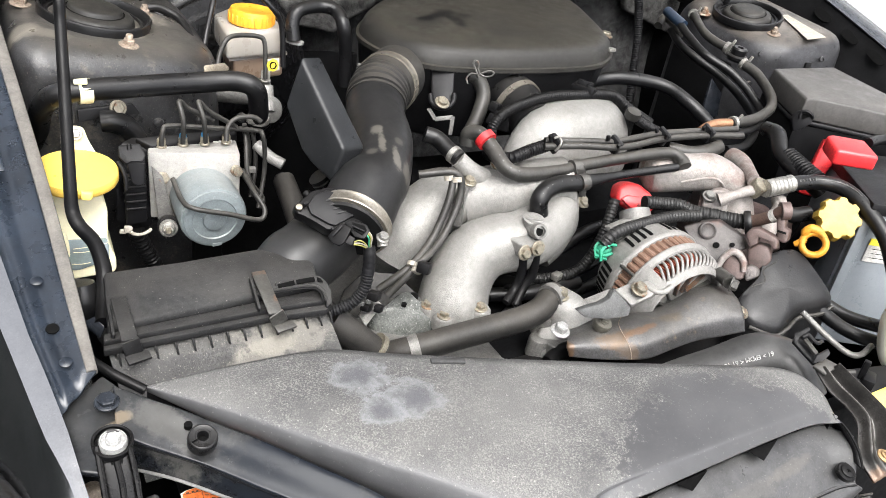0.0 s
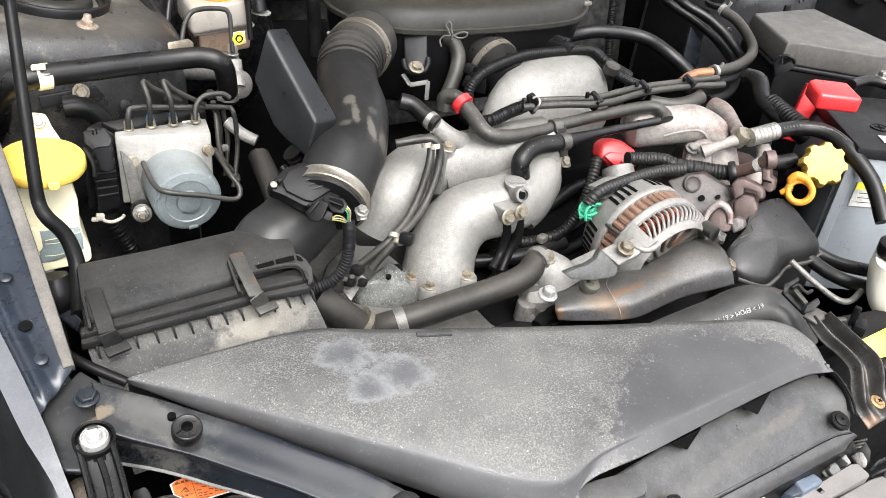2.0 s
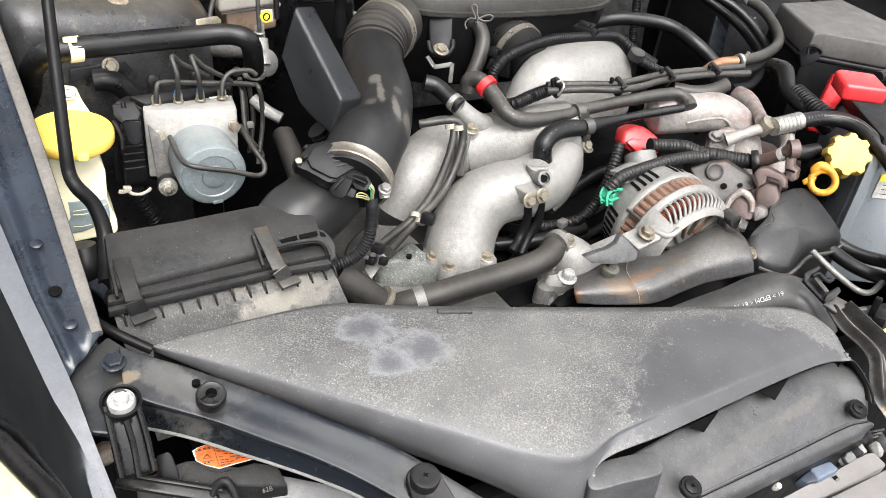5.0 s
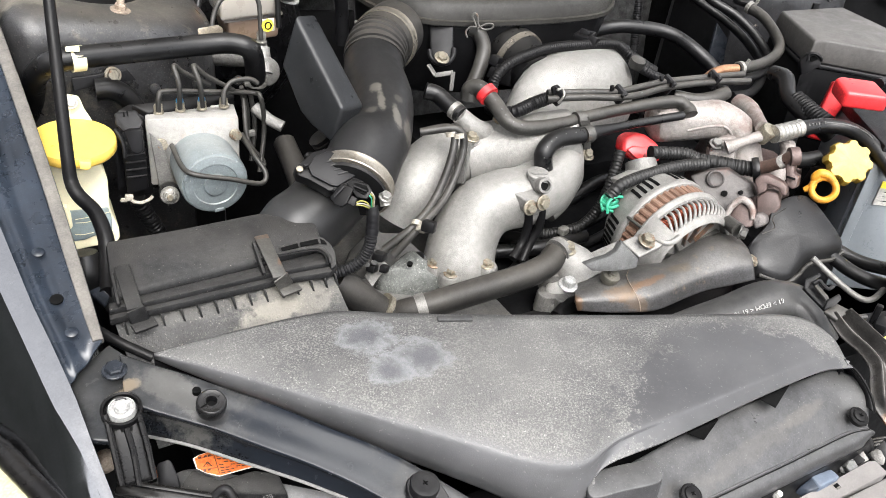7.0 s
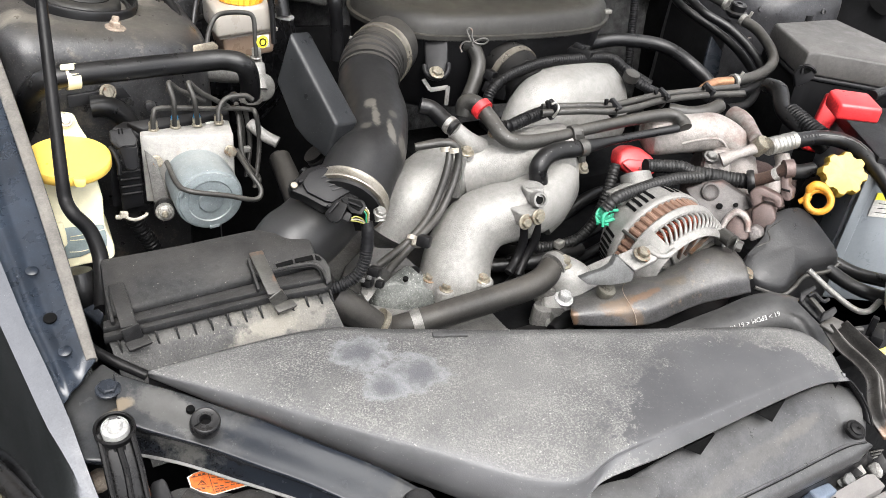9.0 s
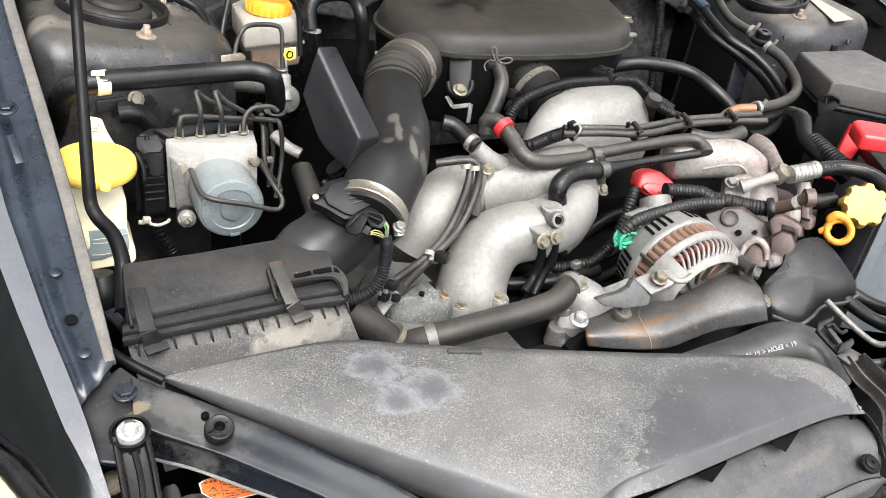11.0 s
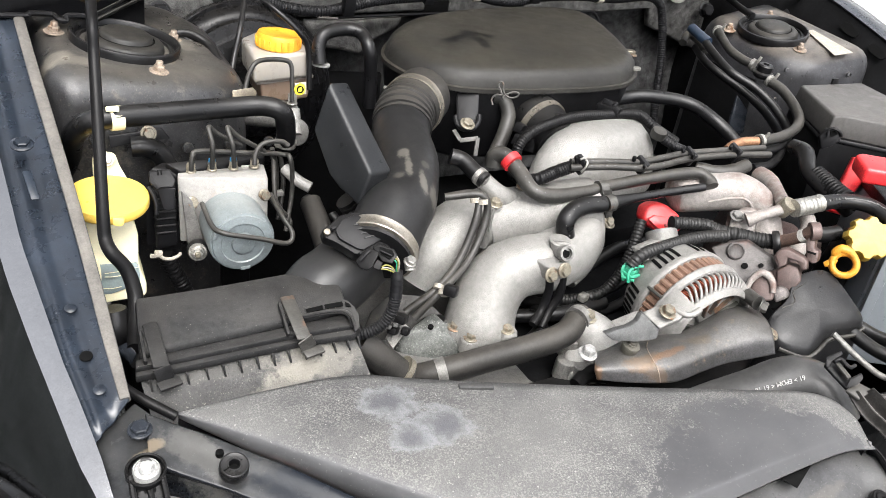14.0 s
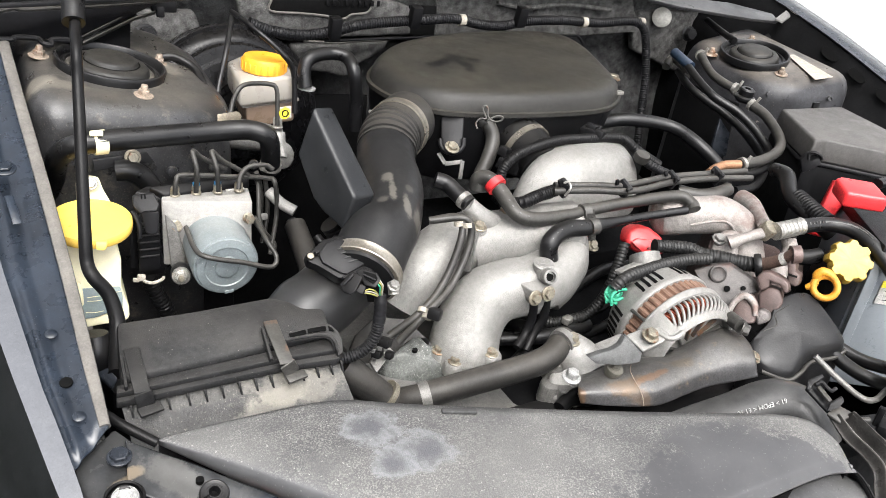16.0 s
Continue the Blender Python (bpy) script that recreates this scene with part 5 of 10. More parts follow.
for k in range(4):
    part("plug_rib", beam(Vector((-0.540, -0.174, 0.822)) + Vector((0, -0.002, -0.010 * k)), Vector((-0.516, -0.174, 0.822)) + Vector((0, -0.002, -0.010 * k)), 0.003, 0.003, (0, -1, 0), 0.0008), M_PLASTIC_DEEP, plug)
part("lever", wedge([(-0.5408, -0.2081, 0.8503), (-0.5359, -0.2110, 0.8530), (-0.5247, -0.2134, 0.8522), (-0.5264, -0.2169, 0.8313), (-0.5315, -0.2172, 0.8289), (-0.5378, -0.2147, 0.8316)], [(-0.5381, -0.1921, 0.8425), (-0.5326, -0.1924, 0.8439), (-0.5212, -0.1948, 0.8431), (-0.5239, -0.2038, 0.8244), (-0.5291, -0.2041, 0.8220), (-0.5355, -0.2015, 0.8247)], 0.0015), M_PLASTIC, pump, "black plug boot")
part("plug_hood", wedge([(-0.5453, -0.1944, 0.8633), (-0.5255, -0.1971, 0.8650), (-0.5229, -0.2088, 0.8578), (-0.5261, -0.2122, 0.8518), (-0.5363, -0.2103, 0.8521), (-0.5410, -0.2088, 0.8488), (-0.5463, -0.2026, 0.8551)], [(-0.5428, -0.1783, 0.8558), (-0.5225, -0.1810, 0.8575), (-0.5193, -0.1901, 0.8489), (-0.5224, -0.1928, 0.8423), (-0.5329, -0.1907, 0.8425), (-0.5380, -0.1910, 0.8401), (-0.5438, -0.1866, 0.8473)], 0.0015), M_PLASTIC, pump, "grooved black plug hood")
for a, b in (((-0.5372, -0.1968, 0.8648), (-0.5375, -0.2000, 0.8614)), ((-0.5341, -0.1972, 0.8650), (-0.5344, -0.2004, 0.8616))):
    part("hood_groove", beam(a, b, 0.0012, 0.0012, (0, -0.4, 1), 0), M_FLAT_BLACK, plug)
part("lever_arm", tube([(-0.5476, -0.2025, 0.8503), (-0.5447, -0.2078, 0.8451), (-0.5430, -0.2126, 0.8361), (-0.5440, -0.2152, 0.8264)], 0.0022, 6, 8), M_PLASTIC_DEEP, plug)
for x in (240, 251, 262, 273):
    part("plug_groove", beam(Vector((-0.539, -0.165, 0.846)) + Vector((0.0009 * (x - 238), 0.0002 * (x - 238), 0.0)), Vector((-0.539, -0.171, 0.830)) + Vector((0.0009 * (x - 238), 0.0, 0.0)), 0.0022, 0.003, (0, -0.4, 1), 0.0006), M_PLASTIC, plug)
part("plug_flange", slab([(-0.545, -0.167, 0.834), (-0.539, -0.165, 0.836), (-0.542, -0.170, 0.770), (-0.548, -0.172, 0.768)], (0.004, 0.002, -0.002), 0.0015), M_PLASTIC, plug)
part("plug_flange", slab([(-0.515, -0.170, 0.832), (-0.509, -0.171, 0.834), (-0.512, -0.175, 0.768), (-0.517, -0.175, 0.766)], (0.004, 0.002, -0.002), 0.0015), M_PLASTIC, plug)
part("plug_cover", slab([(-0.539, -0.174, 0.824), (-0.518, -0.179, 0.826), (-0.519, -0.180, 0.772), (-0.540, -0.177, 0.768)], (0, -0.004, -0.002), 0.002), M_PLASTIC, plug, "ribbed plug cover")
for k in range(5):
    part("plug_bar", beam(Vector((-0.539, -0.179, 0.820)) + Vector((0, -0.004 + 0.0004 * k, -0.0085 * k)), Vector((-0.519, -0.180, 0.820)) + Vector((0, -0.004 + 0.0004 * k, -0.0085 * k)), 0.0024, 0.004, (0, -1, 0.5), 0.0007), M_PLASTIC_DEEP, plug)
part("back_plate", slab([(-0.524, -0.162, 0.856), (-0.421, -0.164, 0.860), (-0.422, -0.171, 0.855), (-0.511, -0.173, 0.850)], (0, 0.004, -0.05), 0.002), M_PLASTIC_DEEP, pump)
sa, sc = Vector((-0.22, -1, 0.22)).normalized(), Vector((-0.506, -0.218, 0.779))
part("mount_washer", lathe(sc, sa, [(0.0092, -0.002), (0.0094, 0.0), (0.0088, 0.001), (0.005, 0.0012)], 24), M_STEEL, pump, "wide zinc washer")
part("mount_nut", hexhead(sc + sa * 0.001, sa, 0.0056, 0.006, 1.2), M_STEEL, pump, "", 30)
part("mount_stud", lathe(sc, sa, [(0.0030, 0.002), (0.0030, 0.0115), (0.0022, 0.0125)], 14), M_BOLT, pump)
part("mount_rubber", lathe(sc, sa, [(0.0100, -0.014), (0.0108, -0.012), (0.0108, -0.004), (0.0098, -0.002)], 24), M_RUBBER, pump)
part("side_plate", slab([(-0.515, -0.194, 0.838), (-0.505, -0.197, 0.827), (-0.496, -0.200, 0.779), (-0.504, -0.197, 0.753), (-0.511, -0.195, 0.779)], (0.0, 0.003, 0), 0.001), M_ALU_DULL, pump)
part("bracket", slab([(-0.470, -0.174, 0.735), (-0.441, -0.183, 0.735), (-0.439, -0.178, 0.690), (-0.469, -0.169, 0.690)], (0, 0.01, 0), 0.002), M_DARK, pump)
part("loom", tube([(-0.530, -0.171, 0.755), (-0.521, -0.168, 0.730), (-0.511, -0.167, 0.705), (-0.503, -0.163, 0.670)], 0.0090, 8, 14, 0.0010, 0.0045), M_PLASTIC_DEEP, pump, "corrugated black loom")
part("cable_tie", tube([(-0.5448, -0.2297, 0.7878), (-0.5426, -0.2348, 0.7877), (-0.5366, -0.2372, 0.7874), (-0.5289, -0.2347, 0.7880), (-0.5257, -0.2298, 0.7874)], 0.0017, 6, 8), M_DATA, pump, "cream cable tie")
part("tie_head", box((-0.5468, -0.2299, 0.7908), (0.0075, 0.005, 0.0065), (0, 12, 0), 0.0012), M_DATA, pump)
part("tie_tail", box((-0.5517, -0.2301, 0.7891), (0.006, 0.003, 0.004), (0, 12, 0), 0.0008), M_DATA, pump)
nuts = [(-0.500, -0.172, 0.848), (-0.479, -0.174, 0.849), (-0.458, -0.178, 0.850), (-0.436, -0.179, 0.850)]
for q in nuts:
    part("pipe_nut", hexhead(q, (0, 0, 1), 0.0050, 0.009, 1.05), M_BOLT, pump, "brass coloured pipe nut", 30)
part("paint_dab", lathe(Vector(nuts[1]) + Vector((0, 0, 0.009)), (0, 0, 1), [(0.0036, 0), (0.0036, 0.003), (0.0030, 0.0036)], 12), mat("blue_paint_dab", (0.03, 0.22, 0.45), 0.5, vary=0.3), pump, "blue paint mark")
part("paint_dab", lathe(Vector(nuts[2]) + Vector((0, 0, 0.009)), (0, 0, 1), [(0.0036, 0), (0.0036, 0.003), (0.0030, 0.0036)], 12), bpy.data.materials["blue_paint_dab"], pump)
for q in ((-0.504, -0.189, 0.822), (-0.434, -0.207, 0.831)):
    part("pipe_nut", hexhead(q, (0.05, -1, 0.2), 0.0058, 0.007, 1.05), M_BOLT, pump, "", 30)
lines = [
    [(-0.504, -0.191, 0.858), (-0.502, -0.189, 0.872), (-0.494, -0.185, 0.876), (-0.451, -0.184, 0.870), (-0.407, -0.179, 0.862), (-0.399, -0.187, 0.858), (-0.396, -0.186, 0.820), (-0.407, -0.201, 0.780)],
    [(-0.484, -0.194, 0.860), (-0.483, -0.194, 0.885), (-0.484, -0.183, 0.900), (-0.473, -0.179, 0.890), (-0.449, -0.178, 0.875)],
    [(-0.462, -0.196, 0.860), (-0.464, -0.198, 0.885), (-0.466, -0.187, 0.900), (-0.454, -0.185, 0.888), (-0.426, -0.181, 0.868)],
    [(-0.441, -0.196, 0.860), (-0.438, -0.191, 0.872), (-0.428, -0.187, 0.880), (-0.410, -0.186, 0.880), (-0.402, -0.188, 0.875)],
]
low_lines = [
    [(-0.495, -0.195, 0.822), (-0.496, -0.235, 0.819), (-0.488, -0.252, 0.817), (-0.454, -0.256, 0.808), (-0.425, -0.256, 0.798), (-0.417, -0.250, 0.805), (-0.423, -0.235, 0.818), (-0.425, -0.200, 0.827)],
    [(-0.427, -0.189, 0.825), (-0.414, -0.186, 0.805), (-0.404, -0.198, 0.785), (-0.401, -0.195, 0.790), (-0.416, -0.192, 0.815), (-0.413, -0.170, 0.855), (-0.422, -0.167, 0.860)],
    [(-0.406, -0.175, 0.858), (-0.401, -0.171, 0.820), (-0.410, -0.183, 0.785)],
    [(-0.416, -0.176, 0.868), (-0.408, -0.168, 0.840), (-0.409, -0.171, 0.800)],
]
for q in lines + low_lines:
    part("brake_pipe", tube(q, 0.0026, 8, 10), M_RUBBER_GREY, pump, "thin grey steel brake pipe")
part("line_clip", box((-0.411, -0.187, 0.820), (0.009, 0.006, 0.006), bevel=0.001), M_ALU_DULL, pump)

# brake fluid reservoir on the master cylinder, booster behind
res = thing("brake_fluid_reservoir", (-0.345, 0.011, 0.840), "translucent brake fluid reservoir with a yellow screw cap", "fluid reservoir")
part("upper_tank", slab([(-0.380, 0.065, 0.915), (-0.355, 0.088, 0.916), (-0.303, 0.080, 0.916), (-0.310, -0.001, 0.915), (-0.387, -0.016, 0.914)], (0.0, 0.0, -0.033), 0.005, 3, taper=1.0), M_RESERVOIR, res, "milky upper tank")
part("tank_seam", slab([(-0.375, 0.077, 0.881), (-0.347, 0.108, 0.881), (-0.295, 0.099, 0.881), (-0.301, 0.010, 0.881), (-0.382, -0.008, 0.881)], (0.0, 0.0, -0.004), 0.001, 2, taper=1.0), M_RESERVOIR, res)
part("lower_tank", slab([(-0.369, 0.079, 0.877), (-0.346, 0.101, 0.877), (-0.298, 0.092, 0.877), (-0.304, 0.013, 0.877), (-0.376, -0.003, 0.877)], (0.002, 0.0, -0.030), 0.004, 3, taper=0.92), M_FLUID, res, "amber fluid in the lower tank")
cap = part("cap", lathe((-0.344, 0.025, 0.914), (0.05, 0.0, 1), [(0.026, 0), (0.0275, 0.001), (0.0275, 0.015), (0.026, 0.018), (0.018, 0.0185), (0.016, 0.0175), (0.001, 0.018)], 44), M_ORANGE_CAP, res, "ribbed yellow screw cap")
for k in range(22):
    a = 2 * math.pi * k / 22
    part("rib", box(Vector((-0.344, 0.025, 0.914)) + Vector((0.0278 * math.cos(a), 0.0278 * math.sin(a), 0.008)), (0.002, 0.003, 0.012), (0, 0, math.degrees(a)), 0.0006, 1), M_ORANGE_CAP, cap)
part("label", slab([(-0.371, -0.113, 0.916), (-0.357, -0.111, 0.916), (-0.356, -0.111, 0.902), (-0.370, -0.113, 0.901)], (0, -0.0012, 0.0002), 0.0004, 1), M_LABEL, res, "white warning label with a yellow mark")
part("yellow_mark", lathe((-0.365, -0.113, 0.909), (0.15, -1, 0.05), [(0.0072, 0.0), (0.0072, 0.0016), (0.001, 0.0016)], 8), M_LABEL_YELLOW, res, "yellow octagon")
part("label_mark", lathe((-0.365, -0.114, 0.909), (0.15, -1, 0.05), [(0.0042, 0.0), (0.0042, 0.002), (0.0032, 0.002), (0.0032, 0.0)], 20), M_FLAT_BLACK, res)
part("master_cylinder", pipe([(-0.411, -0.040, 0.860), (-0.377, -0.043, 0.855), (-0.345, -0.045, 0.850)], [0.018, 0.018, 0.014], 20), M_ALU_DULL, res, "cast master cylinder")
part("cylinder_end", lathe((-0.352, -0.069, 0.838), (0.2, -1, 0.3), [(0.014, -0.02), (0.0165, -0.004), (0.0165, 0.004), (0.014, 0.006), (0.001, 0.007)], 28), M_ALU_DULL, res)
part("pipe_union", tube([(-0.351, -0.055, 0.862), (-0.352, -0.062, 0.850), (-0.354, -0.073, 0.836)], 0.0085, 6, 14), M_ALU, res)
part("bracket", slab([(-0.436, -0.096, 0.905), (-0.413, -0.094, 0.907), (-0.408, -0.096, 0.902), (-0.410, -0.096, 0.897), (-0.425, -0.096, 0.895), (-0.429, -0.102, 0.885), (-0.437, -0.103, 0.886)], (0, 0.002, -0.003), 0.001), M_TAN, res, "tan zinc bracket")
part("lower_bracket", slab([(-0.419, -0.036, 0.880), (-0.393, -0.038, 0.883), (-0.391, -0.037, 0.872), (-0.396, -0.051, 0.845), (-0.408, -0.052, 0.845), (-0.406, -0.038, 0.868), (-0.419, -0.041, 0.870)], (0, 0.004, 0), 0.001), M_RUSTY, res, "rust-tinted bracket")
part("brake_pipe", tube([(-0.415, -0.069, 0.885), (-0.408, -0.059, 0.905), (-0.398, -0.054, 0.920), (-0.383, -0.047, 0.922), (-0.360, -0.045, 0.920), (-0.352, -0.047, 0.914), (-0.352, -0.052, 0.893), (-0.353, -0.057, 0.872)], 0.0028, 8, 10), M_RUBBER_GREY, res)
part("pipe_nut", hexhead((-0.351, -0.052, 0.868), (0, 0, 1), 0.006, 0.012, 1.05), M_STEEL, res, "", 30)

booster = thing("brake_booster", (-0.350, 0.160, 0.818), "round black brake booster behind the fluid reservoir", "brake booster")
part("shell", lathe((-0.344, 0.160, 0.805), (0.0, -1, 0.12), [(0.115, -0.06), (0.124, -0.05), (0.126, -0.02), (0.124, -0.012), (0.126, -0.008), (0.122, 0.0), (0.112, 0.012), (0.107, 0.013), (0.104, 0.018), (0.060, 0.028), (0.055, 0.036), (0.02, 0.04), (0.001, 0.041)], 56), M_ENAMEL, booster)

part("rim_flange", lathe((-0.344, 0.160, 0.805), (0.0, -1, 0.12), [(0.128, -0.012), (0.130, -0.010), (0.130, -0.005), (0.128, -0.003)], 56), M_ENAMEL, booster, "rolled seam of the booster")
part("stiffening_ring", lathe((-0.344, 0.160, 0.805), (0.0, -1, 0.12), [(0.088, 0.016), (0.090, 0.022), (0.084, 0.024), (0.082, 0.019)], 48), M_ENAMEL, booster)

# thick hoses over the tower
hose = tagged(part("heater_hose", tube([(-0.609, -0.092, 0.800), (-0.606, -0.109, 0.850), (-0.601, -0.147, 0.890), (-0.580, -0.163, 0.907), (-0.522, -0.156, 0.907), (-0.453, -0.147, 0.905), (-0.417, -0.148, 0.905), (-0.398, -0.153, 0.898), (-0.390, -0.144, 0.872), (-0.387, -0.133, 0.850)], 0.0108, 8, 18), M_RUBBER), "thick black rubber hose across the strut tower", "hose")
part("hose_clip", lathe((-0.567, -0.162, 0.907), Vector((-0.522, -0.156, 0.907)) - Vector((-0.580, -0.163, 0.907)), [(0.0108, -0.006), (0.0120, -0.006), (0.0120, 0.006), (0.0108, 0.006)], 24), M_BOTTLE, hose, "cream plastic clip")
part("clip_tongue", box((-0.570, -0.169, 0.919), (0.012, 0.006, 0.004), (0, 0, -10), 0.001), M_BOTTLE, hose)
clamp = part("hose_clamp", lathe((-0.387, -0.135, 0.855), (0.05, -0.1, 1), [(0.0108, -0.003), (0.0122, -0.003), (0.0122, 0.003), (0.0108, 0.003)], 24), M_STEEL, hose, "spring hose clamp")
for s in (-1, 1):
    part("clamp_ear", box(Vector((-0.397, -0.141, 0.857)) + Vector((0.0, 0.003 * s, 0)), (0.009, 0.0016, 0.006), (0, 0, 10 * s), 0.0005), M_STEEL, clamp)
hose = tagged(part("vacuum_hose", tube([(-0.299, -0.004, 0.900), (-0.299, 0.003, 0.920), (-0.289, 0.008, 0.935), (-0.259, 0.016, 0.938), (-0.240, 0.006, 0.935), (-0.237, -0.014, 0.920), (-0.229, -0.009, 0.880), (-0.227, -0.008, 0.840)], 0.0086, 8, 16), M_RUBBER), "black vacuum hose bent over beside the filter housing", "hose")
part("hose_clamp", lathe((-0.295, 0.004, 0.895), (0.1, 0, 1), [(0.0105, 0), (0.0120, 0.0005), (0.0122, 0.003), (0.0110, 0.0034)], 20), M_PALE_BOLT, hose, "pale hose clamp")
hose = tagged(part("washer_tube", tube([(-0.373, 0.069, 0.970), (-0.392, 0.025, 0.940), (-0.404, 0.009, 0.910), (-0.412, -0.005, 0.890)], 0.0034, 8, 12), M_RUBBER), "thin black tube beside the brake booster", "hose")
hose = tagged(part("wiring_lead", tube([(-0.371, 0.077, 0.975), (-0.361, 0.016, 0.970), (-0.332, -0.007, 0.945), (-0.317, -0.007, 0.920), (-0.315, -0.013, 0.870)], 0.0034, 8, 12), M_RUBBER), "black wiring lead behind the reservoir", "cable")
hose = tagged(part("brake_line", tube([(-0.469, 0.048, 0.925), (-0.455, 0.045, 0.928), (-0.443, 0.037, 0.926), (-0.430, 0.021, 0.918), (-0.427, -0.016, 0.905), (-0.424, -0.057, 0.888)], 0.0048, 8, 12), M_RUBBER), "black sleeved brake line beside the tower", "pipe")
part("second_line", tube([(-0.455, 0.046, 0.922), (-0.438, 0.034, 0.914), (-0.432, 0.005, 0.905), (-0.429, -0.041, 0.886)], 0.0032, 8, 10), M_RUBBER, hose)
part("end_fitting", tube([(-0.425, -0.045, 0.894), (-0.424, -0.060, 0.887)], 0.0052, 4, 12), M_TAN, hose)
silver = tagged(part("metal_stub", tube([(-0.401, -0.171, 0.842), (-0.390, -0.184, 0.832), (-0.378, -0.194, 0.826)], 0.0062, 6, 14), M_ALU), "short bare metal pipe behind the brake pump", "pipe")
hose = tagged(part("short_hose", tube([(-0.549, -0.126, 0.860), (-0.536, -0.128, 0.860), (-0.522, -0.128, 0.850), (-0.511, -0.130, 0.830)], 0.011, 8, 14), M_RUBBER), "short black hose under the tower edge", "hose")
stay = tagged(part("hose_bracket", slab([(-0.569, -0.117, 0.870), (-0.515, -0.112, 0.872), (-0.507, -0.113, 0.860), (-0.536, -0.113, 0.860), (-0.569, -0.121, 0.858)], (0, 0.003, 0), 0.001), M_PLASTIC), "painted steel bracket bolted to the tower", "bracket")
part("bolt", hexhead((-0.531, -0.122, 0.872), (0, -1, 0.4), 0.0062, 0.007, 1.35), M_BOLT, stay, "yellow zinc bolt", 30)

# bonnet rod
rod = thing("bonnet_rod", (-0.592, -0.369, 0.790), "black bent steel bonnet support rod", "support rod")
part("bar", tube([(-0.593, -0.367, 0.785), (-0.589, -0.349, 0.790), (-0.585, -0.331, 0.800), (-0.584, -0.321, 0.812), (-0.588, -0.313, 0.830), (-0.598, -0.309, 0.846), (-0.601, -0.299, 0.855), (-0.600, -0.291, 0.875), (-0.595, -0.264, 0.925), (-0.588, -0.223, 0.985), (-0.581, -0.175, 1.025), (-0.547, 0.094, 1.080)], [0.0070, 0.0070, 0.0068, 0.0066, 0.0062, 0.0059, 0.0056, 0.0054, 0.0050, 0.0047, 0.0047, 0.0047], 8, 14), M_PLASTIC_DEEP, rod)
part("grip", tube([(-0.582, -0.175, 1.025), (-0.579, -0.156, 1.040), (-0.573, -0.112, 1.060)], 0.0098, 6, 16), M_RUBBER, rod, "black rubber grip")
part("pivot", slab([(-0.608, -0.360, 0.785), (-0.599, -0.362, 0.790), (-0.593, -0.372, 0.785), (-0.598, -0.374, 0.778)], (0, 0, -0.004), 0.001), M_PAINT_DULL, rod)
part("pivot_sleeve", pipe([(-0.598, -0.325, 0.790), (-0.599, -0.325, 0.775), (-0.600, -0.329, 0.760)], [0.012, 0.014, 0.012], 16), M_RUBBER, rod)


# ---- air cleaner, intake pipe, filter housing ----
air = thing("air_cleaner", (-0.490, -0.323, 0.700), "dusty black air cleaner box with two metal spring clips", "air cleaner")
part("lid", slab([(-0.594, -0.391, 0.797), (-0.424, -0.381, 0.797), (-0.409, -0.377, 0.800), (-0.407, -0.358, 0.808), (-0.450, -0.330, 0.812), (-0.523, -0.332, 0.812), (-0.586, -0.331, 0.812)], (0, 0, -0.02), 0.004, 2), M_AIRBOX, air, "dusty black lid")
part("lid_band", slab([(-0.597, -0.392, 0.793), (-0.457, -0.386, 0.793), (-0.408, -0.384, 0.793), (-0.405, -0.395, 0.793), (-0.408, -0.403, 0.793), (-0.462, -0.400, 0.793), (-0.599, -0.402, 0.793)], (0, 0, -0.006), 0.0015), M_AIRBOX, air, "raised edge band")
part("lid_flange", slab([(-0.598, -0.394, 0.788), (-0.459, -0.392, 0.788), (-0.405, -0.391, 0.788), (-0.404, -0.402, 0.788), (-0.414, -0.410, 0.788), (-0.464, -0.405, 0.788), (-0.600, -0.407, 0.788)], (0, 0, -0.007), 0.0015), M_AIRBOX, air)


def box_front(u, v):
    a = Vector((-0.596, -0.399, 0.781)).lerp(Vector((-0.410, -0.400, 0.781)), u)
    return a + Vector((0.010 * v + 0.006 * u * v, -0.075 * v, -0.066 * v - 0.012 * v * v))


part("lower_box", sheet(box_front, 40, 14), M_AIRBOX_LOW, air, "sloped lower box caked in dust")
part("box_end", sheet(lambda u, v: box_front(1, v) + Vector((0.006 * u, 0.07 * u, -0.04 * u)), 6, 14), M_AIRBOX_LOW, air)
part("box_back", box(Vector((-0.475, -0.271, 0.700)) + Vector((0, 0.0, -0.02)), (0.24, 0.06, 0.08), (0, 0, 4), 0.01), M_PLASTIC, air)
for f in (0.03, 0.10, 0.185, 0.27, 0.345, 0.42, 0.50, 0.575, 0.65, 0.725, 0.80, 0.875, 0.945, 1.0):
    q, d = box_front(f, 0.0), (box_front(f, 1.0) - box_front(f, 0.0)).normalized()
    part("rib", slab([q + Vector((0, -0.009, 0.001)), q + Vector((0, 0.004, 0.001)), q + d * 0.016, q + d * 0.016 + Vector((0, 0, 0.002))], (0.0018, 0, 0), 0.0005, 1), M_AIRBOX, air)
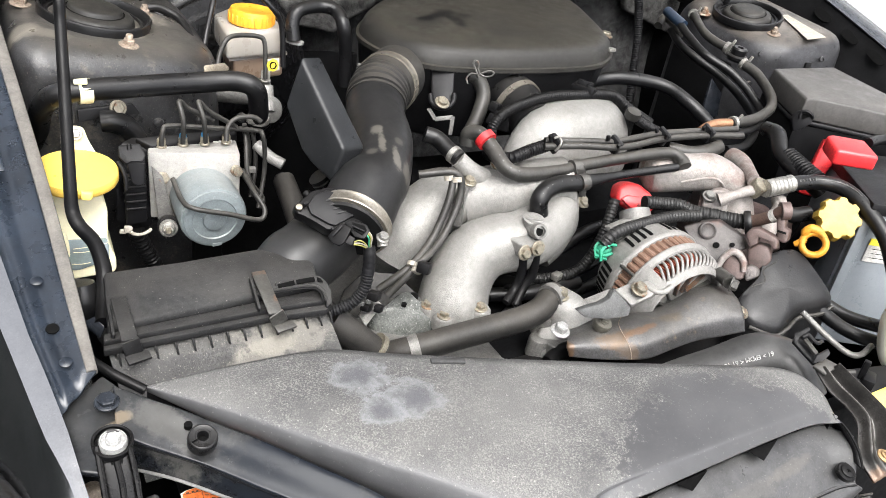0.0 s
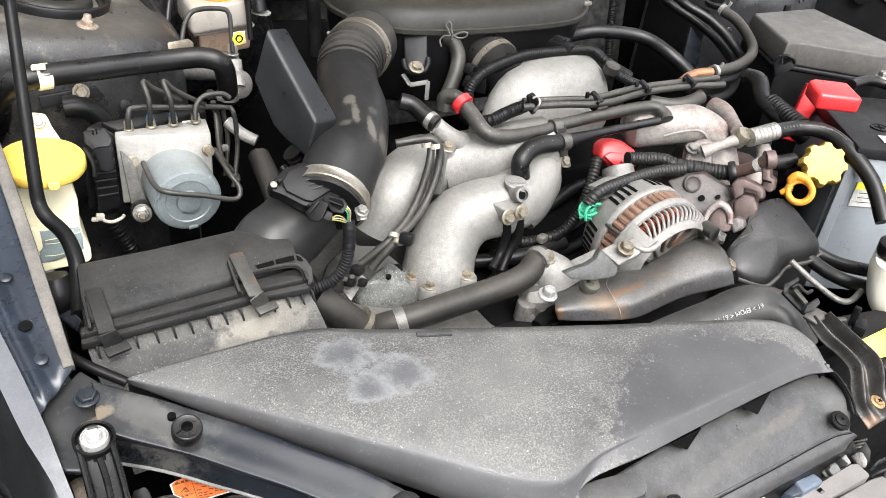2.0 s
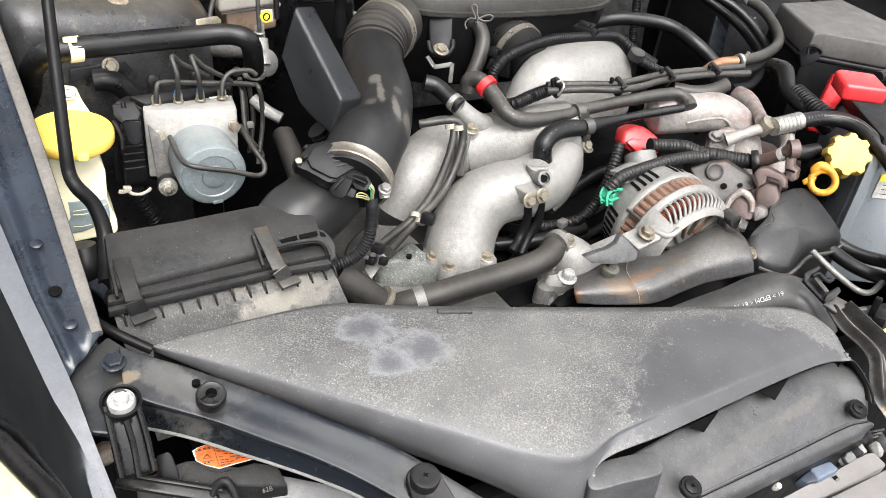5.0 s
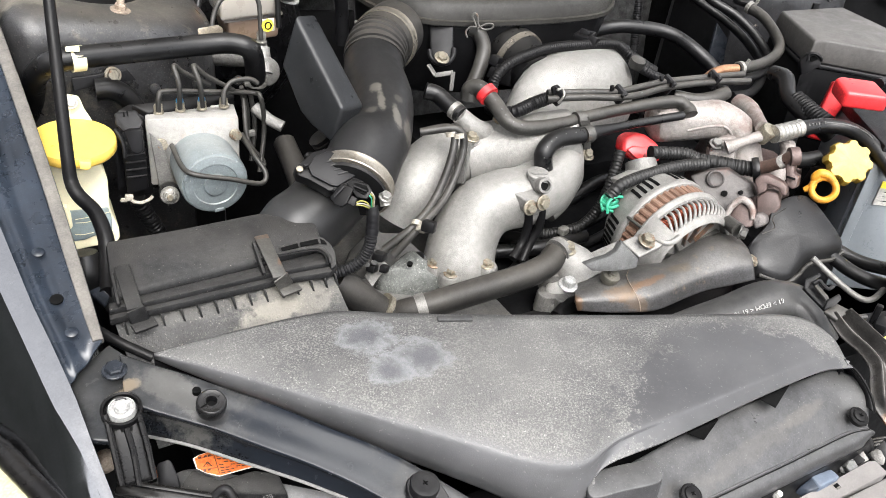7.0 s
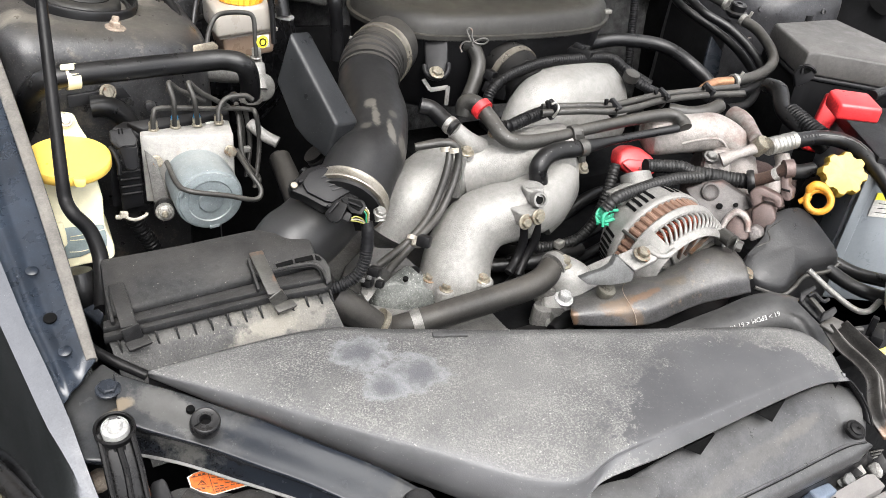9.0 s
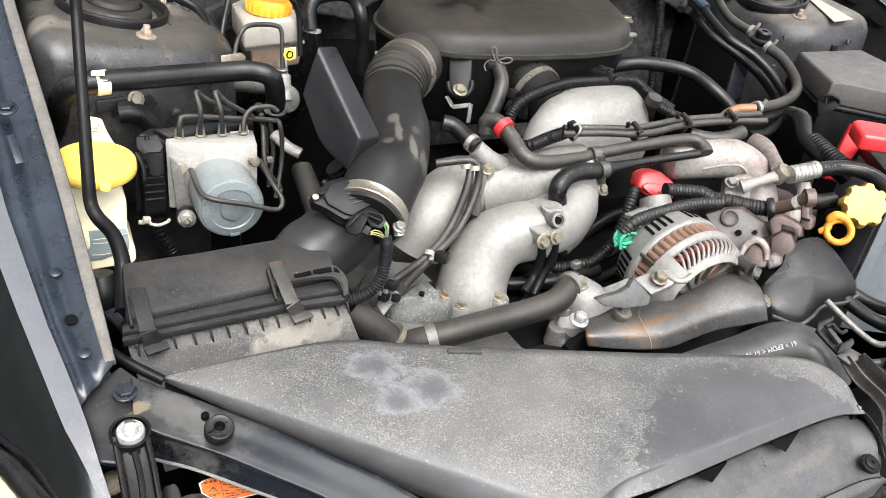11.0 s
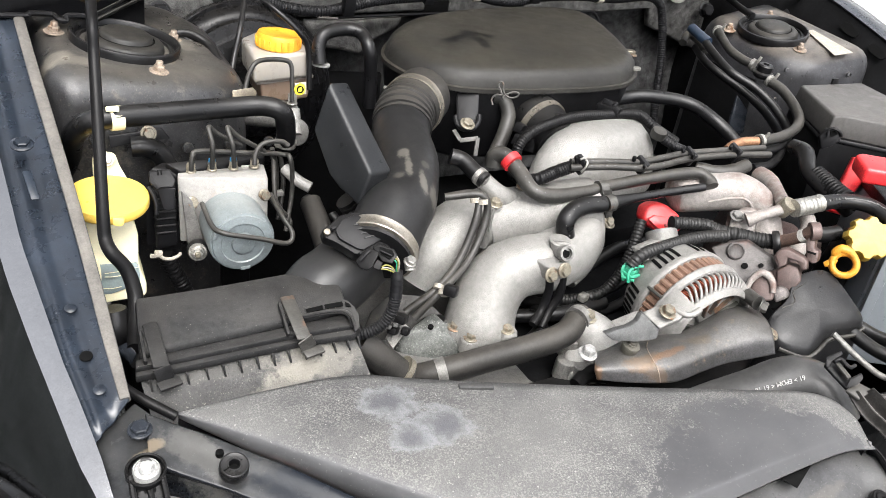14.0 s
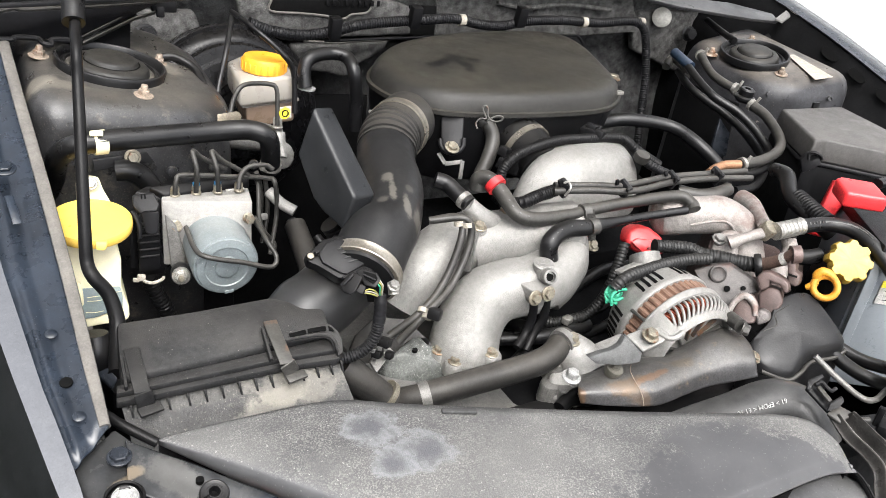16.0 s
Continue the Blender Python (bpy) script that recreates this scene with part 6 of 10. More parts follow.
for a, b, c, metal in (((-0.580, -0.364, 0.803), (-0.581, -0.410, 0.794), (-0.579, -0.407, 0.782), M_AIRBOX), ((-0.462, -0.364, 0.806), (-0.463, -0.411, 0.794), (-0.457, -0.405, 0.782), M_STRAP)):
    q, r, s = Vector(a) + Vector((0, 0, 0.003)), Vector(b) + Vector((0, -0.004, 0.004)), Vector(c) + Vector((0.001, -0.006, 0.001))
    clip = part("spring_clip", beam(q, r, 0.0125, 0.002), metal, air, "worn spring clip")
    part("clip_bend", beam(r, s, 0.014, 0.002, (0, -1, 0.3)), metal, clip)
    part("clip_foot", box(s + Vector((0.002, -0.004, -0.001)), (0.019, 0.009, 0.003), (15, 0, 12), 0.001), metal, clip)
    part("clip_guide", beam(q + Vector((-0.009, -0.006, -0.002)), r + Vector((-0.010, 0.012, -0.003)), 0.003, 0.006), M_AIRBOX, clip)
end_rim = [(-0.4501, -0.3756, 0.8028), (-0.4340, -0.3781, 0.8060), (-0.4170, -0.3820, 0.8089), (-0.4116, -0.3851, 0.8085), (-0.4074, -0.3917, 0.8051), (-0.4056, -0.3987, 0.8005), (-0.4080, -0.4085, 0.7926), (-0.4136, -0.4093, 0.7900), (-0.4125, -0.4016, 0.7958), (-0.4148, -0.3944, 0.8003), (-0.4196, -0.3894, 0.8023), (-0.4316, -0.3855, 0.8011), (-0.4512, -0.3822, 0.7974)]
part("end_frame", slab(end_rim, (0.001, 0.003, -0.006), 0.0014, 2), M_AIRBOX, air, "slotted rim at the lid's end")
for q in ([(-0.4493, -0.3793, 0.8025), (-0.4350, -0.3824, 0.8059), (-0.4347, -0.3847, 0.8030), (-0.4484, -0.3817, 0.7996)], [(-0.4331, -0.3829, 0.8064), (-0.4180, -0.3871, 0.8095), (-0.4176, -0.3895, 0.8063), (-0.4327, -0.3851, 0.8035)], [(-0.4157, -0.3882, 0.8094), (-0.4126, -0.3903, 0.8083), (-0.4112, -0.3927, 0.8059), (-0.4154, -0.3907, 0.8061)]):
    part("slot", slab(q, (0, 0.0004, -0.0008), 0), M_FLAT_BLACK, air, "moulded slot")
part("rim_step", tube([(-0.4895, -0.3785, 0.7933), (-0.4506, -0.3862, 0.8011), (-0.4290, -0.3922, 0.8049), (-0.4192, -0.3964, 0.8049), (-0.4144, -0.4012, 0.8015), (-0.4129, -0.4068, 0.7950)], 0.0016, 6, 8), M_AIRBOX, air, "rounded edge band")
# thin black tube drawn as the shade below the edge band
part("rim_shade", tube([(-0.4899, -0.3800, 0.7917), (-0.4511, -0.3877, 0.7994), (-0.4294, -0.3937, 0.8031), (-0.4206, -0.3973, 0.8034), (-0.4166, -0.4015, 0.8003), (-0.4160, -0.4064, 0.7942)], 0.0008, 6, 8), M_PLASTIC_DEEP, air)
part("outlet_neck", pipe([(-0.450, -0.330, 0.775), (-0.423, -0.329, 0.783), (-0.397, -0.322, 0.790), (-0.369, -0.308, 0.800), (-0.346, -0.302, 0.818)], [0.020, 0.033, 0.0345, 0.0345, 0.036], 32, 2.3), M_NECK, air, "moulded outlet neck")
part("end_bumper", pipe([(-0.603, -0.325, 0.800), (-0.603, -0.329, 0.785), (-0.602, -0.331, 0.765)], [0.011, 0.015, 0.014], 18), M_RUBBER, air)

sensor = thing("airflow_sensor", (-0.382, -0.340, 0.840), "black airflow sensor with a wired plug", "engine sensor")
part("body", slab([(-0.417, -0.328, 0.852), (-0.410, -0.326, 0.854), (-0.397, -0.320, 0.860), (-0.379, -0.320, 0.862), (-0.362, -0.332, 0.856), (-0.352, -0.349, 0.845), (-0.360, -0.358, 0.839), (-0.385, -0.358, 0.836), (-0.394, -0.355, 0.837), (-0.408, -0.341, 0.844), (-0.417, -0.335, 0.847)], (0.002, 0.010, -0.013), 0.002), M_PLASTIC_DEEP, sensor)
part("face", slab([(-0.406, -0.333, 0.851), (-0.397, -0.326, 0.857), (-0.383, -0.324, 0.860), (-0.364, -0.336, 0.854), (-0.360, -0.349, 0.846), (-0.386, -0.355, 0.839), (-0.392, -0.352, 0.840), (-0.405, -0.340, 0.846)], (0, -0.0012, 0.0018), 0.0008), M_PLASTIC, sensor, "raised cover plate")
for k in range(4):
    q = Vector((-0.388, -0.335, 0.856)) + Vector((0.002 * k, -0.0042 * k, -0.0026 * k))
    part("moulded_text", beam(q, q + Vector((0.016 - 0.003 * (k % 2), 0.0, 0.002)), 0.0011, 0.0005, (-0.1, -0.55, 0.83), 0), M_NECK, sensor)
for q in [(-0.408, -0.333, 0.854), (-0.361, -0.343, 0.853), (-0.357, -0.356, 0.845), (-0.390, -0.359, 0.839)]:
    part("rim_rib", box(q, (0.005, 0.003, 0.004), (30, 0, 20), 0.0008), M_PLASTIC, sensor)
part("plug", wedge([(-0.3977, -0.3655, 0.8365), (-0.3851, -0.3631, 0.8476), (-0.3782, -0.3736, 0.8464), (-0.3870, -0.3791, 0.8353), (-0.3914, -0.3780, 0.8318), (-0.3960, -0.3730, 0.8321)], [(-0.3901, -0.3543, 0.8276), (-0.3786, -0.3522, 0.8394), (-0.3706, -0.3586, 0.8356), (-0.3773, -0.3628, 0.8241), (-0.3816, -0.3627, 0.8211), (-0.3873, -0.3596, 0.8215)], 0.0010), M_PLASTIC_DEEP, sensor, "black plug")
part("plug_boot", wedge([(-0.3867, -0.3783, 0.8348), (-0.3810, -0.3758, 0.8408), (-0.3767, -0.3795, 0.8386), (-0.3810, -0.3826, 0.8326)], [(-0.3818, -0.3683, 0.8281), (-0.3764, -0.3665, 0.8348), (-0.3720, -0.3702, 0.8325), (-0.3760, -0.3726, 0.8259)], 0.0008), M_PLASTIC_DEEP, sensor)
part("plug_ridge", beam((-0.3950, -0.3695, 0.8383), (-0.3856, -0.3684, 0.8470), 0.002, 0.002, (0, -0.5, 1), 0.0005), M_PLASTIC, sensor)
part("plug_latch", wedge([(-0.3814, -0.3638, 0.8474), (-0.3748, -0.3652, 0.8502), (-0.3644, -0.3754, 0.8488), (-0.3636, -0.3820, 0.8451), (-0.3701, -0.3849, 0.8394), (-0.3775, -0.3785, 0.8394)], [(-0.3744, -0.3521, 0.8387), (-0.3687, -0.3532, 0.8415), (-0.3568, -0.3612, 0.8385), (-0.3548, -0.3657, 0.8333), (-0.3605, -0.3666, 0.8273), (-0.3680, -0.3620, 0.8284)], 0.0010), M_PLASTIC_DEEP, sensor, "open-framed black plug latch")
part("latch_well", slab([(-0.3765, -0.3692, 0.8497), (-0.3672, -0.3765, 0.8487), (-0.3667, -0.3810, 0.8462), (-0.3716, -0.3824, 0.8431), (-0.3774, -0.3746, 0.8456)], (0, 0.0002, -0.0004), 0), M_FLAT_BLACK, sensor)
part("latch_bar", beam((-0.3785, -0.3738, 0.8489), (-0.3693, -0.3817, 0.8459), 0.0018, 0.0016, (0, -0.5, 1), 0.0004), M_PLASTIC, sensor)
part("screw", hexhead((-0.414, -0.333, 0.851), (-0.1, -0.55, 0.83), 0.0022, 0.0015), M_BOLT, sensor, "", 30)
for lane, paint in (([(-0.3782, -0.3808, 0.8354), (-0.3742, -0.3818, 0.8371), (-0.3682, -0.3819, 0.8337), (-0.3628, -0.3795, 0.8258)], M_WIRE), ([(-0.3783, -0.3814, 0.8345), (-0.3732, -0.3827, 0.8344), (-0.3664, -0.3814, 0.8300), (-0.3625, -0.3802, 0.8250)], M_DATA), ([(-0.3790, -0.3817, 0.8336), (-0.3731, -0.3829, 0.8323), (-0.3646, -0.3806, 0.8268)], M_WIRE), ([(-0.3658, -0.3821, 0.8432), (-0.3635, -0.3843, 0.8398), (-0.3631, -0.3833, 0.8336), (-0.3615, -0.3804, 0.8255)], M_WIRE), ([(-0.3646, -0.3818, 0.8446), (-0.3625, -0.3844, 0.8403), (-0.3621, -0.3838, 0.8337), (-0.3605, -0.3809, 0.8256)], M_DATA), ([(-0.3669, -0.3825, 0.8417), (-0.3651, -0.3841, 0.8387), (-0.3644, -0.3833, 0.8326), (-0.3619, -0.3802, 0.8255)], M_GREEN)):
    part("wire", tube(lane, 0.0007, 6, 8), paint, sensor, "thin coloured wire")
part("loom_tape", tube([(-0.3608, -0.3776, 0.8263), (-0.3608, -0.3806, 0.8180), (-0.3612, -0.3823, 0.8078), (-0.3621, -0.3836, 0.7998)], [0.0058, 0.0061, 0.0060, 0.0062], 6, 14, 0.0002, 0.0055), M_PLASTIC, sensor, "taped end of the loom")
part("loom", tube([(-0.3620, -0.3833, 0.8002), (-0.3644, -0.3856, 0.7899), (-0.3693, -0.3866, 0.7799), (-0.3772, -0.3862, 0.7715), (-0.3876, -0.3841, 0.7658), (-0.4007, -0.3800, 0.7613)], 0.0060, 8, 14, 0.0008, 0.0030), M_PLASTIC, sensor, "corrugated black loom")

snorkel = thing("intake_pipe", (-0.292, -0.253, 0.840), "black rubber intake elbow with worn grey patches", "intake pipe")
part("elbow", pipe([(-0.365, -0.342, 0.824), (-0.352, -0.328, 0.831), (-0.333, -0.308, 0.845), (-0.314, -0.288, 0.850), (-0.289, -0.246, 0.866), (-0.276, -0.200, 0.878), (-0.259, -0.166, 0.880)], [0.0345, 0.0365, 0.0368, 0.0358, 0.0335, 0.0325, 0.034], 36, 2.0, 1.0), mat("worn_elbow_rubber", (0.0095, 0.0095, 0.010), 0.42, dust=0.10, dust_color=(0.14, 0.132, 0.12), tone=0.7, spots=(((-0.307, -0.267, 0.894), 0.007, 0.006, 60, (0.10, 0.093, 0.080), 0.65), ((-0.310, -0.286, 0.892), 0.016, 0.0045, 70, (0.10, 0.093, 0.080), 0.7), ((-0.326, -0.297, 0.888), 0.007, 0.005, 20, (0.08, 0.074, 0.064), 0.5), ((-0.303, -0.306, 0.882), 0.013, 0.0045, 75, (0.11, 0.102, 0.088), 0.7), ((-0.292, -0.312, 0.870), 0.012, 0.004, 60, (0.10, 0.093, 0.080), 0.55), ((-0.290, -0.285, 0.880), 0.006, 0.005, 0, (0.07, 0.065, 0.056), 0.5)), bump=0.05, shine=0.25), snorkel, "worn rubber elbow")
part("bellows", tube([(-0.264, -0.176, 0.880), (-0.255, -0.161, 0.886), (-0.242, -0.145, 0.889)], [0.0348, 0.0355, 0.036], 10, 40, 0.0022, 0.008), M_HOSE, snorkel, "ribbed rubber bellows")
part("sleeve", pipe([(-0.244, -0.149, 0.889), (-0.229, -0.134, 0.891), (-0.207, -0.113, 0.892)], [0.0355, 0.036, 0.036], 36), M_HOSE, snorkel)
d = Vector((-0.207, -0.113, 0.892)) - Vector((-0.244, -0.149, 0.889))
part("upper_clamp", lathe((-0.231, -0.136, 0.890), d, [(0.0355, -0.007), (0.0372, -0.007), (0.0376, -0.006), (0.0372, -0.005), (0.0372, 0.005), (0.0376, 0.006), (0.0372, 0.007), (0.0355, 0.007)], 44), M_BAND, snorkel, "steel hose clamp band")
part("clamp_tail", box((-0.249, -0.101, 0.900), (0.012, 0.006, 0.004), (0, 20, 30), 0.001), M_STEEL, snorkel)
d = Vector((-0.314, -0.288, 0.850)) - Vector((-0.352, -0.328, 0.831))
part("lower_clamp", lathe((-0.3590, -0.3355, 0.8275), d, [(0.0330, -0.0062), (0.0384, -0.0062), (0.0388, -0.005), (0.0384, -0.004), (0.0384, 0.004), (0.0388, 0.005), (0.0384, 0.0062), (0.0340, 0.0062)], 48), M_BAND, snorkel, "steel hose clamp band")
for k in range(9):
    a = -1.15 + 0.055 * k
    u, v, w = frame_of(d)
    out = math.cos(a) * u + math.sin(a) * v
    part("clamp_thread", beam(Vector((-0.3590, -0.3355, 0.8275)) + out * 0.0386 - w * 0.003, Vector((-0.3590, -0.3355, 0.8275)) + out * 0.0386 + w * 0.003, 0.0008, 0.0008, out, 0), M_FLAT_BLACK, snorkel)
part("clamp_screw", tube([(-0.349, -0.377, 0.838), (-0.350, -0.384, 0.828)], 0.0050, 4, 12), M_STEEL, snorkel, "worm screw housing")
part("screw_head", hexhead((-0.351, -0.383, 0.836), (0.2, -0.4, 1), 0.0052, 0.006, 1.2), M_STEEL, snorkel, "", 30)

tagged(part("spring_clip_wire", tube([(-0.1256, -0.1481, 0.8889), (-0.1265, -0.1449, 0.8952), (-0.1216, -0.1459, 0.9011), (-0.1157, -0.1496, 0.9021), (-0.1172, -0.1461, 0.9083), (-0.1188, -0.1432, 0.9131), (-0.1163, -0.1435, 0.9167), (-0.1135, -0.1462, 0.9147), (-0.1138, -0.1488, 0.9076), (-0.1122, -0.1518, 0.9028), (-0.1077, -0.1560, 0.9004), (-0.1007, -0.1603, 0.9023), (-0.0983, -0.1603, 0.9066), (-0.1023, -0.1570, 0.9077), (-0.1087, -0.1536, 0.9047), (-0.1134, -0.1516, 0.9013)], 0.0011, 6, 8), M_STRAP), "looped spring wire clip on the breather hose", "clip")
face = [(-0.3798, -0.2324, 0.9593), (-0.3973, -0.2415, 0.9144), (-0.3872, -0.2643, 0.8752), (-0.3794, -0.2750, 0.8656), (-0.3683, -0.2999, 0.8540), (-0.3585, -0.3009, 0.8898)]
rear = [(-0.3559, -0.2249, 0.9568), (-0.3708, -0.2291, 0.9085), (-0.3609, -0.2527, 0.8681), (-0.3534, -0.2631, 0.8593), (-0.3422, -0.2878, 0.8534), (-0.3318, -0.2934, 0.8871)]
plate = tagged(part("resonator", wedge(face, rear, 0.0036, 4), M_RESONATOR), "flat black plastic intake resonator box", "resonator")
part("intake_stub", pipe([(-0.3593, -0.1478, 0.7835), (-0.3595, -0.1803, 0.7692), (-0.3617, -0.2135, 0.7545)], [0.0125, 0.0132, 0.0128], 22), M_HOSE, plate, "dull black intake stub")
part("spigot", tube([(-0.366, -0.264, 0.845), (-0.361, -0.265, 0.838), (-0.353, -0.268, 0.825)], 0.012, 6, 14, 0.002, 0.006), M_RUBBER, plate, "ribbed rubber spigot")

housing = thing("filter_housing", (0.029, 0.027, 0.820), "large black plastic intake silencer housing", "engine housing")
rim = [(-0.208, 0.000, 0.905), (-0.178, 0.052, 0.907), (-0.125, 0.098, 0.909), (-0.045, 0.130, 0.911), (0.040, 0.146, 0.912), (0.145, 0.152, 0.912), (0.208, 0.136, 0.911), (0.212, 0.078, 0.909), (0.186, -0.002, 0.907), (0.158, -0.072, 0.905), (0.136, -0.108, 0.904), (0.090, -0.141, 0.904), (0.038, -0.148, 0.903), (-0.034, -0.146, 0.903), (-0.100, -0.138, 0.903), (-0.157, -0.122, 0.903), (-0.187, -0.096, 0.904), (-0.206, -0.055, 0.904)]
part("lid", puck(ring_of(rim, 5), [(1.016, -0.004), (1.016, 0.001), (0.995, 0.002), (0.988, 0.007), (0.972, 0.015), (0.935, 0.0215), (0.88, 0.0245), (0.80, 0.0255), (0.6, 0.0265), (0.02, 0.027)]), M_SILENCER, housing, "domed grey-black lid with a dark smudge")
part("seam", slab(rim, (0, 0, -0.006), 0.002, 2, taper=1.015), M_PLASTIC, housing)
part("tub", slab([Vector(q) - Vector((0, -0.004, 0.006)) for q in rim], (0, 0.01, -0.10), 0.008, 2, taper=0.92), M_PLASTIC_DEEP, housing, "black lower tub")
part("foot", wedge([(-0.1597, -0.1121, 0.8983), (-0.1361, -0.1259, 0.9013), (-0.1372, -0.1315, 0.8982), (-0.1423, -0.1457, 0.8742), (-0.1486, -0.1524, 0.8639), (-0.1667, -0.1420, 0.8610), (-0.1664, -0.1318, 0.8704)], [(-0.1531, -0.1023, 0.8959), (-0.1298, -0.1159, 0.8989), (-0.1288, -0.1183, 0.8945), (-0.1319, -0.1300, 0.8674), (-0.1386, -0.1390, 0.8516), (-0.1571, -0.1283, 0.8487), (-0.1565, -0.1158, 0.8635)], 0.0025, 3), M_PLASTIC, housing, "moulded mounting foot")
part("foot_cup", tube([(-0.1690, -0.1344, 0.8723), (-0.1703, -0.1415, 0.8656), (-0.1674, -0.1489, 0.8616), (-0.1608, -0.1546, 0.8612), (-0.1530, -0.1569, 0.8645), (-0.1468, -0.1545, 0.8705), (-0.1437, -0.1487, 0.8769)], 0.0030, 6, 10), M_PLASTIC, housing, "rounded cup of the foot")
part("bolt", hexhead((-0.1651, -0.1580, 0.8702), (0, -0.5, 1), 0.0068, 0.006, 1.4), M_BOLT, housing, "", 30)
for a, b in (((-0.1729, -0.1413, 0.8567), (-0.1696, -0.1551, 0.8478)), ((-0.1702, -0.1548, 0.8478), (-0.1508, -0.1648, 0.8533)), ((-0.1508, -0.1645, 0.8540), (-0.1534, -0.1685, 0.8316))):
    part("foot_stay", beam(a, b, 0.0055, 0.002, (0, -1, 0.5), 0.0006), M_ALU_DULL, housing)
part("harness_guard", box((0.130, -0.080, 0.915), (0.03, 0.02, 0.02), bevel=0.004), M_PLASTIC_DEEP, housing)
part("side_bolt", hexhead((0.152, -0.071, 0.920), (0, 0, 1), 0.0075, 0.007, 1.4), M_BOLT, housing, "", 30)
part("side_clip", box((0.128, -0.115, 0.915), (0.012, 0.008, 0.005), bevel=0.001), M_STEEL, housing)
breather = tagged(part("breather_hose", tube([(-0.107, -0.122, 0.890), (-0.098, -0.128, 0.887), (-0.093, -0.139, 0.870), (-0.103, -0.150, 0.848), (-0.115, -0.156, 0.828)], 0.0095, 8, 16), M_RUBBER_GREY), "short grey rubber breather hose with a wire clip", "hose")
part("wire_clip", tube([(-0.108, -0.143, 0.893), (-0.100, -0.129, 0.905), (-0.095, -0.125, 0.907), (-0.099, -0.136, 0.900), (-0.082, -0.131, 0.897), (-0.081, -0.134, 0.893), (-0.097, -0.136, 0.890)], 0.0010, 6, 6), M_RUBBER_GREY, breather)

throttle = thing("throttle_duct", (-0.009, -0.109, 0.840), "black rubber throttle duct with a steel clamp", "intake duct")
part("duct", pipe([(-0.041, -0.068, 0.872), (-0.046, -0.114, 0.865), (-0.043, -0.149, 0.857), (-0.045, -0.192, 0.845)], [0.034, 0.034, 0.033, 0.031], 28), M_RUBBER, throttle)
part("clamp", lathe((-0.043, -0.146, 0.856), Vector((-0.049, -0.191, 0.845)) - Vector((-0.059, -0.112, 0.865)), [(0.034, -0.004), (0.0358, -0.004), (0.0358, 0.005), (0.034, 0.005)], 36), M_BAND, throttle, "steel clamp band")
for q, s in (((-0.099, -0.177, 0.868), (0.016, 0.012, 0.012)), ((-0.094, -0.184, 0.860), (0.020, 0.014, 0.010)), ((-0.106, -0.187, 0.856), (0.012, 0.012, 0.014)), ((0.032, -0.181, 0.893), (0.016, 0.014, 0.010)), ((0.037, -0.193, 0.888), (0.018, 0.012, 0.010))):
    part("plug", box(q, s, (10, 15, 30), 0.0015), M_PLASTIC_DEEP, throttle, "black sensor plug")
part("flange", box((-0.062, -0.158, 0.840), (0.05, 0.03, 0.03), (0, 20, 30), 0.004), M_PLASTIC_DEEP, throttle)


# ---- intake manifold and engine ----
engine = thing("engine_block", (0, -0.2, 0.45), "dark grimy flat engine block under the intake", "engine", kind="")
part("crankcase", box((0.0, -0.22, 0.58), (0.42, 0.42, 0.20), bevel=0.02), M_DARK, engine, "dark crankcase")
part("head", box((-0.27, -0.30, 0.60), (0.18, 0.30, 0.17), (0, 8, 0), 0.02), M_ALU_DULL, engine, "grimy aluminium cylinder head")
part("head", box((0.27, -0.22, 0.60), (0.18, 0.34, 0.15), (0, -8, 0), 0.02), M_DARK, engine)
part("front_cover", box((-0.02, -0.46, 0.58), (0.42, 0.08, 0.22), bevel=0.015), M_PLASTIC_DEEP, engine)

man = thing("intake_manifold", (-0.216, -0.366, 0.720), "silver cast aluminium intake manifold with curved runners", "engine manifold")
part("front_runner", pipe([(-0.228, -0.340, 0.677), (-0.226, -0.337, 0.707), (-0.214, -0.326, 0.733), (-0.195, -0.323, 0.758), (-0.172, -0.327, 0.768), (-0.146, -0.334, 0.773), (-0.111, -0.324, 0.776), (-0.087, -0.307, 0.788), (-0.079, -0.293, 0.800)], [0.0400, 0.0400, 0.0372, 0.0350, 0.0335, 0.0330, 0.0335, 0.033, 0.032], 36, 2.2, 1.0), M_ALU, man, "curved cast runner")
for q in ((-0.261, -0.342, 0.712), (-0.252, -0.361, 0.708), (-0.213, -0.373, 0.717)):
    part("bolt_boss", pipe([Vector(q) - Vector((0, 0, 0.012)), q, Vector(q) + Vector((0, 0, 0.004))], [0.0125, 0.0115, 0.0095], 16), M_ALU, man)
part("runner_flange", slab([(-0.271, -0.326, 0.713), (-0.251, -0.325, 0.712), (-0.210, -0.340, 0.713), (-0.198, -0.364, 0.717), (-0.202, -0.377, 0.716), (-0.219, -0.378, 0.713), (-0.246, -0.369, 0.707), (-0.260, -0.351, 0.709), (-0.271, -0.338, 0.710)], (0, 0.002, -0.012), 0.003), M_ALU, man, "bolted runner flange")
part("seam_flange", wedge([(-0.211, -0.288, 0.828), (-0.205, -0.297, 0.829), (-0.213, -0.306, 0.810), (-0.217, -0.313, 0.789), (-0.221, -0.306, 0.787), (-0.215, -0.294, 0.809)], [(-0.200, -0.275, 0.822), (-0.191, -0.282, 0.821), (-0.198, -0.289, 0.800), (-0.204, -0.298, 0.780), (-0.210, -0.294, 0.780), (-0.204, -0.283, 0.803)], 0.0012), M_ALU_DULL, man, "upright seam flange of the casting")
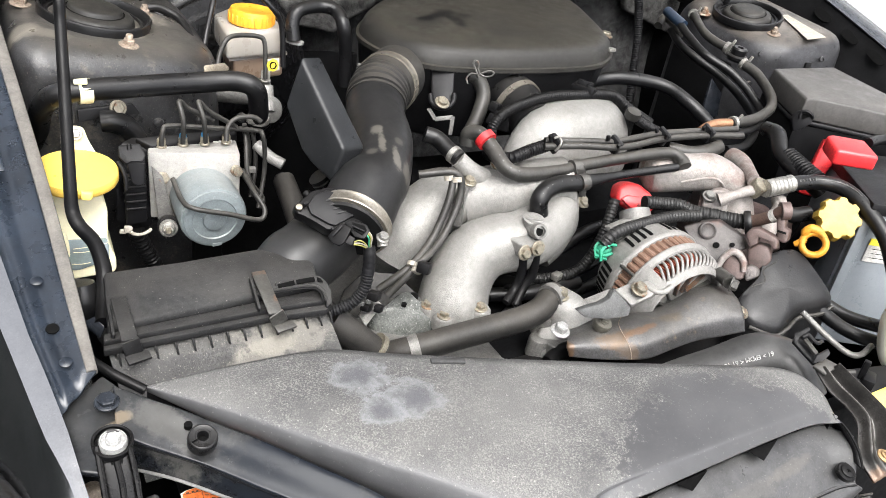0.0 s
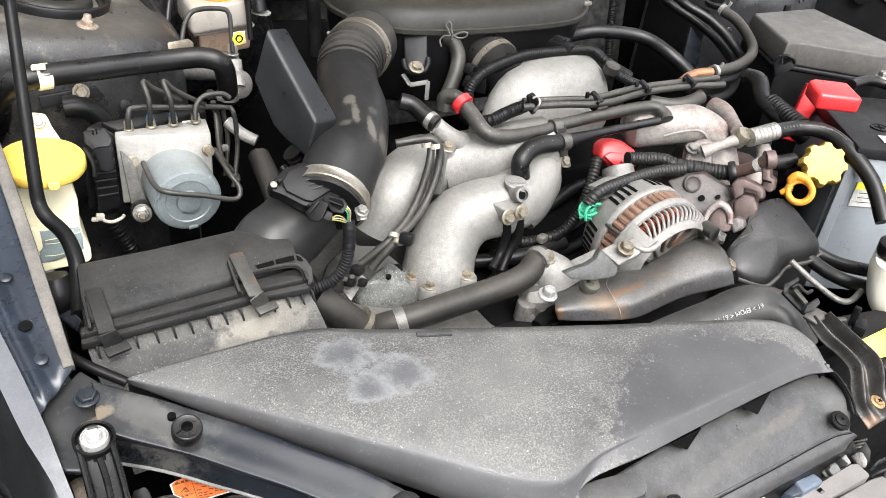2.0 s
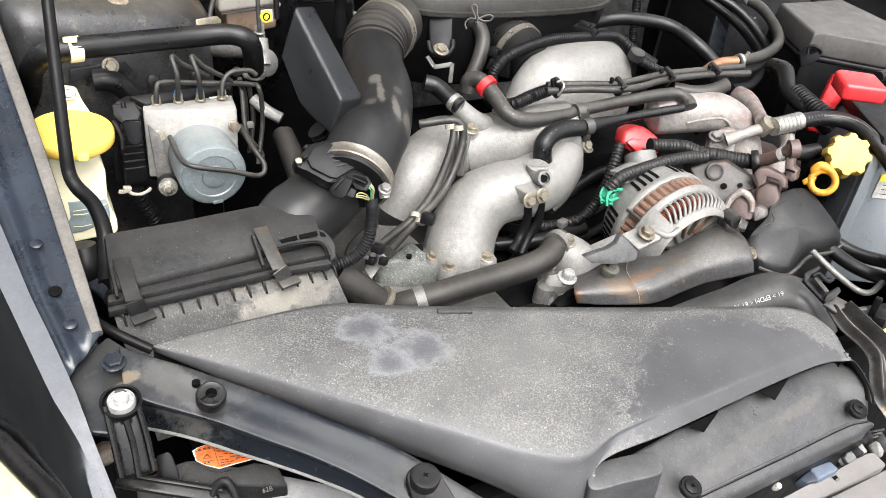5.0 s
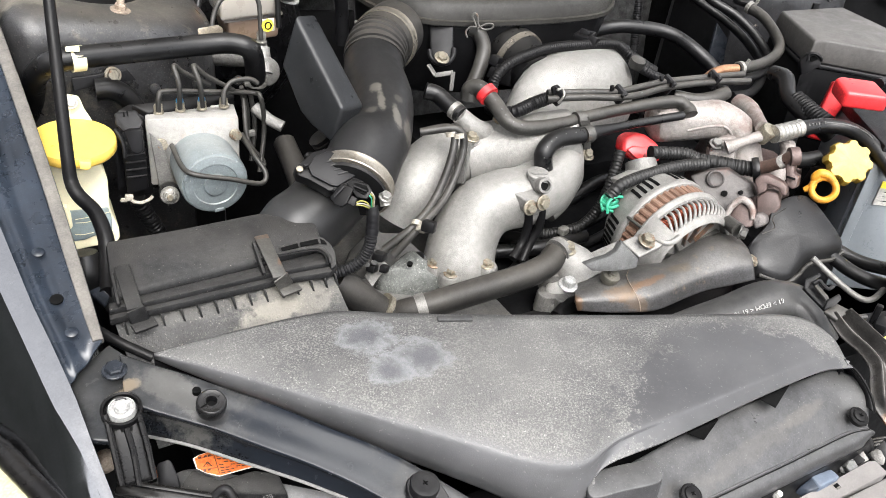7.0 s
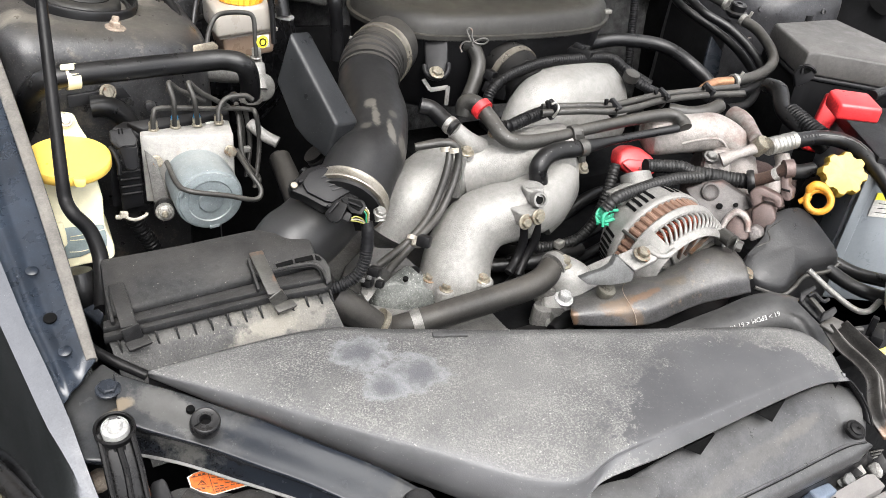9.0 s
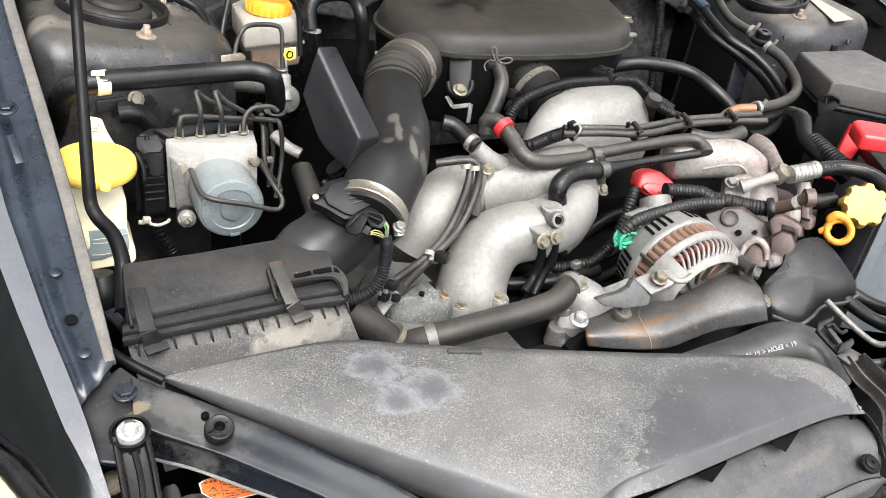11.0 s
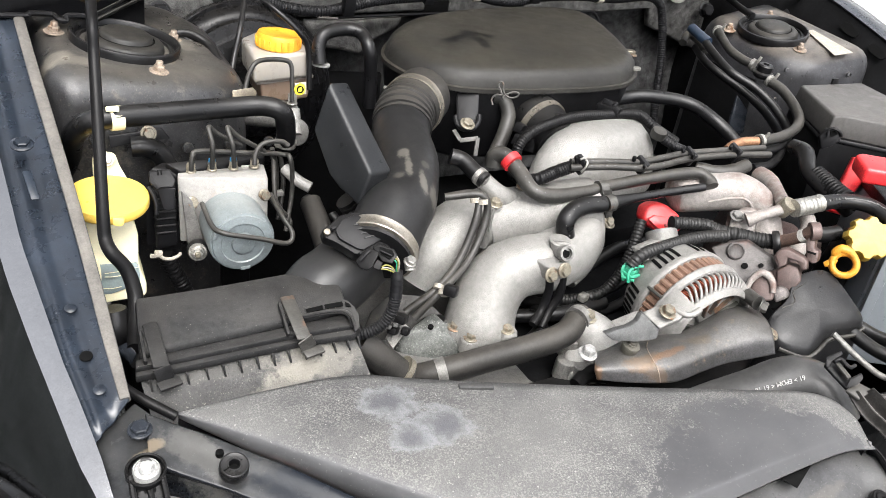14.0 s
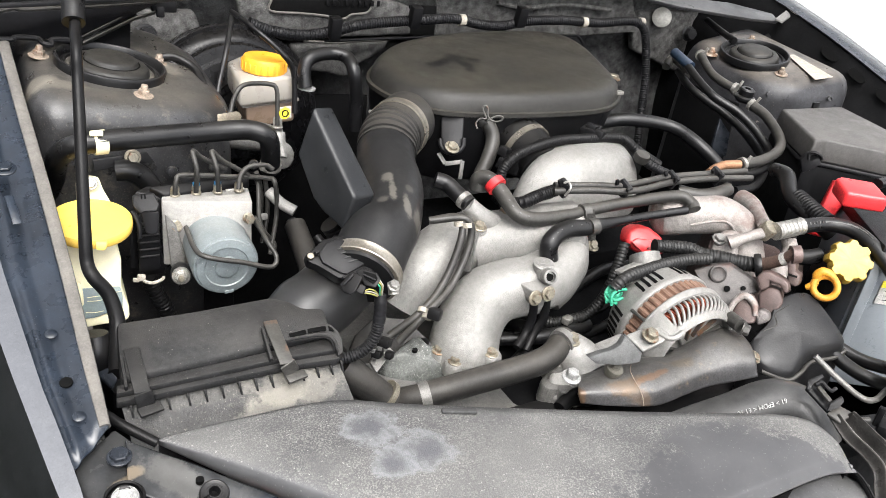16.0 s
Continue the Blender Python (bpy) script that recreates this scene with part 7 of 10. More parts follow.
part("casting_lug", pipe([(-0.168, -0.248, 0.800), (-0.189, -0.277, 0.822)], [0.011, 0.0085], 16), M_ALU, man)
part("plenum", pipe([(-0.181, -0.255, 0.788), (-0.157, -0.263, 0.794), (-0.128, -0.276, 0.802), (-0.096, -0.287, 0.809), (-0.063, -0.296, 0.814)], [0.034, 0.0345, 0.0345, 0.0345, 0.034], 32, 2.6, 0.95), M_ALU, man, "cast plenum body")
part("rear_runner", pipe([(-0.178, -0.247, 0.790), (-0.219, -0.257, 0.785), (-0.256, -0.270, 0.768), (-0.275, -0.271, 0.735)], [0.035, 0.035, 0.034, 0.032], 30, 2.1), M_ALU, man, "curved cast runner")
part("dome", puck(ring_of([(-0.101, -0.219, 0.822), (-0.052, -0.257, 0.822), (0.031, -0.257, 0.822), (0.093, -0.229, 0.822), (0.118, -0.172, 0.822), (0.080, -0.136, 0.822), (-0.008, -0.147, 0.822), (-0.068, -0.180, 0.822)]), [(1.02, -0.03), (1.0, -0.01), (0.97, 0.006), (0.91, 0.022), (0.82, 0.035), (0.70, 0.0455), (0.54, 0.0525), (0.32, 0.0565), (0.02, 0.058)]), M_ALU, man, "domed throttle chamber")
part("far_runner", pipe([(0.049, -0.307, 0.822), (0.0515, -0.3075, 0.8225), (0.061, -0.310, 0.824), (0.092, -0.326, 0.830), (0.123, -0.346, 0.834), (0.143, -0.363, 0.822), (0.143, -0.382, 0.797), (0.137, -0.393, 0.772)], [0.004, 0.017, 0.0240, 0.0245, 0.024, 0.0235, 0.0235, 0.0235], 30, 2.2), M_ALU_PINK, man, "rust-dusted cast runner")
part("runner_ridge", tube([(0.076, -0.345, 0.826), (0.093, -0.355, 0.833), (0.108, -0.365, 0.837), (0.116, -0.371, 0.834), (0.121, -0.376, 0.826)], 0.0016, 8, 8), M_ALU_PINK, man, "casting seam along the runner")
part("lower_runner", pipe([(-0.068, -0.284, 0.795), (-0.070, -0.297, 0.767), (-0.083, -0.305, 0.747), (-0.101, -0.311, 0.732)], [0.030, 0.030, 0.026, 0.022], 26), M_ALU, man)
boss = part("sensor_boss", wedge([(-0.179, -0.348, 0.792), (-0.154, -0.352, 0.797), (-0.148, -0.377, 0.794), (-0.170, -0.375, 0.790)], [(-0.175, -0.352, 0.771), (-0.150, -0.355, 0.776), (-0.144, -0.378, 0.780), (-0.166, -0.376, 0.775)], 0.0022), M_ALU, man, "square cast sensor boss")
bolts([(-0.171, -0.375, 0.785), (-0.157, -0.378, 0.790)], (0, -1, 0.25), M_BOLT, man, 0.0058, 0.006, label="brassy bolt head")
bolts([(-0.263, -0.344, 0.715), (-0.253, -0.363, 0.712), (-0.215, -0.374, 0.721)], (0, -0.1, 1), M_BOLT, man, 0.0055, 0.006)
part("stub", pipe([(-0.146, -0.349, 0.810), (-0.147, -0.351, 0.801), (-0.148, -0.352, 0.791), (-0.151, -0.351, 0.774)], [0.0105, 0.0108, 0.0112, 0.016], 24), M_ALU, man, "cast hose stub")
part("stub_lip", lathe((-0.147, -0.350, 0.810), (-0.05, -0.1, 1), [(0.0104, -0.003), (0.0122, -0.003), (0.0122, 0.0), (0.0104, 0.001)], 28), M_ALU, man)
part("bore_neck", pipe([(-0.147, -0.352, 0.799), (-0.151, -0.368, 0.804)], [0.0098, 0.0088], 22), M_ALU, man, "cast side port")
part("bore", lathe((-0.152, -0.371, 0.806), (-0.15, -0.85, 0.45), [(0.0088, -0.008), (0.0088, -0.001), (0.0082, 0.0006), (0.0058, 0.0008), (0.0054, -0.004), (0.001, -0.0042)], 24), M_ALU_DULL, man, "drilled port")
part("bore_depth", lathe((-0.152, -0.371, 0.806), (-0.15, -0.85, 0.45), [(0.0050, -0.0036), (0.0049, -0.0030), (0.001, -0.0030)], 18), M_FLAT_BLACK, man)
part("top_post", pipe([(-0.121, -0.238, 0.800), (-0.143, -0.262, 0.830)], [0.012, 0.009], 18), M_ALU, man)
bolts([(-0.143, -0.262, 0.832), (-0.191, -0.279, 0.825), (-0.038, -0.304, 0.790)], (0, -0.2, 1), M_BOLT, man, 0.0058, 0.006)
part("stub_pipe", pipe([(-0.198, -0.260, 0.845), (-0.183, -0.267, 0.832), (-0.165, -0.266, 0.820)], [0.010, 0.011, 0.013], 18), M_ALU, man)

hose = tagged(part("vent_hose", tube([(-0.221, -0.220, 0.860), (-0.209, -0.227, 0.857), (-0.202, -0.244, 0.850), (-0.196, -0.261, 0.845)], 0.0095, 8, 16), M_RUBBER), "short black hose on the manifold stub", "hose")
part("hose_clamp", lathe((-0.200, -0.254, 0.848), Vector((-0.196, -0.261, 0.845)) - Vector((-0.202, -0.244, 0.850)), [(0.0092, -0.003), (0.0105, -0.003), (0.0105, 0.003), (0.0092, 0.003)], 20), M_STEEL, hose)
hose = tagged(part("red_ring_hose", tube([(-0.171, -0.236, 0.850), (-0.170, -0.235, 0.862), (-0.163, -0.246, 0.866), (-0.157, -0.267, 0.856), (-0.154, -0.295, 0.845), (-0.132, -0.304, 0.840), (-0.087, -0.308, 0.842), (-0.046, -0.308, 0.846), (0.010, -0.314, 0.852), (0.063, -0.324, 0.857), (0.074, -0.337, 0.852), (0.073, -0.345, 0.847)], [0.0105] * 2 + [0.0092] * 2 + [0.0085] * 2 + [0.0072] * 4 + [0.0082, 0.009], 8, 16), M_RUBBER_GREY), "grey rubber hose with a red ring running to a metal pipe", "hose")
part("red_ring", lathe((-0.162, -0.256, 0.864), Vector((-0.157, -0.267, 0.856)) - Vector((-0.163, -0.246, 0.866)), [(0.0092, -0.0042), (0.0122, -0.0042), (0.0122, 0.0042), (0.0092, 0.0042)], 26), M_RED, hose, "bright red band")
for f in (0.30, 0.34, 0.39, 0.44, 0.5, 0.54, 0.6, 0.66):
    dashes([(-0.171, -0.236, 0.850), (-0.170, -0.235, 0.862), (-0.163, -0.246, 0.866), (-0.157, -0.267, 0.856), (-0.154, -0.295, 0.845), (-0.132, -0.304, 0.840), (-0.087, -0.308, 0.842), (-0.046, -0.308, 0.846)], 0.0088, (f,), hose, M_FAINT, 0.0018, 0.0014)
hose = tagged(part("outlet_hose", tube([(-0.125, -0.333, 0.800), (-0.132, -0.335, 0.822), (-0.120, -0.330, 0.832), (-0.099, -0.327, 0.835), (-0.076, -0.329, 0.835), (-0.027, -0.330, 0.838), (0.021, -0.335, 0.842), (0.063, -0.343, 0.847)], [0.0105, 0.0105, 0.0105, 0.0105, 0.0095, 0.0052, 0.0052, 0.0052], 8, 16), M_RUBBER), "black elbow hose joined to a thin grey pipe", "hose")
dashes([(-0.125, -0.333, 0.800), (-0.132, -0.335, 0.822), (-0.120, -0.330, 0.832), (-0.099, -0.327, 0.835), (-0.076, -0.329, 0.835)], 0.0106, (0.15, 0.25, 0.35, 0.45, 0.55, 0.7, 0.85), hose, M_FAINT, 0.0014, 0.0010)
part("bracket", slab([(-0.074, -0.316, 0.850), (-0.060, -0.316, 0.850), (-0.066, -0.334, 0.838), (-0.042, -0.313, 0.795), (-0.049, -0.311, 0.795), (-0.073, -0.330, 0.835)], (0, 0.002, 0), 0.0008), M_STRAP, hose, "dull steel pipe bracket")
part("bracket_bolt", hexhead((-0.051, -0.317, 0.803), (0.1, -0.9, 0.5), 0.0058, 0.005, 1.3), M_BOLT, hose, "", 30)
for q, r in (((-0.068, -0.310, 0.845), 0.0094), ((-0.070, -0.331, 0.836), 0.0098)):
    part("pipe_strap", lathe(q, Vector((-0.015, -0.312, 0.849)) - Vector((-0.087, -0.308, 0.842)), [(r - 0.001, -0.005), (r, -0.005), (r, 0.005), (r - 0.001, 0.005)], 20), M_STRAP, hose)
for q in ([(-0.101, -0.287, 0.864), (-0.054, -0.300, 0.866), (-0.016, -0.312, 0.866), (0.019, -0.313, 0.867), (0.064, -0.309, 0.869), (0.125, -0.316, 0.871), (0.183, -0.329, 0.872)], [(-0.097, -0.281, 0.868), (-0.049, -0.294, 0.869), (-0.013, -0.303, 0.869), (0.028, -0.302, 0.871), (0.064, -0.302, 0.873), (0.129, -0.310, 0.875), (0.186, -0.315, 0.875)]):
    line = tagged(part("fuel_hose", tube(q, 0.0041, 8, 12), M_RUBBER_GREY), "thin grey fuel hose clipped over the manifold", "hose", "fuel hoses over the manifold")
    dashes(q, 0.0044, (0.1, 0.16, 0.2, 0.3, 0.36, 0.48, 0.58, 0.82), line, M_FAINT, 0.003, 0.0008)
clips = tagged(part("hose_holder", box((-0.087, -0.286, 0.866), (0.007, 0.018, 0.019), (25, 0, 12), 0.002), M_PLASTIC), "black plastic hose holder clip", "clip", "hose holders")
for m in ((-0.011, -0.305, 0.866), (0.066, -0.304, 0.870), (0.133, -0.313, 0.873)):
    copy_thing(clips, Matrix.Translation(Vector(m) - Vector((-0.087, -0.286, 0.866))))
wire = tagged(part("hose_clip_wire", tube([(-0.094, -0.293, 0.876), (-0.088, -0.293, 0.877), (-0.088, -0.299, 0.874), (-0.090, -0.300, 0.869), (-0.092, -0.297, 0.862)], 0.0014, 6, 8), M_STEEL), "bright spring clip round the fuel hoses", "clip")
for base, top in (((-0.094, -0.289, 0.870), (-0.098, -0.289, 0.879)), ((-0.023, -0.305, 0.872), (-0.024, -0.305, 0.879)), ((-0.013, -0.314, 0.866), (-0.017, -0.318, 0.873)), ((0.055, -0.305, 0.876), (0.053, -0.303, 0.882)), ((0.064, -0.313, 0.871), (0.060, -0.315, 0.879)), ((0.126, -0.314, 0.878), (0.122, -0.315, 0.884)), ((0.133, -0.319, 0.874), (0.131, -0.321, 0.881))):
    part("clip_ear", beam(base, top, 0.0045, 0.0035, (0, -1, 0.4), 0.001), M_PLASTIC_DEEP, clips)
loom = tagged(part("injector_loom", tube([(-0.089, -0.280, 0.862), (-0.112, -0.277, 0.855), (-0.134, -0.276, 0.848), (-0.139, -0.257, 0.838), (-0.126, -0.216, 0.825)], 0.0078, 8, 14, 0.0007, 0.0032), M_PLASTIC_DEEP), "corrugated black loom end on the manifold", "cable")
loom = tagged(part("throttle_loom", tube([(-0.116, -0.204, 0.830), (-0.114, -0.201, 0.855), (-0.089, -0.196, 0.872), (-0.036, -0.192, 0.883), (0.017, -0.194, 0.884), (0.076, -0.194, 0.880), (0.094, -0.207, 0.868), (0.126, -0.224, 0.850)], 0.0068, 8, 14, 0.0006, 0.0031), M_PLASTIC_DEEP), "corrugated black loom arching over the throttle", "cable")
part("connector", box((0.034, -0.178, 0.887), (0.030, 0.022, 0.014), (0, 0, 30), 0.003), M_PLASTIC_DEEP, loom)
hose = tagged(part("coolant_hose", tube([(-0.336, -0.390, 0.700), (-0.312, -0.403, 0.712), (-0.251, -0.411, 0.722), (-0.201, -0.417, 0.730), (-0.172, -0.417, 0.736), (-0.152, -0.409, 0.742), (-0.138, -0.404, 0.745)], [0.0138] * 7, 8, 18), M_HOSE), "thick black coolant hose in front of the engine", "hose")
part("hose_clamp", lathe((-0.311, -0.403, 0.712), Vector((-0.251, -0.411, 0.722)) - Vector((-0.336, -0.390, 0.700)), [(0.0136, -0.005), (0.0148, -0.005), (0.0148, 0.005), (0.0136, 0.005)], 24), M_ALU_DULL, hose)
hose = tagged(part("lower_hose", tube([(-0.391, -0.372, 0.745), (-0.373, -0.382, 0.730), (-0.345, -0.393, 0.705)], [0.0160, 0.0160, 0.0150], 8, 18), M_HOSE), "black rubber hose beside the air cleaner", "hose")
part("hose_clamp", lathe((-0.348, -0.390, 0.712), Vector((-0.345, -0.393, 0.705)) - Vector((-0.373, -0.382, 0.730)), [(0.015, -0.003), (0.0168, -0.003), (0.0168, 0.003), (0.015, 0.003)], 24), M_BOLT, hose)
for k, (a, b, c, e) in enumerate((((-0.225, -0.287, 0.845), (-0.228, -0.301, 0.825), (-0.253, -0.318, 0.785), (-0.320, -0.333, 0.740)), ((-0.219, -0.292, 0.845), (-0.216, -0.302, 0.820), (-0.244, -0.321, 0.782), (-0.312, -0.339, 0.735)))):
    line = tagged(part("pipe_line", tube([(-0.256, -0.276, 0.840), Vector(a), Vector(b), Vector(c), Vector((-0.287, -0.335, 0.765)) + Vector((0.004 * k, -0.004 * k, 0)), Vector(e)], 0.0043, 8, 12), M_RUBBER_GREY), "thin grey hose over the rear runner", "hose", "twin hoses over the runner")
support = tagged(part("engine_bracket", puck(ring_of([(-0.329, -0.333, 0.695), (-0.314, -0.330, 0.705), (-0.281, -0.321, 0.716), (-0.271, -0.336, 0.712), (-0.252, -0.350, 0.698), (-0.251, -0.361, 0.688), (-0.287, -0.358, 0.678), (-0.318, -0.351, 0.672)]), [(1.0, -0.03), (1.0, 0.0), (0.96, 0.006), (0.85, 0.011), (0.5, 0.015), (0.02, 0.016)]), mat("speckled_cast_metal", (0.060, 0.063, 0.058), 0.5, metal=0.3, vary=0.6, size=60, bump=0.5, grain=300, speck=0.6, dust=0.1, dust_color=(0.24, 0.245, 0.225), tone=1.0)), "speckled grey cast bracket beside the runner", "bracket")
part("upper_web", slab([(-0.3468, -0.2959, 0.7040), (-0.3385, -0.2899, 0.7172), (-0.3089, -0.2876, 0.7412), (-0.3034, -0.2947, 0.7356), (-0.2852, -0.3043, 0.7367), (-0.2774, -0.3144, 0.7295), (-0.2606, -0.3379, 0.7134), (-0.2677, -0.3401, 0.7050), (-0.3220, -0.3291, 0.6793), (-0.3450, -0.3105, 0.6869)], (0, 0.004, -0.006), 0.002), M_SPECK_DARK, support, "dark upper web of the bracket")
part("web_slot", slab(ring_of([(-0.2938, -0.3224, 0.7155), (-0.2874, -0.3225, 0.7203), (-0.2717, -0.3291, 0.7243), (-0.2708, -0.3343, 0.7185), (-0.2793, -0.3330, 0.7134), (-0.2927, -0.3269, 0.7108)], 4), (0, 0.0003, -0.0004), 0), M_FLAT_BLACK, support)
part("hole", lathe((-0.294, -0.345, 0.724), (0, -0.2, 1), [(0.0030, -0.002), (0.0030, 0.001), (0.002, 0.001)], 14), M_FLAT_BLACK, support)

# ---- alternator, belt covers ----
alt = thing("alternator", (0.042, -0.387, 0.700), "silver alternator with a rusty laminated core and cooling slots", "alternator")
ac = Vector((-0.0124, -0.4650, 0.7439))
ax = Vector((-0.0210, -1.0, -0.1139)).normalized()
au = ax.cross(Vector((0, 0, 1))).normalized()
av = au.cross(ax)


def rim_at(along, r, degrees_round):
    """A point of the alternator's round body: along its axis, from its axis, round it."""
    return ac + ax * along + r * (math.cos(radians(degrees_round)) * au + math.sin(radians(degrees_round)) * av)


part("core", lathe(ac, ax, [(0.056, -0.0470), (0.0596, -0.0465), (0.0596, -0.0265), (0.056, -0.0260)], 72), M_LAMINATE, alt, "rusty brown laminated core")
for k in range(46):
    a = 360 * k / 46
    part("core_ridge", tube([rim_at(-0.0462, 0.0586, a), rim_at(-0.0270, 0.0586, a + 1.5)], 0.0034, 2, 8), M_LAMINATE, alt)
part("front_rim", lathe(ac, ax, [(0.0590, -0.0285), (0.0635, -0.0282), (0.0650, -0.0262), (0.0646, -0.0225), (0.0630, -0.0196), (0.0600, -0.0185), (0.0575, -0.0200), (0.0570, -0.0240)], 72), M_ALU, alt, "cast rim of the front housing")
part("front_hub", lathe(ac, ax, [(0.0520, -0.0030), (0.0548, 0.0005), (0.0545, 0.0035), (0.0525, 0.0068), (0.0495, 0.0088), (0.0478, 0.0078), (0.0472, 0.0030), (0.0480, -0.0050)], 64), M_ALU, alt, "cast inner ring")
part("solid_sector", sheet(surface([[rim_at(s, r, a) for a in (-14, -2, 10, 22, 34, 45)] for s, r in ((-0.0275, 0.0640), (-0.0215, 0.0648), (-0.0130, 0.0630), (-0.0060, 0.0605), (0.0020, 0.0560), (0.0075, 0.0505))]), 24, 20), M_ALU, alt, "closed part of the front housing")
for k in range(17):
    a = 44 + 6.2 * k
    part("front_fin", tube([rim_at(-0.0205, 0.0590, a + 7.5), rim_at(-0.0125, 0.0615, a + 7), rim_at(-0.0045, 0.0595, a + 4), rim_at(0.0005, 0.0538, a)], [0.0017, 0.0016, 0.0016, 0.0020], 5, 8), M_ALU, alt)
part("winding", lathe(ac, ax, [(0.0540, -0.0300), (0.0545, -0.0240), (0.0530, -0.0180), (0.0490, -0.0150), (0.0440, -0.0140)], 56), M_COPPER, alt, "copper winding behind the slots")
for k in range(26):
    a = 40 + 2.6 * k
    part("winding_turn", tube([rim_at(-0.0230, 0.0552, a), rim_at(-0.0170, 0.0545, a + 2.0), rim_at(-0.0130, 0.0500, a + 4.5)], 0.0007, 3, 6), M_COPPER_WIRE, alt)
for k in range(14):
    a = 360 * k / 14
    part("fan_blade", beam(rim_at(-0.0020, 0.018, a), rim_at(-0.0010, 0.0435, a + 16), 0.0022, 0.006, ax, 0.0005), M_STRAP, alt)
part("fan", lathe(ac, ax, [(0.0455, -0.0060), (0.0440, -0.0050), (0.02, -0.004), (0.005, -0.003)], 40), M_DARK, alt)
part("rear_housing", lathe(ac, ax, [(0.0590, -0.0440), (0.0632, -0.0444), (0.0645, -0.0465), (0.0640, -0.0520), (0.0622, -0.0560), (0.0612, -0.0640), (0.0580, -0.0740), (0.0510, -0.0820), (0.0400, -0.0870), (0.0300, -0.0890)], 64), M_ALU, alt, "cast rear housing")
for a in (-28, -21, -14, -7, 0, 7, 14, 48, 55.5, 63, 70.5, 95, 103):
    part("rear_slot", slab([rim_at(-0.0540, 0.0633, a - 1.6), rim_at(-0.0540, 0.0633, a + 1.6), rim_at(-0.0600, 0.0622, a + 2.2), rim_at(-0.0720, 0.0594, a + 2.2), rim_at(-0.0720, 0.0594, a - 1.4), rim_at(-0.0600, 0.0622, a - 1.4)], (rim_at(0, 1, a) - ac) * 0.0006, 0), M_FLAT_BLACK, alt)
part("clamp_stud", tube([rim_at(-0.0480, 0.0640, 26), rim_at(-0.0260, 0.0655, 28)], 0.0019, 3, 10), M_STRAP, alt, "steel through-stud")
part("upper_ear", slab([(-0.055, -0.377, 0.800), (-0.026, -0.376, 0.806), (0.007, -0.395, 0.800), (0.032, -0.411, 0.790), (0.006, -0.410, 0.790), (-0.048, -0.404, 0.785)], (0, 0.014, -0.006), 0.003), M_ALU, alt, "cast upper lug")
part("mount_ear", wedge([(-0.1234, -0.4678, 0.7875), (-0.1110, -0.4702, 0.7928), (-0.0904, -0.4784, 0.7990), (-0.0866, -0.4914, 0.7978), (-0.0970, -0.4946, 0.7921), (-0.1178, -0.4901, 0.7815)], [(-0.1185, -0.4638, 0.7825), (-0.1060, -0.4662, 0.7879), (-0.0854, -0.4751, 0.7932), (-0.0818, -0.4888, 0.7910), (-0.0923, -0.4920, 0.7852), (-0.1139, -0.4877, 0.7756)], 0.0018), M_ALU, alt, "cast arm with the adjuster bolt")
part("ear_side", slab([(-0.1245, -0.4690, 0.7878), (-0.1148, -0.4874, 0.7797), (-0.1183, -0.4919, 0.7704), (-0.1264, -0.4873, 0.7654), (-0.1316, -0.4756, 0.7716)], (0.003, 0.006, 0.0), 0.001), M_ARM, alt, "cast side of the arm")
part("arm_web", slab([(-0.1607, -0.4625, 0.7652), (-0.1502, -0.4662, 0.7704), (-0.1402, -0.4705, 0.7747), (-0.1316, -0.4725, 0.7807), (-0.1262, -0.4707, 0.7885), (-0.1159, -0.4871, 0.7791), (-0.1207, -0.4915, 0.7693), (-0.1369, -0.4826, 0.7637), (-0.1554, -0.4700, 0.7611)], (0.002, 0.008, -0.002), 0.001), M_ARM, alt, "dull cast web of the arm")
part("ear_tie", tube([(-0.0944, -0.4841, 0.7952), (-0.0904, -0.4933, 0.7944), (-0.0836, -0.4971, 0.7958), (-0.0738, -0.4957, 0.7987)], 0.0032, 6, 10), M_ALU, alt, "cast tie to the front housing")
part("mount_bolt", hexhead((-0.1068, -0.4844, 0.7943), (0.05, -0.35, 1), 0.0068, 0.0075, 1.35), M_BOLT, alt, "yellowed hexagon bolt on a rusty flange", 30)
part("pivot_boss", pipe([(0.024, -0.474, 0.784), (0.023, -0.483, 0.784), (0.019, -0.495, 0.786)], [0.0075, 0.0078, 0.0080], 22), M_STRAP, alt, "rust-dusted pivot boss")
part("pivot_bolt", hexhead((0.014, -0.500, 0.788), (0.5, -0.8, -0.05), 0.0062, 0.008, 1.35), M_STRAP, alt, "", 30)
part("terminal_cap", slab([(0.006, -0.317, 0.796), (0.012, -0.310, 0.809), (0.023, -0.311, 0.814), (0.038, -0.317, 0.814), (0.052, -0.330, 0.804), (0.052, -0.337, 0.795), (0.046, -0.341, 0.786), (0.032, -0.338, 0.782), (0.016, -0.329, 0.787)], (0.004, 0.020, -0.006), 0.0045, 4), M_RED, alt, "red rubber terminal cap")
part("cap_lip", slab([(0.007, -0.321, 0.800), (0.015, -0.321, 0.804), (0.030, -0.328, 0.803), (0.045, -0.339, 0.796), (0.042, -0.342, 0.790), (0.029, -0.339, 0.787), (0.015, -0.330, 0.792)], (0.0, -0.0025, 0.001), 0.001, 2), M_RED, alt, "folded edge of the cap")
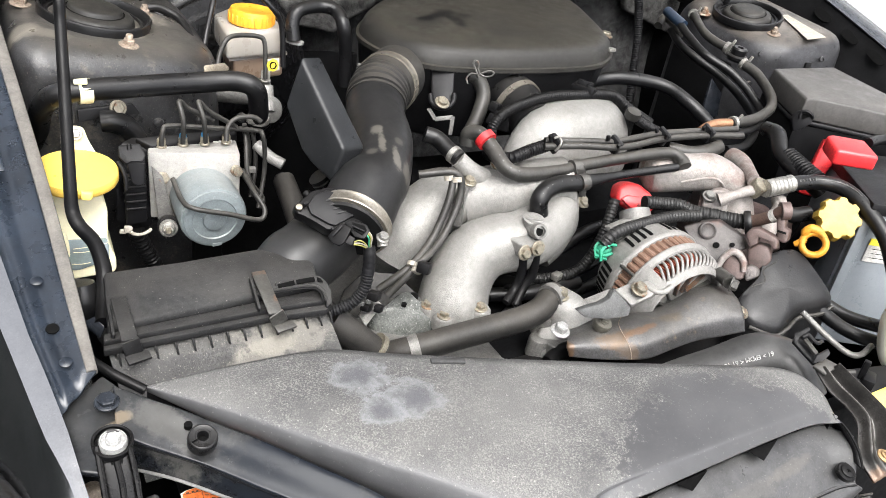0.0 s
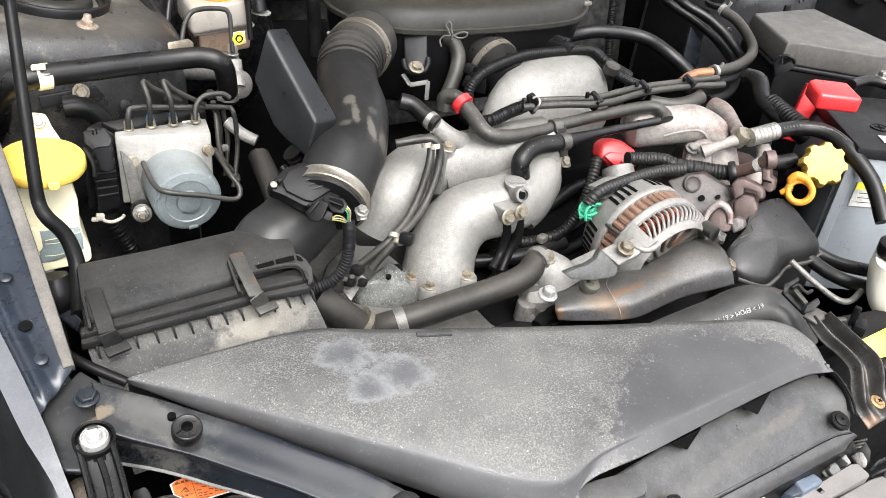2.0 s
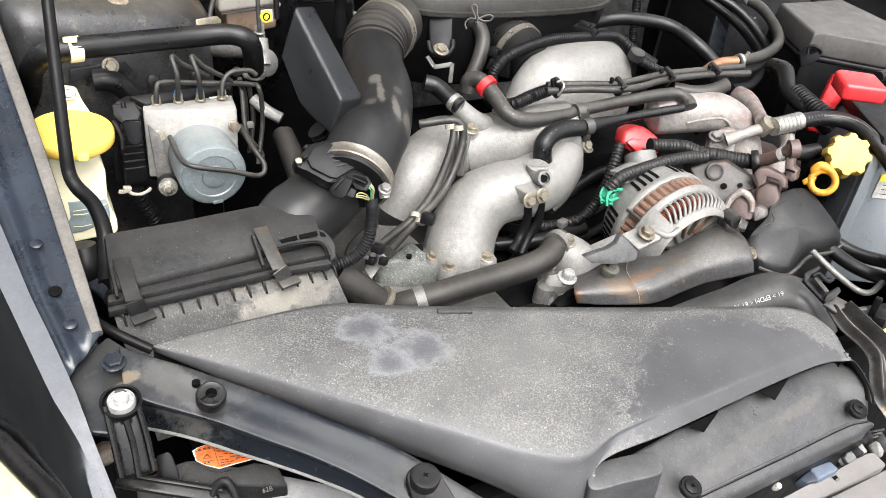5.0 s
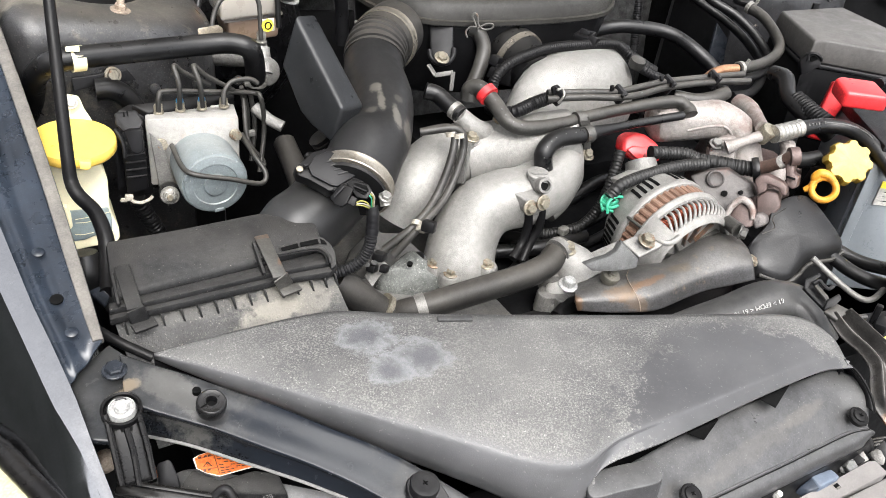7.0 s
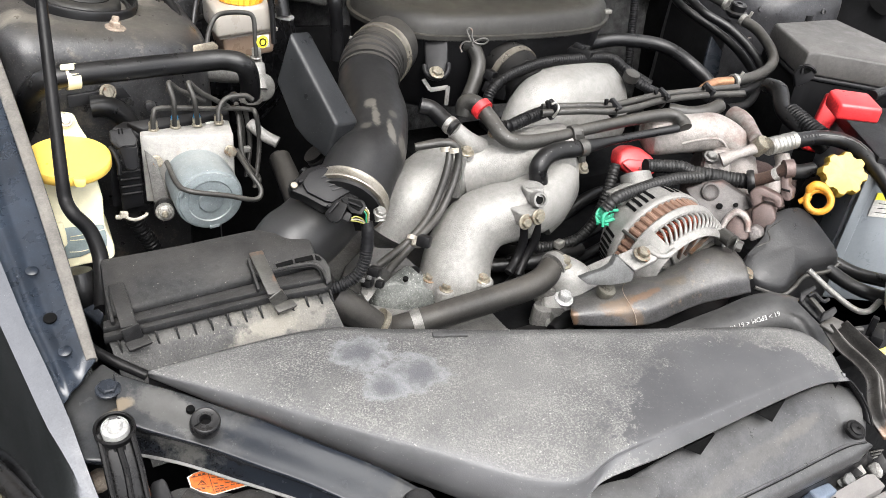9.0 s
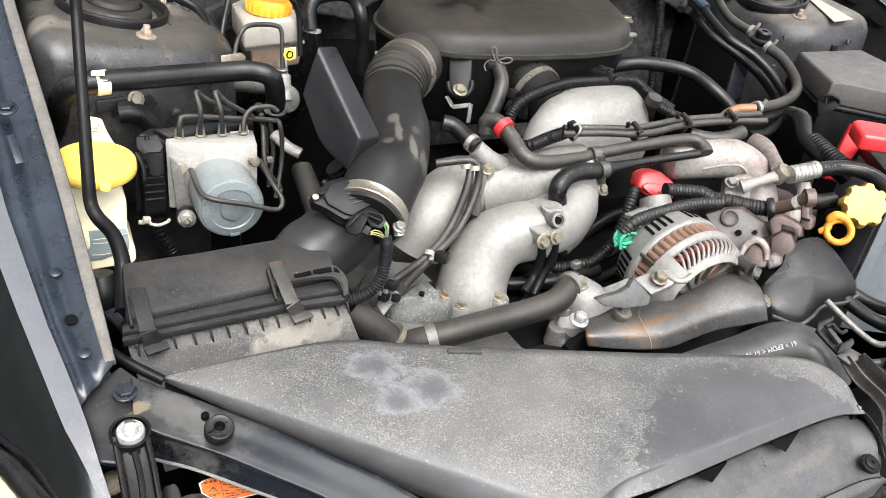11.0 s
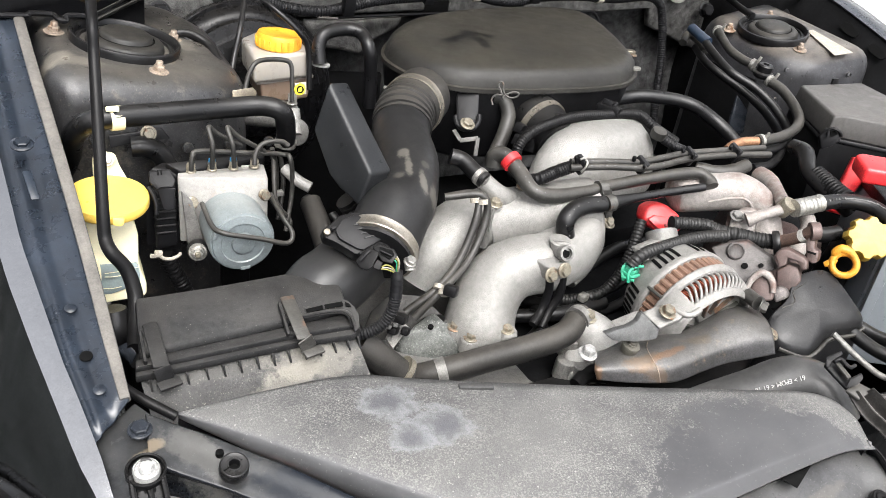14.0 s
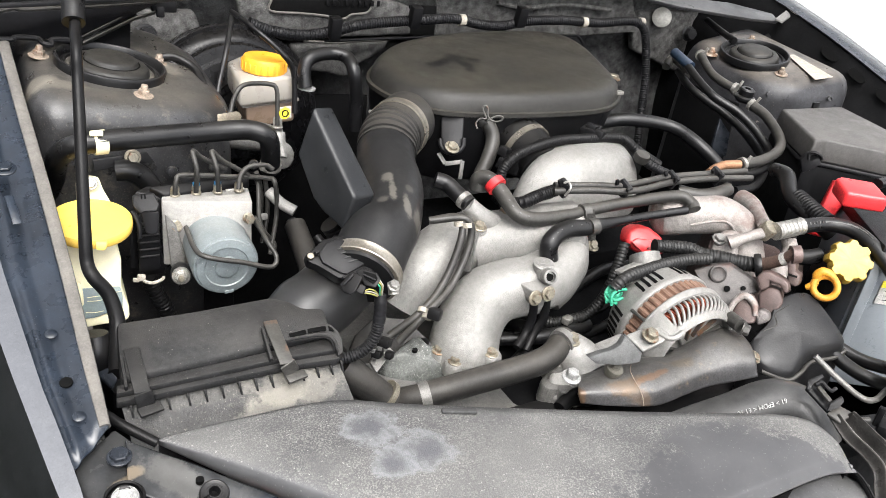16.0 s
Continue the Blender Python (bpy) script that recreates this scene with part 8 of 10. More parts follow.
# darker red on a flat slab: the slot's shade put into colour
part("cap_slot", slab([(0.025, -0.334, 0.798), (0.036, -0.340, 0.795), (0.034, -0.342, 0.792), (0.023, -0.335, 0.795)], (0.0, -0.0006, 0.0002), 0.0002, 1), mat("shaded_red", (0.16, 0.008, 0.008), 0.6), alt, "dark slot in the cap")
part("cap_post", pipe([(-0.006, -0.359, 0.805), (-0.009, -0.373, 0.790)], [0.018, 0.020], 18), M_ALU_DULL, alt)
part("green_plug", box((-0.0730, -0.3915, 0.7815), (0.018, 0.015, 0.012), (10, 20, 30), 0.002), M_GREEN, alt, "green connector plug")
for lane in ([(-0.0899, -0.4005, 0.7787), (-0.0839, -0.3896, 0.7865), (-0.0740, -0.3896, 0.7944), (-0.0651, -0.3965, 0.7944)], [(-0.0879, -0.4065, 0.7787), (-0.0869, -0.4026, 0.7895), (-0.0761, -0.4005, 0.7934), (-0.0661, -0.4015, 0.7924)], [(-0.0859, -0.3926, 0.7846), (-0.0860, -0.4065, 0.7856), (-0.0751, -0.4074, 0.7865)], [(-0.0899, -0.3986, 0.7816), (-0.0830, -0.4094, 0.7817)]):
    part("plug_clip", tube(lane, 0.0017, 6, 8), M_GREEN, alt)
part("plug_fin", box((-0.0789, -0.3916, 0.7786), (0.010, 0.012, 0.004), (30, 10, 60), 0.001), M_GREEN, alt)
part("plug_fin", box((-0.0700, -0.3886, 0.7884), (0.014, 0.005, 0.009), (0, 40, 20), 0.001), M_GREEN, alt)
cable = tagged(part("alternator_cable", tube([(0.008, -0.358, 0.814), (0.032, -0.364, 0.812), (0.054, -0.371, 0.810), (0.0651, -0.3817, 0.8062), (0.0815, -0.3944, 0.8059), (0.1022, -0.4105, 0.8050), (0.1196, -0.4248, 0.8069)], [0.008, 0.008, 0.0085, 0.0092, 0.0095, 0.0095, 0.0095], 8, 14, 0.0009, 0.0042), M_LOOM), "corrugated black alternator cable", "cable")
part("grommet", lathe((0.1161, -0.4253, 0.8070), Vector((0.1219, -0.4329, 0.8135)) - Vector((0.1038, -0.4140, 0.8035)), [(0.0098, -0.0045), (0.0138, -0.0040), (0.0146, -0.0015), (0.0146, 0.0015), (0.0138, 0.0040), (0.0098, 0.0045)], 28), M_RUBBER, cable, "black rubber ring")
part("sleeve", tube([(0.1158, -0.4245, 0.8074), (0.1194, -0.4376, 0.8178), (0.1219, -0.4505, 0.8296), (0.1221, -0.4612, 0.8426)], [0.0074, 0.0072, 0.0072, 0.0075], 8, 16), M_SLEEVE, cable, "brown dusty sleeve")
part("tape", lathe((0.1219, -0.4512, 0.8299), Vector((0.1224, -0.4565, 0.8360)) - Vector((0.1210, -0.4442, 0.8230)), [(0.0070, -0.0035), (0.0079, -0.0035), (0.0079, 0.0035), (0.0070, 0.0035)], 20), M_LABEL, cable, "white tape band")
part("tape_print", box((0.1154, -0.4572, 0.8325), (0.0035, 0.0008, 0.0012), (0, 20, 20), 0), M_FLAT_BLACK, cable)
cable = tagged(part("signal_cable", tube([(-0.0800, -0.3956, 0.7915), (-0.0632, -0.3946, 0.8042), (-0.0186, -0.3913, 0.8080), (0.0241, -0.3921, 0.8107), (0.0588, -0.3988, 0.8106)], [0.0072] * 5, 8, 14, 0.0008, 0.0042), M_LOOM), "corrugated black cable from the green plug", "cable")
cable = tagged(part("injector_cable", tube([(-0.003, -0.322, 0.800), (-0.019, -0.335, 0.770), (-0.034, -0.339, 0.735), (-0.059, -0.339, 0.715), (-0.096, -0.332, 0.710), (-0.119, -0.326, 0.715)], [0.0070] * 6, 8, 12, 0.0008, 0.0042), M_LOOM), "corrugated black loom below the manifold", "cable")

COVER_BACK = [(-0.131, -0.435, 0.718), (-0.098, -0.442, 0.729), (-0.068, -0.452, 0.736), (-0.043, -0.460, 0.740), (-0.013, -0.460, 0.747), (0.016, -0.460, 0.757), (0.040, -0.464, 0.761), (0.061, -0.474, 0.757)]
COVER_TOP = [(-0.146, -0.445, 0.727), (-0.114, -0.452, 0.737), (-0.084, -0.462, 0.744), (-0.059, -0.469, 0.748), (-0.030, -0.469, 0.754), (-0.001, -0.469, 0.763), (0.023, -0.473, 0.767), (0.043, -0.482, 0.764)]
COVER_CREST = [(-0.166, -0.463, 0.736), (-0.137, -0.469, 0.744), (-0.109, -0.480, 0.749), (-0.082, -0.488, 0.753), (-0.051, -0.490, 0.759), (-0.021, -0.490, 0.769), (0.005, -0.496, 0.774), (0.026, -0.508, 0.770)]
COVER_FACE = [(-0.177, -0.477, 0.736), (-0.149, -0.487, 0.739), (-0.119, -0.499, 0.742), (-0.095, -0.508, 0.744), (-0.064, -0.510, 0.750), (-0.034, -0.513, 0.756), (-0.005, -0.519, 0.764), (0.016, -0.527, 0.765)]
COVER_FOOT = [(-0.175, -0.482, 0.725), (-0.148, -0.496, 0.725), (-0.119, -0.510, 0.727), (-0.096, -0.516, 0.728), (-0.065, -0.518, 0.734), (-0.037, -0.520, 0.738), (-0.008, -0.529, 0.744), (0.016, -0.536, 0.749)]
shield = tagged(thicken(part("belt_cover", sheet(surface([COVER_BACK, COVER_TOP, COVER_CREST, COVER_FACE, COVER_FOOT]), 56, 36), M_SHIELD, None, "", 60), 0.004), "grey steel belt cover with a rusty edge", "engine cover")
part("seam", tube([(-0.095, -0.463, 0.745), (-0.114, -0.479, 0.749), (-0.121, -0.499, 0.747), (-0.119, -0.507, 0.739), (-0.118, -0.512, 0.729)], 0.0004, 6, 8), M_RUSTY, shield, "rusty seam")
part("washer", lathe((-0.1325, -0.4736, 0.7510), (0.05, -0.30, 1), [(0.0085, -0.006), (0.0096, -0.001), (0.0098, 0.0022), (0.0092, 0.0034), (0.004, 0.0036)], 30), M_WASHER, shield, "thick dull washer")
part("bolt", hexhead((-0.1323, -0.4746, 0.7544), (0.05, -0.30, 1), 0.0048, 0.0048, 1.1), M_WASHER, shield, "dull grey bolt head", 30)
guard = [(0.048, -0.493, 0.752), (0.081, -0.484, 0.770), (0.101, -0.471, 0.785), (0.133, -0.473, 0.793), (0.150, -0.486, 0.790), (0.157, -0.525, 0.768), (0.155, -0.538, 0.757), (0.138, -0.538, 0.751), (0.109, -0.532, 0.748), (0.087, -0.536, 0.740), (0.069, -0.535, 0.735), (0.046, -0.517, 0.740)]
cover = tagged(part("belt_guard", puck(ring_of(guard, 6), [(1.0, -0.06), (1.0, -0.007), (0.992, -0.001), (0.97, 0.003), (0.93, 0.0055), (0.7, 0.0085), (0.4, 0.010), (0.02, 0.0105)]), mat("worn_guard_plastic", (0.0085, 0.0085, 0.0092), 0.36, dust=0.14, dust_color=(0.085, 0.080, 0.074), bump=0.2, shine=0.3, speck=0.1)), "black plastic belt guard beside the steel cover", "engine cover")
part("lip", tube([Vector(q) + Vector((0.001, -0.002, -0.004)) for q in (guard[6], guard[7], guard[8], guard[9], guard[10], guard[11])], 0.0025, 8, 8), M_RUBBER_GREY, cover, "grey lip, paler than the guard")
part("bolt", hexhead((0.038, -0.511, 0.752), (0.2, -0.6, 0.8), 0.005, 0.004), M_BOLT, cover, "", 30)
# grey tube drawn as the highlight along the moulded step
part("moulded_line", tube([(0.061, -0.496, 0.772), (0.077, -0.498, 0.778), (0.083, -0.488, 0.785), (0.096, -0.491, 0.796)], 0.0007, 6, 6), M_RUBBER_GREY, cover)
rad = tagged(part("radiator_hose", tube([(-0.1431, -0.5559, 0.7179), (-0.1016, -0.5657, 0.7355), (-0.0628, -0.5761, 0.7499), (-0.0283, -0.5828, 0.7610), (-0.0088, -0.5931, 0.7615), (0.0000, -0.6076, 0.7558), (0.0026, -0.6259, 0.7358)], [0.0245, 0.0245, 0.0245, 0.0245, 0.0245, 0.0245, 0.0245], 8, 28), mat("smooth_hose_rubber", (0.018, 0.018, 0.0185), 0.40, dust=0.34, dust_color=(0.17, 0.165, 0.155), bump=0.1, shine=0.3, tone=0.7)), "wide black radiator hose with white lettering", "hose")

water = thing("water_housing", (-0.121, -0.420, 0.680), "pale cast water outlet with bolts at the hose end", "engine casting")
part("outlet", pipe([(-0.140, -0.405, 0.735), (-0.132, -0.417, 0.728), (-0.128, -0.432, 0.715)], [0.020, 0.024, 0.026], 22), M_ALU, water)
part("flange", slab([(-0.168, -0.418, 0.715), (-0.140, -0.417, 0.730), (-0.113, -0.438, 0.727), (-0.111, -0.452, 0.710), (-0.151, -0.454, 0.695), (-0.174, -0.437, 0.700)], (0, 0.0, -0.02), 0.006, 3), M_ALU, water, "rough cast flange")
bolts([(-0.142, -0.415, 0.750)], (0, -0.2, 1), M_BOLT, water, 0.0065, 0.008)
bolts([(-0.170, -0.455, 0.737)], (0, -0.2, 1), M_PALE_BOLT, water, 0.0068, 0.009, label="pale bolt head with a dab of blue paint")
for q, r in (((-0.154, -0.412, 0.722), 0.012), ((-0.131, -0.431, 0.730), 0.013), ((-0.117, -0.427, 0.735), 0.010), ((-0.167, -0.426, 0.705), 0.012), ((-0.158, -0.439, 0.705), 0.009)):
    part("cast_lug", pipe([Vector(q) - Vector((0, 0, 0.02)), q, Vector(q) + Vector((0, 0, 0.003))], [r * 1.1, r, r * 0.8], 14), M_ALU_DULL, water)
part("clamp_band", lathe((-0.149, -0.409, 0.746), Vector((-0.138, -0.404, 0.745)) - Vector((-0.158, -0.411, 0.742)), [(0.0138, -0.004), (0.015, -0.004), (0.015, 0.004), (0.0138, 0.004)], 24), M_ALU_DULL, water, "steel hose clamp")
part("sensor_plug", pipe([(-0.173, -0.453, 0.695), (-0.156, -0.448, 0.700), (-0.135, -0.451, 0.700)], [0.008, 0.009, 0.012], 14), M_PLASTIC_DEEP, water)
stay = tagged(part("alternator_stay", slab([(-0.115, -0.413, 0.735), (-0.084, -0.426, 0.755), (-0.078, -0.434, 0.750), (-0.084, -0.454, 0.735), (-0.117, -0.441, 0.725)], (0, 0.0, -0.006), 0.002), M_ALU_DULL), "grey steel stay below the alternator", "bracket")
for k, q in enumerate(([(-0.163, -0.364, 0.775), (-0.158, -0.362, 0.750), (-0.164, -0.364, 0.730), (-0.180, -0.373, 0.720)], [(-0.145, -0.364, 0.775), (-0.145, -0.366, 0.750), (-0.155, -0.367, 0.730), (-0.168, -0.375, 0.715)])):
    lead = tagged(part("sensor_lead", tube(q, 0.0052, 8, 10), M_PLASTIC_DEEP), "taped black sensor lead under the manifold", "cable", "sensor leads")
for q in ([(-0.170, -0.329, 0.700), (-0.138, -0.345, 0.705), (-0.099, -0.348, 0.705), (-0.047, -0.339, 0.700)], [(-0.141, -0.280, 0.690), (-0.120, -0.321, 0.700), (-0.071, -0.325, 0.700)], [(-0.210, -0.228, 0.700), (-0.144, -0.227, 0.700), (-0.103, -0.218, 0.700)], [(-0.005, -0.244, 0.680), (0.056, -0.234, 0.700), (0.115, -0.226, 0.700)],
          [(-0.179, -0.370, 0.690), (-0.154, -0.358, 0.700), (-0.141, -0.327, 0.700)]):
    dim = tagged(part("lower_pipe", tube(q, 0.0085, 8, 12), M_RUBBER), "dim black hose low beside the engine block", "hose", "hoses beside the engine block")
tagged(part("hose_bracket", box((-0.088, -0.345, 0.720), (0.013, 0.010, 0.009), (0, 0, 20), 0.002), M_STEEL), "small bright pipe clamp", "clamp")
for q, w in (((-0.287, -0.338, 0.769), (0.5, 0.55, 0.65)), ((-0.285, -0.345, 0.765), (0.5, 0.55, 0.65)), ((-0.227, -0.291, 0.840), (0.0, 0.4, 1)), ((-0.220, -0.297, 0.840), (0.0, 0.4, 1))):
    band = tagged(part("hose_band", lathe(q, w, [(0.0048, -0.0025), (0.0054, -0.0025), (0.0054, 0.0025), (0.0048, 0.0025)], 16), M_DATA), "white band on the twin hoses", "band", "white hose bands")
tagged(part("twin_clip", box((-0.282, -0.355, 0.774), (0.012, 0.014, 0.012), (0, 20, 40), 0.002), M_PLASTIC_DEEP), "black clip holding the twin hoses", "clip")
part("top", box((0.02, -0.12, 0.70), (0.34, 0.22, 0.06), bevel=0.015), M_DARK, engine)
loomstay = tagged(part("loom_stay", slab([(-0.347, -0.346, 0.722), (-0.329, -0.335, 0.738), (-0.322, -0.348, 0.732), (-0.344, -0.358, 0.716)], (0, 0.002, -0.002), 0.0006), M_ALU_DULL), "thin grey steel loom stay", "bracket")
for q, s in (((-0.333, -0.348, 0.745), (0.014, 0.012, 0.009)), ((-0.342, -0.351, 0.735), (0.012, 0.010, 0.008)), ((-0.331, -0.357, 0.735), (0.010, 0.008, 0.008))):
    part("plug", box(q, s, (0, 20, 40), 0.0015), M_PLASTIC_DEEP, loomstay, "black loom plug")
for q in ((-0.351, -0.357, 0.745), (-0.343, -0.356, 0.745)):
    part("plug_tip", box(q, (0.004, 0.005, 0.004), (0, 20, 40), 0.0008), M_FAINT, loomstay)


def lettering(text, at, right, up, size, material, parent, name="lettering"):
    """Raised print on a surface: right and up give its directions."""
    cu = bpy.data.curves.new(name, "FONT")
    cu.body, cu.size, cu.extrude, cu.align_x = text, size, 0.0003, "CENTER"
    tmp = new("tmp_text", cu)
    me = bpy.data.meshes.new_from_object(tmp.evaluated_get(bpy.context.evaluated_depsgraph_get()))
    bpy.data.objects.remove(tmp)
    r, u = Vector(right).normalized(), Vector(up)
    u = (u - r * u.dot(r)).normalized()
    m = Matrix((r, u, r.cross(u))).transposed().to_4x4()
    m.translation = at
    me.transform(m)
    own = bmesh.new()
    own.from_mesh(me)
    bpy.data.meshes.remove(me)
    return part(name, own, material, parent, "", 0)


print_at = (-0.0562, -0.5930, 0.7764)
lettering("61 > EPDM < 61 10", print_at, Vector((-0.0761, -0.5859, 0.7685)) - Vector((-0.0307, -0.5983, 0.7808)), Vector((-0.0558, -0.5999, 0.7650)) - Vector((-0.0541, -0.5918, 0.7749)), 0.0064, M_MARK, rad, "white_lettering")

lettering("62B", (-0.525, -0.554, 0.700), Vector((-0.518, -0.555, 0.701)) - Vector((-0.535, -0.552, 0.699)), Vector((-0.523, -0.548, 0.703)) - Vector((-0.526, -0.561, 0.697)), 0.0050, M_FAINT, lamp, "white_lettering")
lettering("4A", (-0.487, -0.580, 0.697), Vector((-0.480, -0.581, 0.698)) - Vector((-0.496, -0.579, 0.696)), Vector((-0.485, -0.574, 0.700)) - Vector((-0.489, -0.587, 0.694)), 0.0055, M_FAINT, lamp, "white_lettering")
tagged(part("rear_hose", tube([(0.083, -0.305, 0.853), (0.101, -0.322, 0.853), (0.123, -0.329, 0.855), (0.147, -0.328, 0.860)], [0.0085, 0.0085, 0.0095, 0.0085], 8, 14), M_RUBBER_GREY), "thick grey hose behind the metal pipes", "hose")
plug = tagged(part("capped_lead", tube([(0.087, -0.217, 0.870), (0.089, -0.237, 0.862), (0.099, -0.250, 0.857), (0.110, -0.258, 0.853)], 0.0062, 8, 14, 0.0006, 0.0031), M_PLASTIC), "corrugated lead with a round rubber cap", "cable")
part("round_cap", lathe((0.077, -0.237, 0.872), (0.0, -0.3, 1), [(0.0100, -0.006), (0.0104, 0.001), (0.0095, 0.004), (0.001, 0.0045)], 20), M_RUBBER_GREY, plug, "round rubber cap")
for q in ([(-0.214, -0.140, 0.700), (-0.180, -0.144, 0.710), (-0.140, -0.161, 0.700)], [(-0.177, -0.247, 0.730), (-0.171, -0.259, 0.720), (-0.181, -0.276, 0.700)], [(-0.134, -0.292, 0.700), (-0.103, -0.321, 0.700), (-0.030, -0.318, 0.700), (0.034, -0.305, 0.710)], [(-0.058, -0.337, 0.680), (-0.001, -0.332, 0.690), (0.036, -0.318, 0.700)], [(-0.315, -0.109, 0.740), (-0.300, -0.151, 0.720), (-0.305, -0.185, 0.700)], [(-0.358, -0.130, 0.780), (-0.341, -0.136, 0.750), (-0.332, -0.156, 0.720)]):
    tagged(part("dim_hose", tube(q, 0.0065, 8, 12), M_RUBBER), "dim black hose low in the bay", "hose", "dim hoses low in the bay")


# ---- right of the bay: battery, fuse box, hoses ----
bat = thing("car_battery", (0.367, -0.458, 0.660), "grey car battery with a black top and white label", "car battery")
c0, c1, c2 = Vector((0.238, -0.494, 0.842)), Vector((0.321, -0.376, 0.842)), Vector((0.315, -0.541, 0.842))
e1, e2 = (c1 - c0).normalized() * 0.165, (c2 - c0).normalized() * 0.23
part("case", slab([c0, c0 + e1, c0 + e1 + e2, c0 + e2], (0, 0, -0.19), 0.004), M_BATTERY, bat, "grey plastic case")
k0 = c0 + Vector((0, 0, 0.012)) - e1 * 0.02 - e2 * 0.015
part("lid", slab([k0, k0 + e1 * 1.04, k0 + e1 * 1.04 + e2 * 1.03, k0 + e2 * 1.03], (0, 0, -0.016), 0.003), M_PLASTIC, bat, "black lid")
for k in range(4):
    part("vent_plug", lathe(k0 + e1 * 0.38 + e2 * (0.22 + 0.2 * k) + Vector((0, 0, 0.0005)), (0, 0, 1), [(0.011, -0.001), (0.011, 0.0012), (0.0098, 0.0012), (0.0098, 0.0004)], 28), M_PLASTIC_DEEP, bat)
    for a in (45, 135):
        part("plug_cross", box(k0 + e1 * 0.38 + e2 * (0.22 + 0.2 * k) + Vector((0, 0, 0.001)), (0.012, 0.0022, 0.001), (0, 0, a), 0), M_FLAT_BLACK, bat)
part("top_sticker", slab([k0 + e1 * 0.10 + e2 * 0.16 + Vector((0, 0, 0.0006)), k0 + e1 * 0.10 + e2 * 0.9 + Vector((0, 0, 0.0006)), k0 + e1 * 0.22 + e2 * 0.9 + Vector((0, 0, 0.0006)), k0 + e1 * 0.22 + e2 * 0.16 + Vector((0, 0, 0.0006))], (0, 0, 0.0008), 0.0002, 1), M_LABEL, bat, "white and yellow sticker")
part("case_rib", beam(c0 - Vector((0, 0, 0.012)), c0 - Vector((0, 0, 0.185)), 0.012, 0.006, (-1, -1, 0), 0.002), M_BATTERY, bat)
for f in (0.06, 0.13):
    part("case_rib", beam(c0 + e1 * f - Vector((0.0015, 0.001, 0.012)), c0 + e1 * f - Vector((0.0015, 0.001, 0.185)), 0.005, 0.004, (-1, -1, 0), 0.001), M_BATTERY, bat)
fn = e2.cross(Vector((0, 0, 1))).normalized()
lab = c0 + e2 * 0.06 - Vector((0, 0, 0.034)) + fn * 0.0006
part("label", slab([lab, lab + e2 * 0.7, lab + e2 * 0.7 - Vector((0, 0, 0.032)), lab - Vector((0, 0, 0.032))], fn * 0.001, 0.0002, 1), M_LABEL, bat, "white printed label")
part("label_band", slab([lab + fn * 0.0005, lab + e2 * 0.7 + fn * 0.0005, lab + e2 * 0.7 - Vector((0, 0, 0.009)) + fn * 0.0005, lab - Vector((0, 0, 0.009)) + fn * 0.0005], fn * 0.001, 0.0002, 1), M_LABEL_YELLOW, bat, "yellow label band")
for k in range(3):
    q = lab + e2 * 0.03 - Vector((0, 0, 0.014 + 0.006 * k)) + fn * 0.0008
    part("print_line", beam(q, q + e2 * (0.22, 0.16, 0.2)[k], 0.0008, 0.0008, fn, 0), M_FLAT_BLACK, bat)
top = [(0.253, -0.394, 0.895), (0.264, -0.394, 0.896), (0.299, -0.417, 0.895), (0.281, -0.454, 0.890), (0.242, -0.422, 0.888)]
part("terminal_cover", slab(top, (0, 0, -0.020), 0.004, 3), M_RED, bat, "red plastic terminal cover")
part("terminal_skirt", slab([(0.303, -0.365, 0.875), (0.317, -0.380, 0.860), (0.313, -0.384, 0.843), (0.302, -0.383, 0.824), (0.294, -0.387, 0.799), (0.276, -0.374, 0.801), (0.284, -0.371, 0.824)], (0.012, 0.012, -0.006), 0.004, 3), M_RED, bat, "red terminal skirt")

fuse = thing("fuse_box", (0.677, -0.107, 0.800), "black plastic fuse box with a sloped lid", "fuse box")
edge = [(0.409, -0.171, 0.900), (0.552, -0.179, 0.900), (0.521, -0.368, 0.895), (0.462, -0.370, 0.893), (0.372, -0.290, 0.896), (0.347, -0.287, 0.896)]
part("lid", slab([Vector(q) + Vector((0, 0, -0.034)) for q in edge], (0, 0, 0.034), 0.004, 3, taper=0.95), mat("smooth_fuse_lid", (0.060, 0.057, 0.054), 0.45, dust=0.35, vary=0.12, bump=0.2, grain=900, shine=0.3, dust_color=(0.185, 0.172, 0.158), lie=(0.75, 0.98)), fuse, "sloped dusty lid")
part("lid_rim", slab([Vector(q) + Vector((0, 0, -0.034)) for q in edge], (0, 0, -0.006), 0.002, 2, taper=1.02), M_PLASTIC, fuse)
part("box", slab([Vector(q) + Vector((0.004, 0.004, -0.040)) for q in edge], (0.0, 0.0, -0.11), 0.005, 2, taper=0.97), M_PLASTIC_DEEP, fuse)
part("latch", slab([(0.3173, -0.2981, 0.8734), (0.3233, -0.3010, 0.8856), (0.3333, -0.3162, 0.8860), (0.3321, -0.3204, 0.8747), (0.3246, -0.3144, 0.8638), (0.3174, -0.3071, 0.8571)], (0.006, 0.008, -0.002), 0.0015), M_PLASTIC, fuse, "black lid latch")
part("latch_hook", tube([(0.3190, -0.3082, 0.8773), (0.3201, -0.3057, 0.8852), (0.3241, -0.3103, 0.8884), (0.3296, -0.3165, 0.8856), (0.3327, -0.3183, 0.8804)], 0.0022, 6, 8), M_PLASTIC_DEEP, fuse)
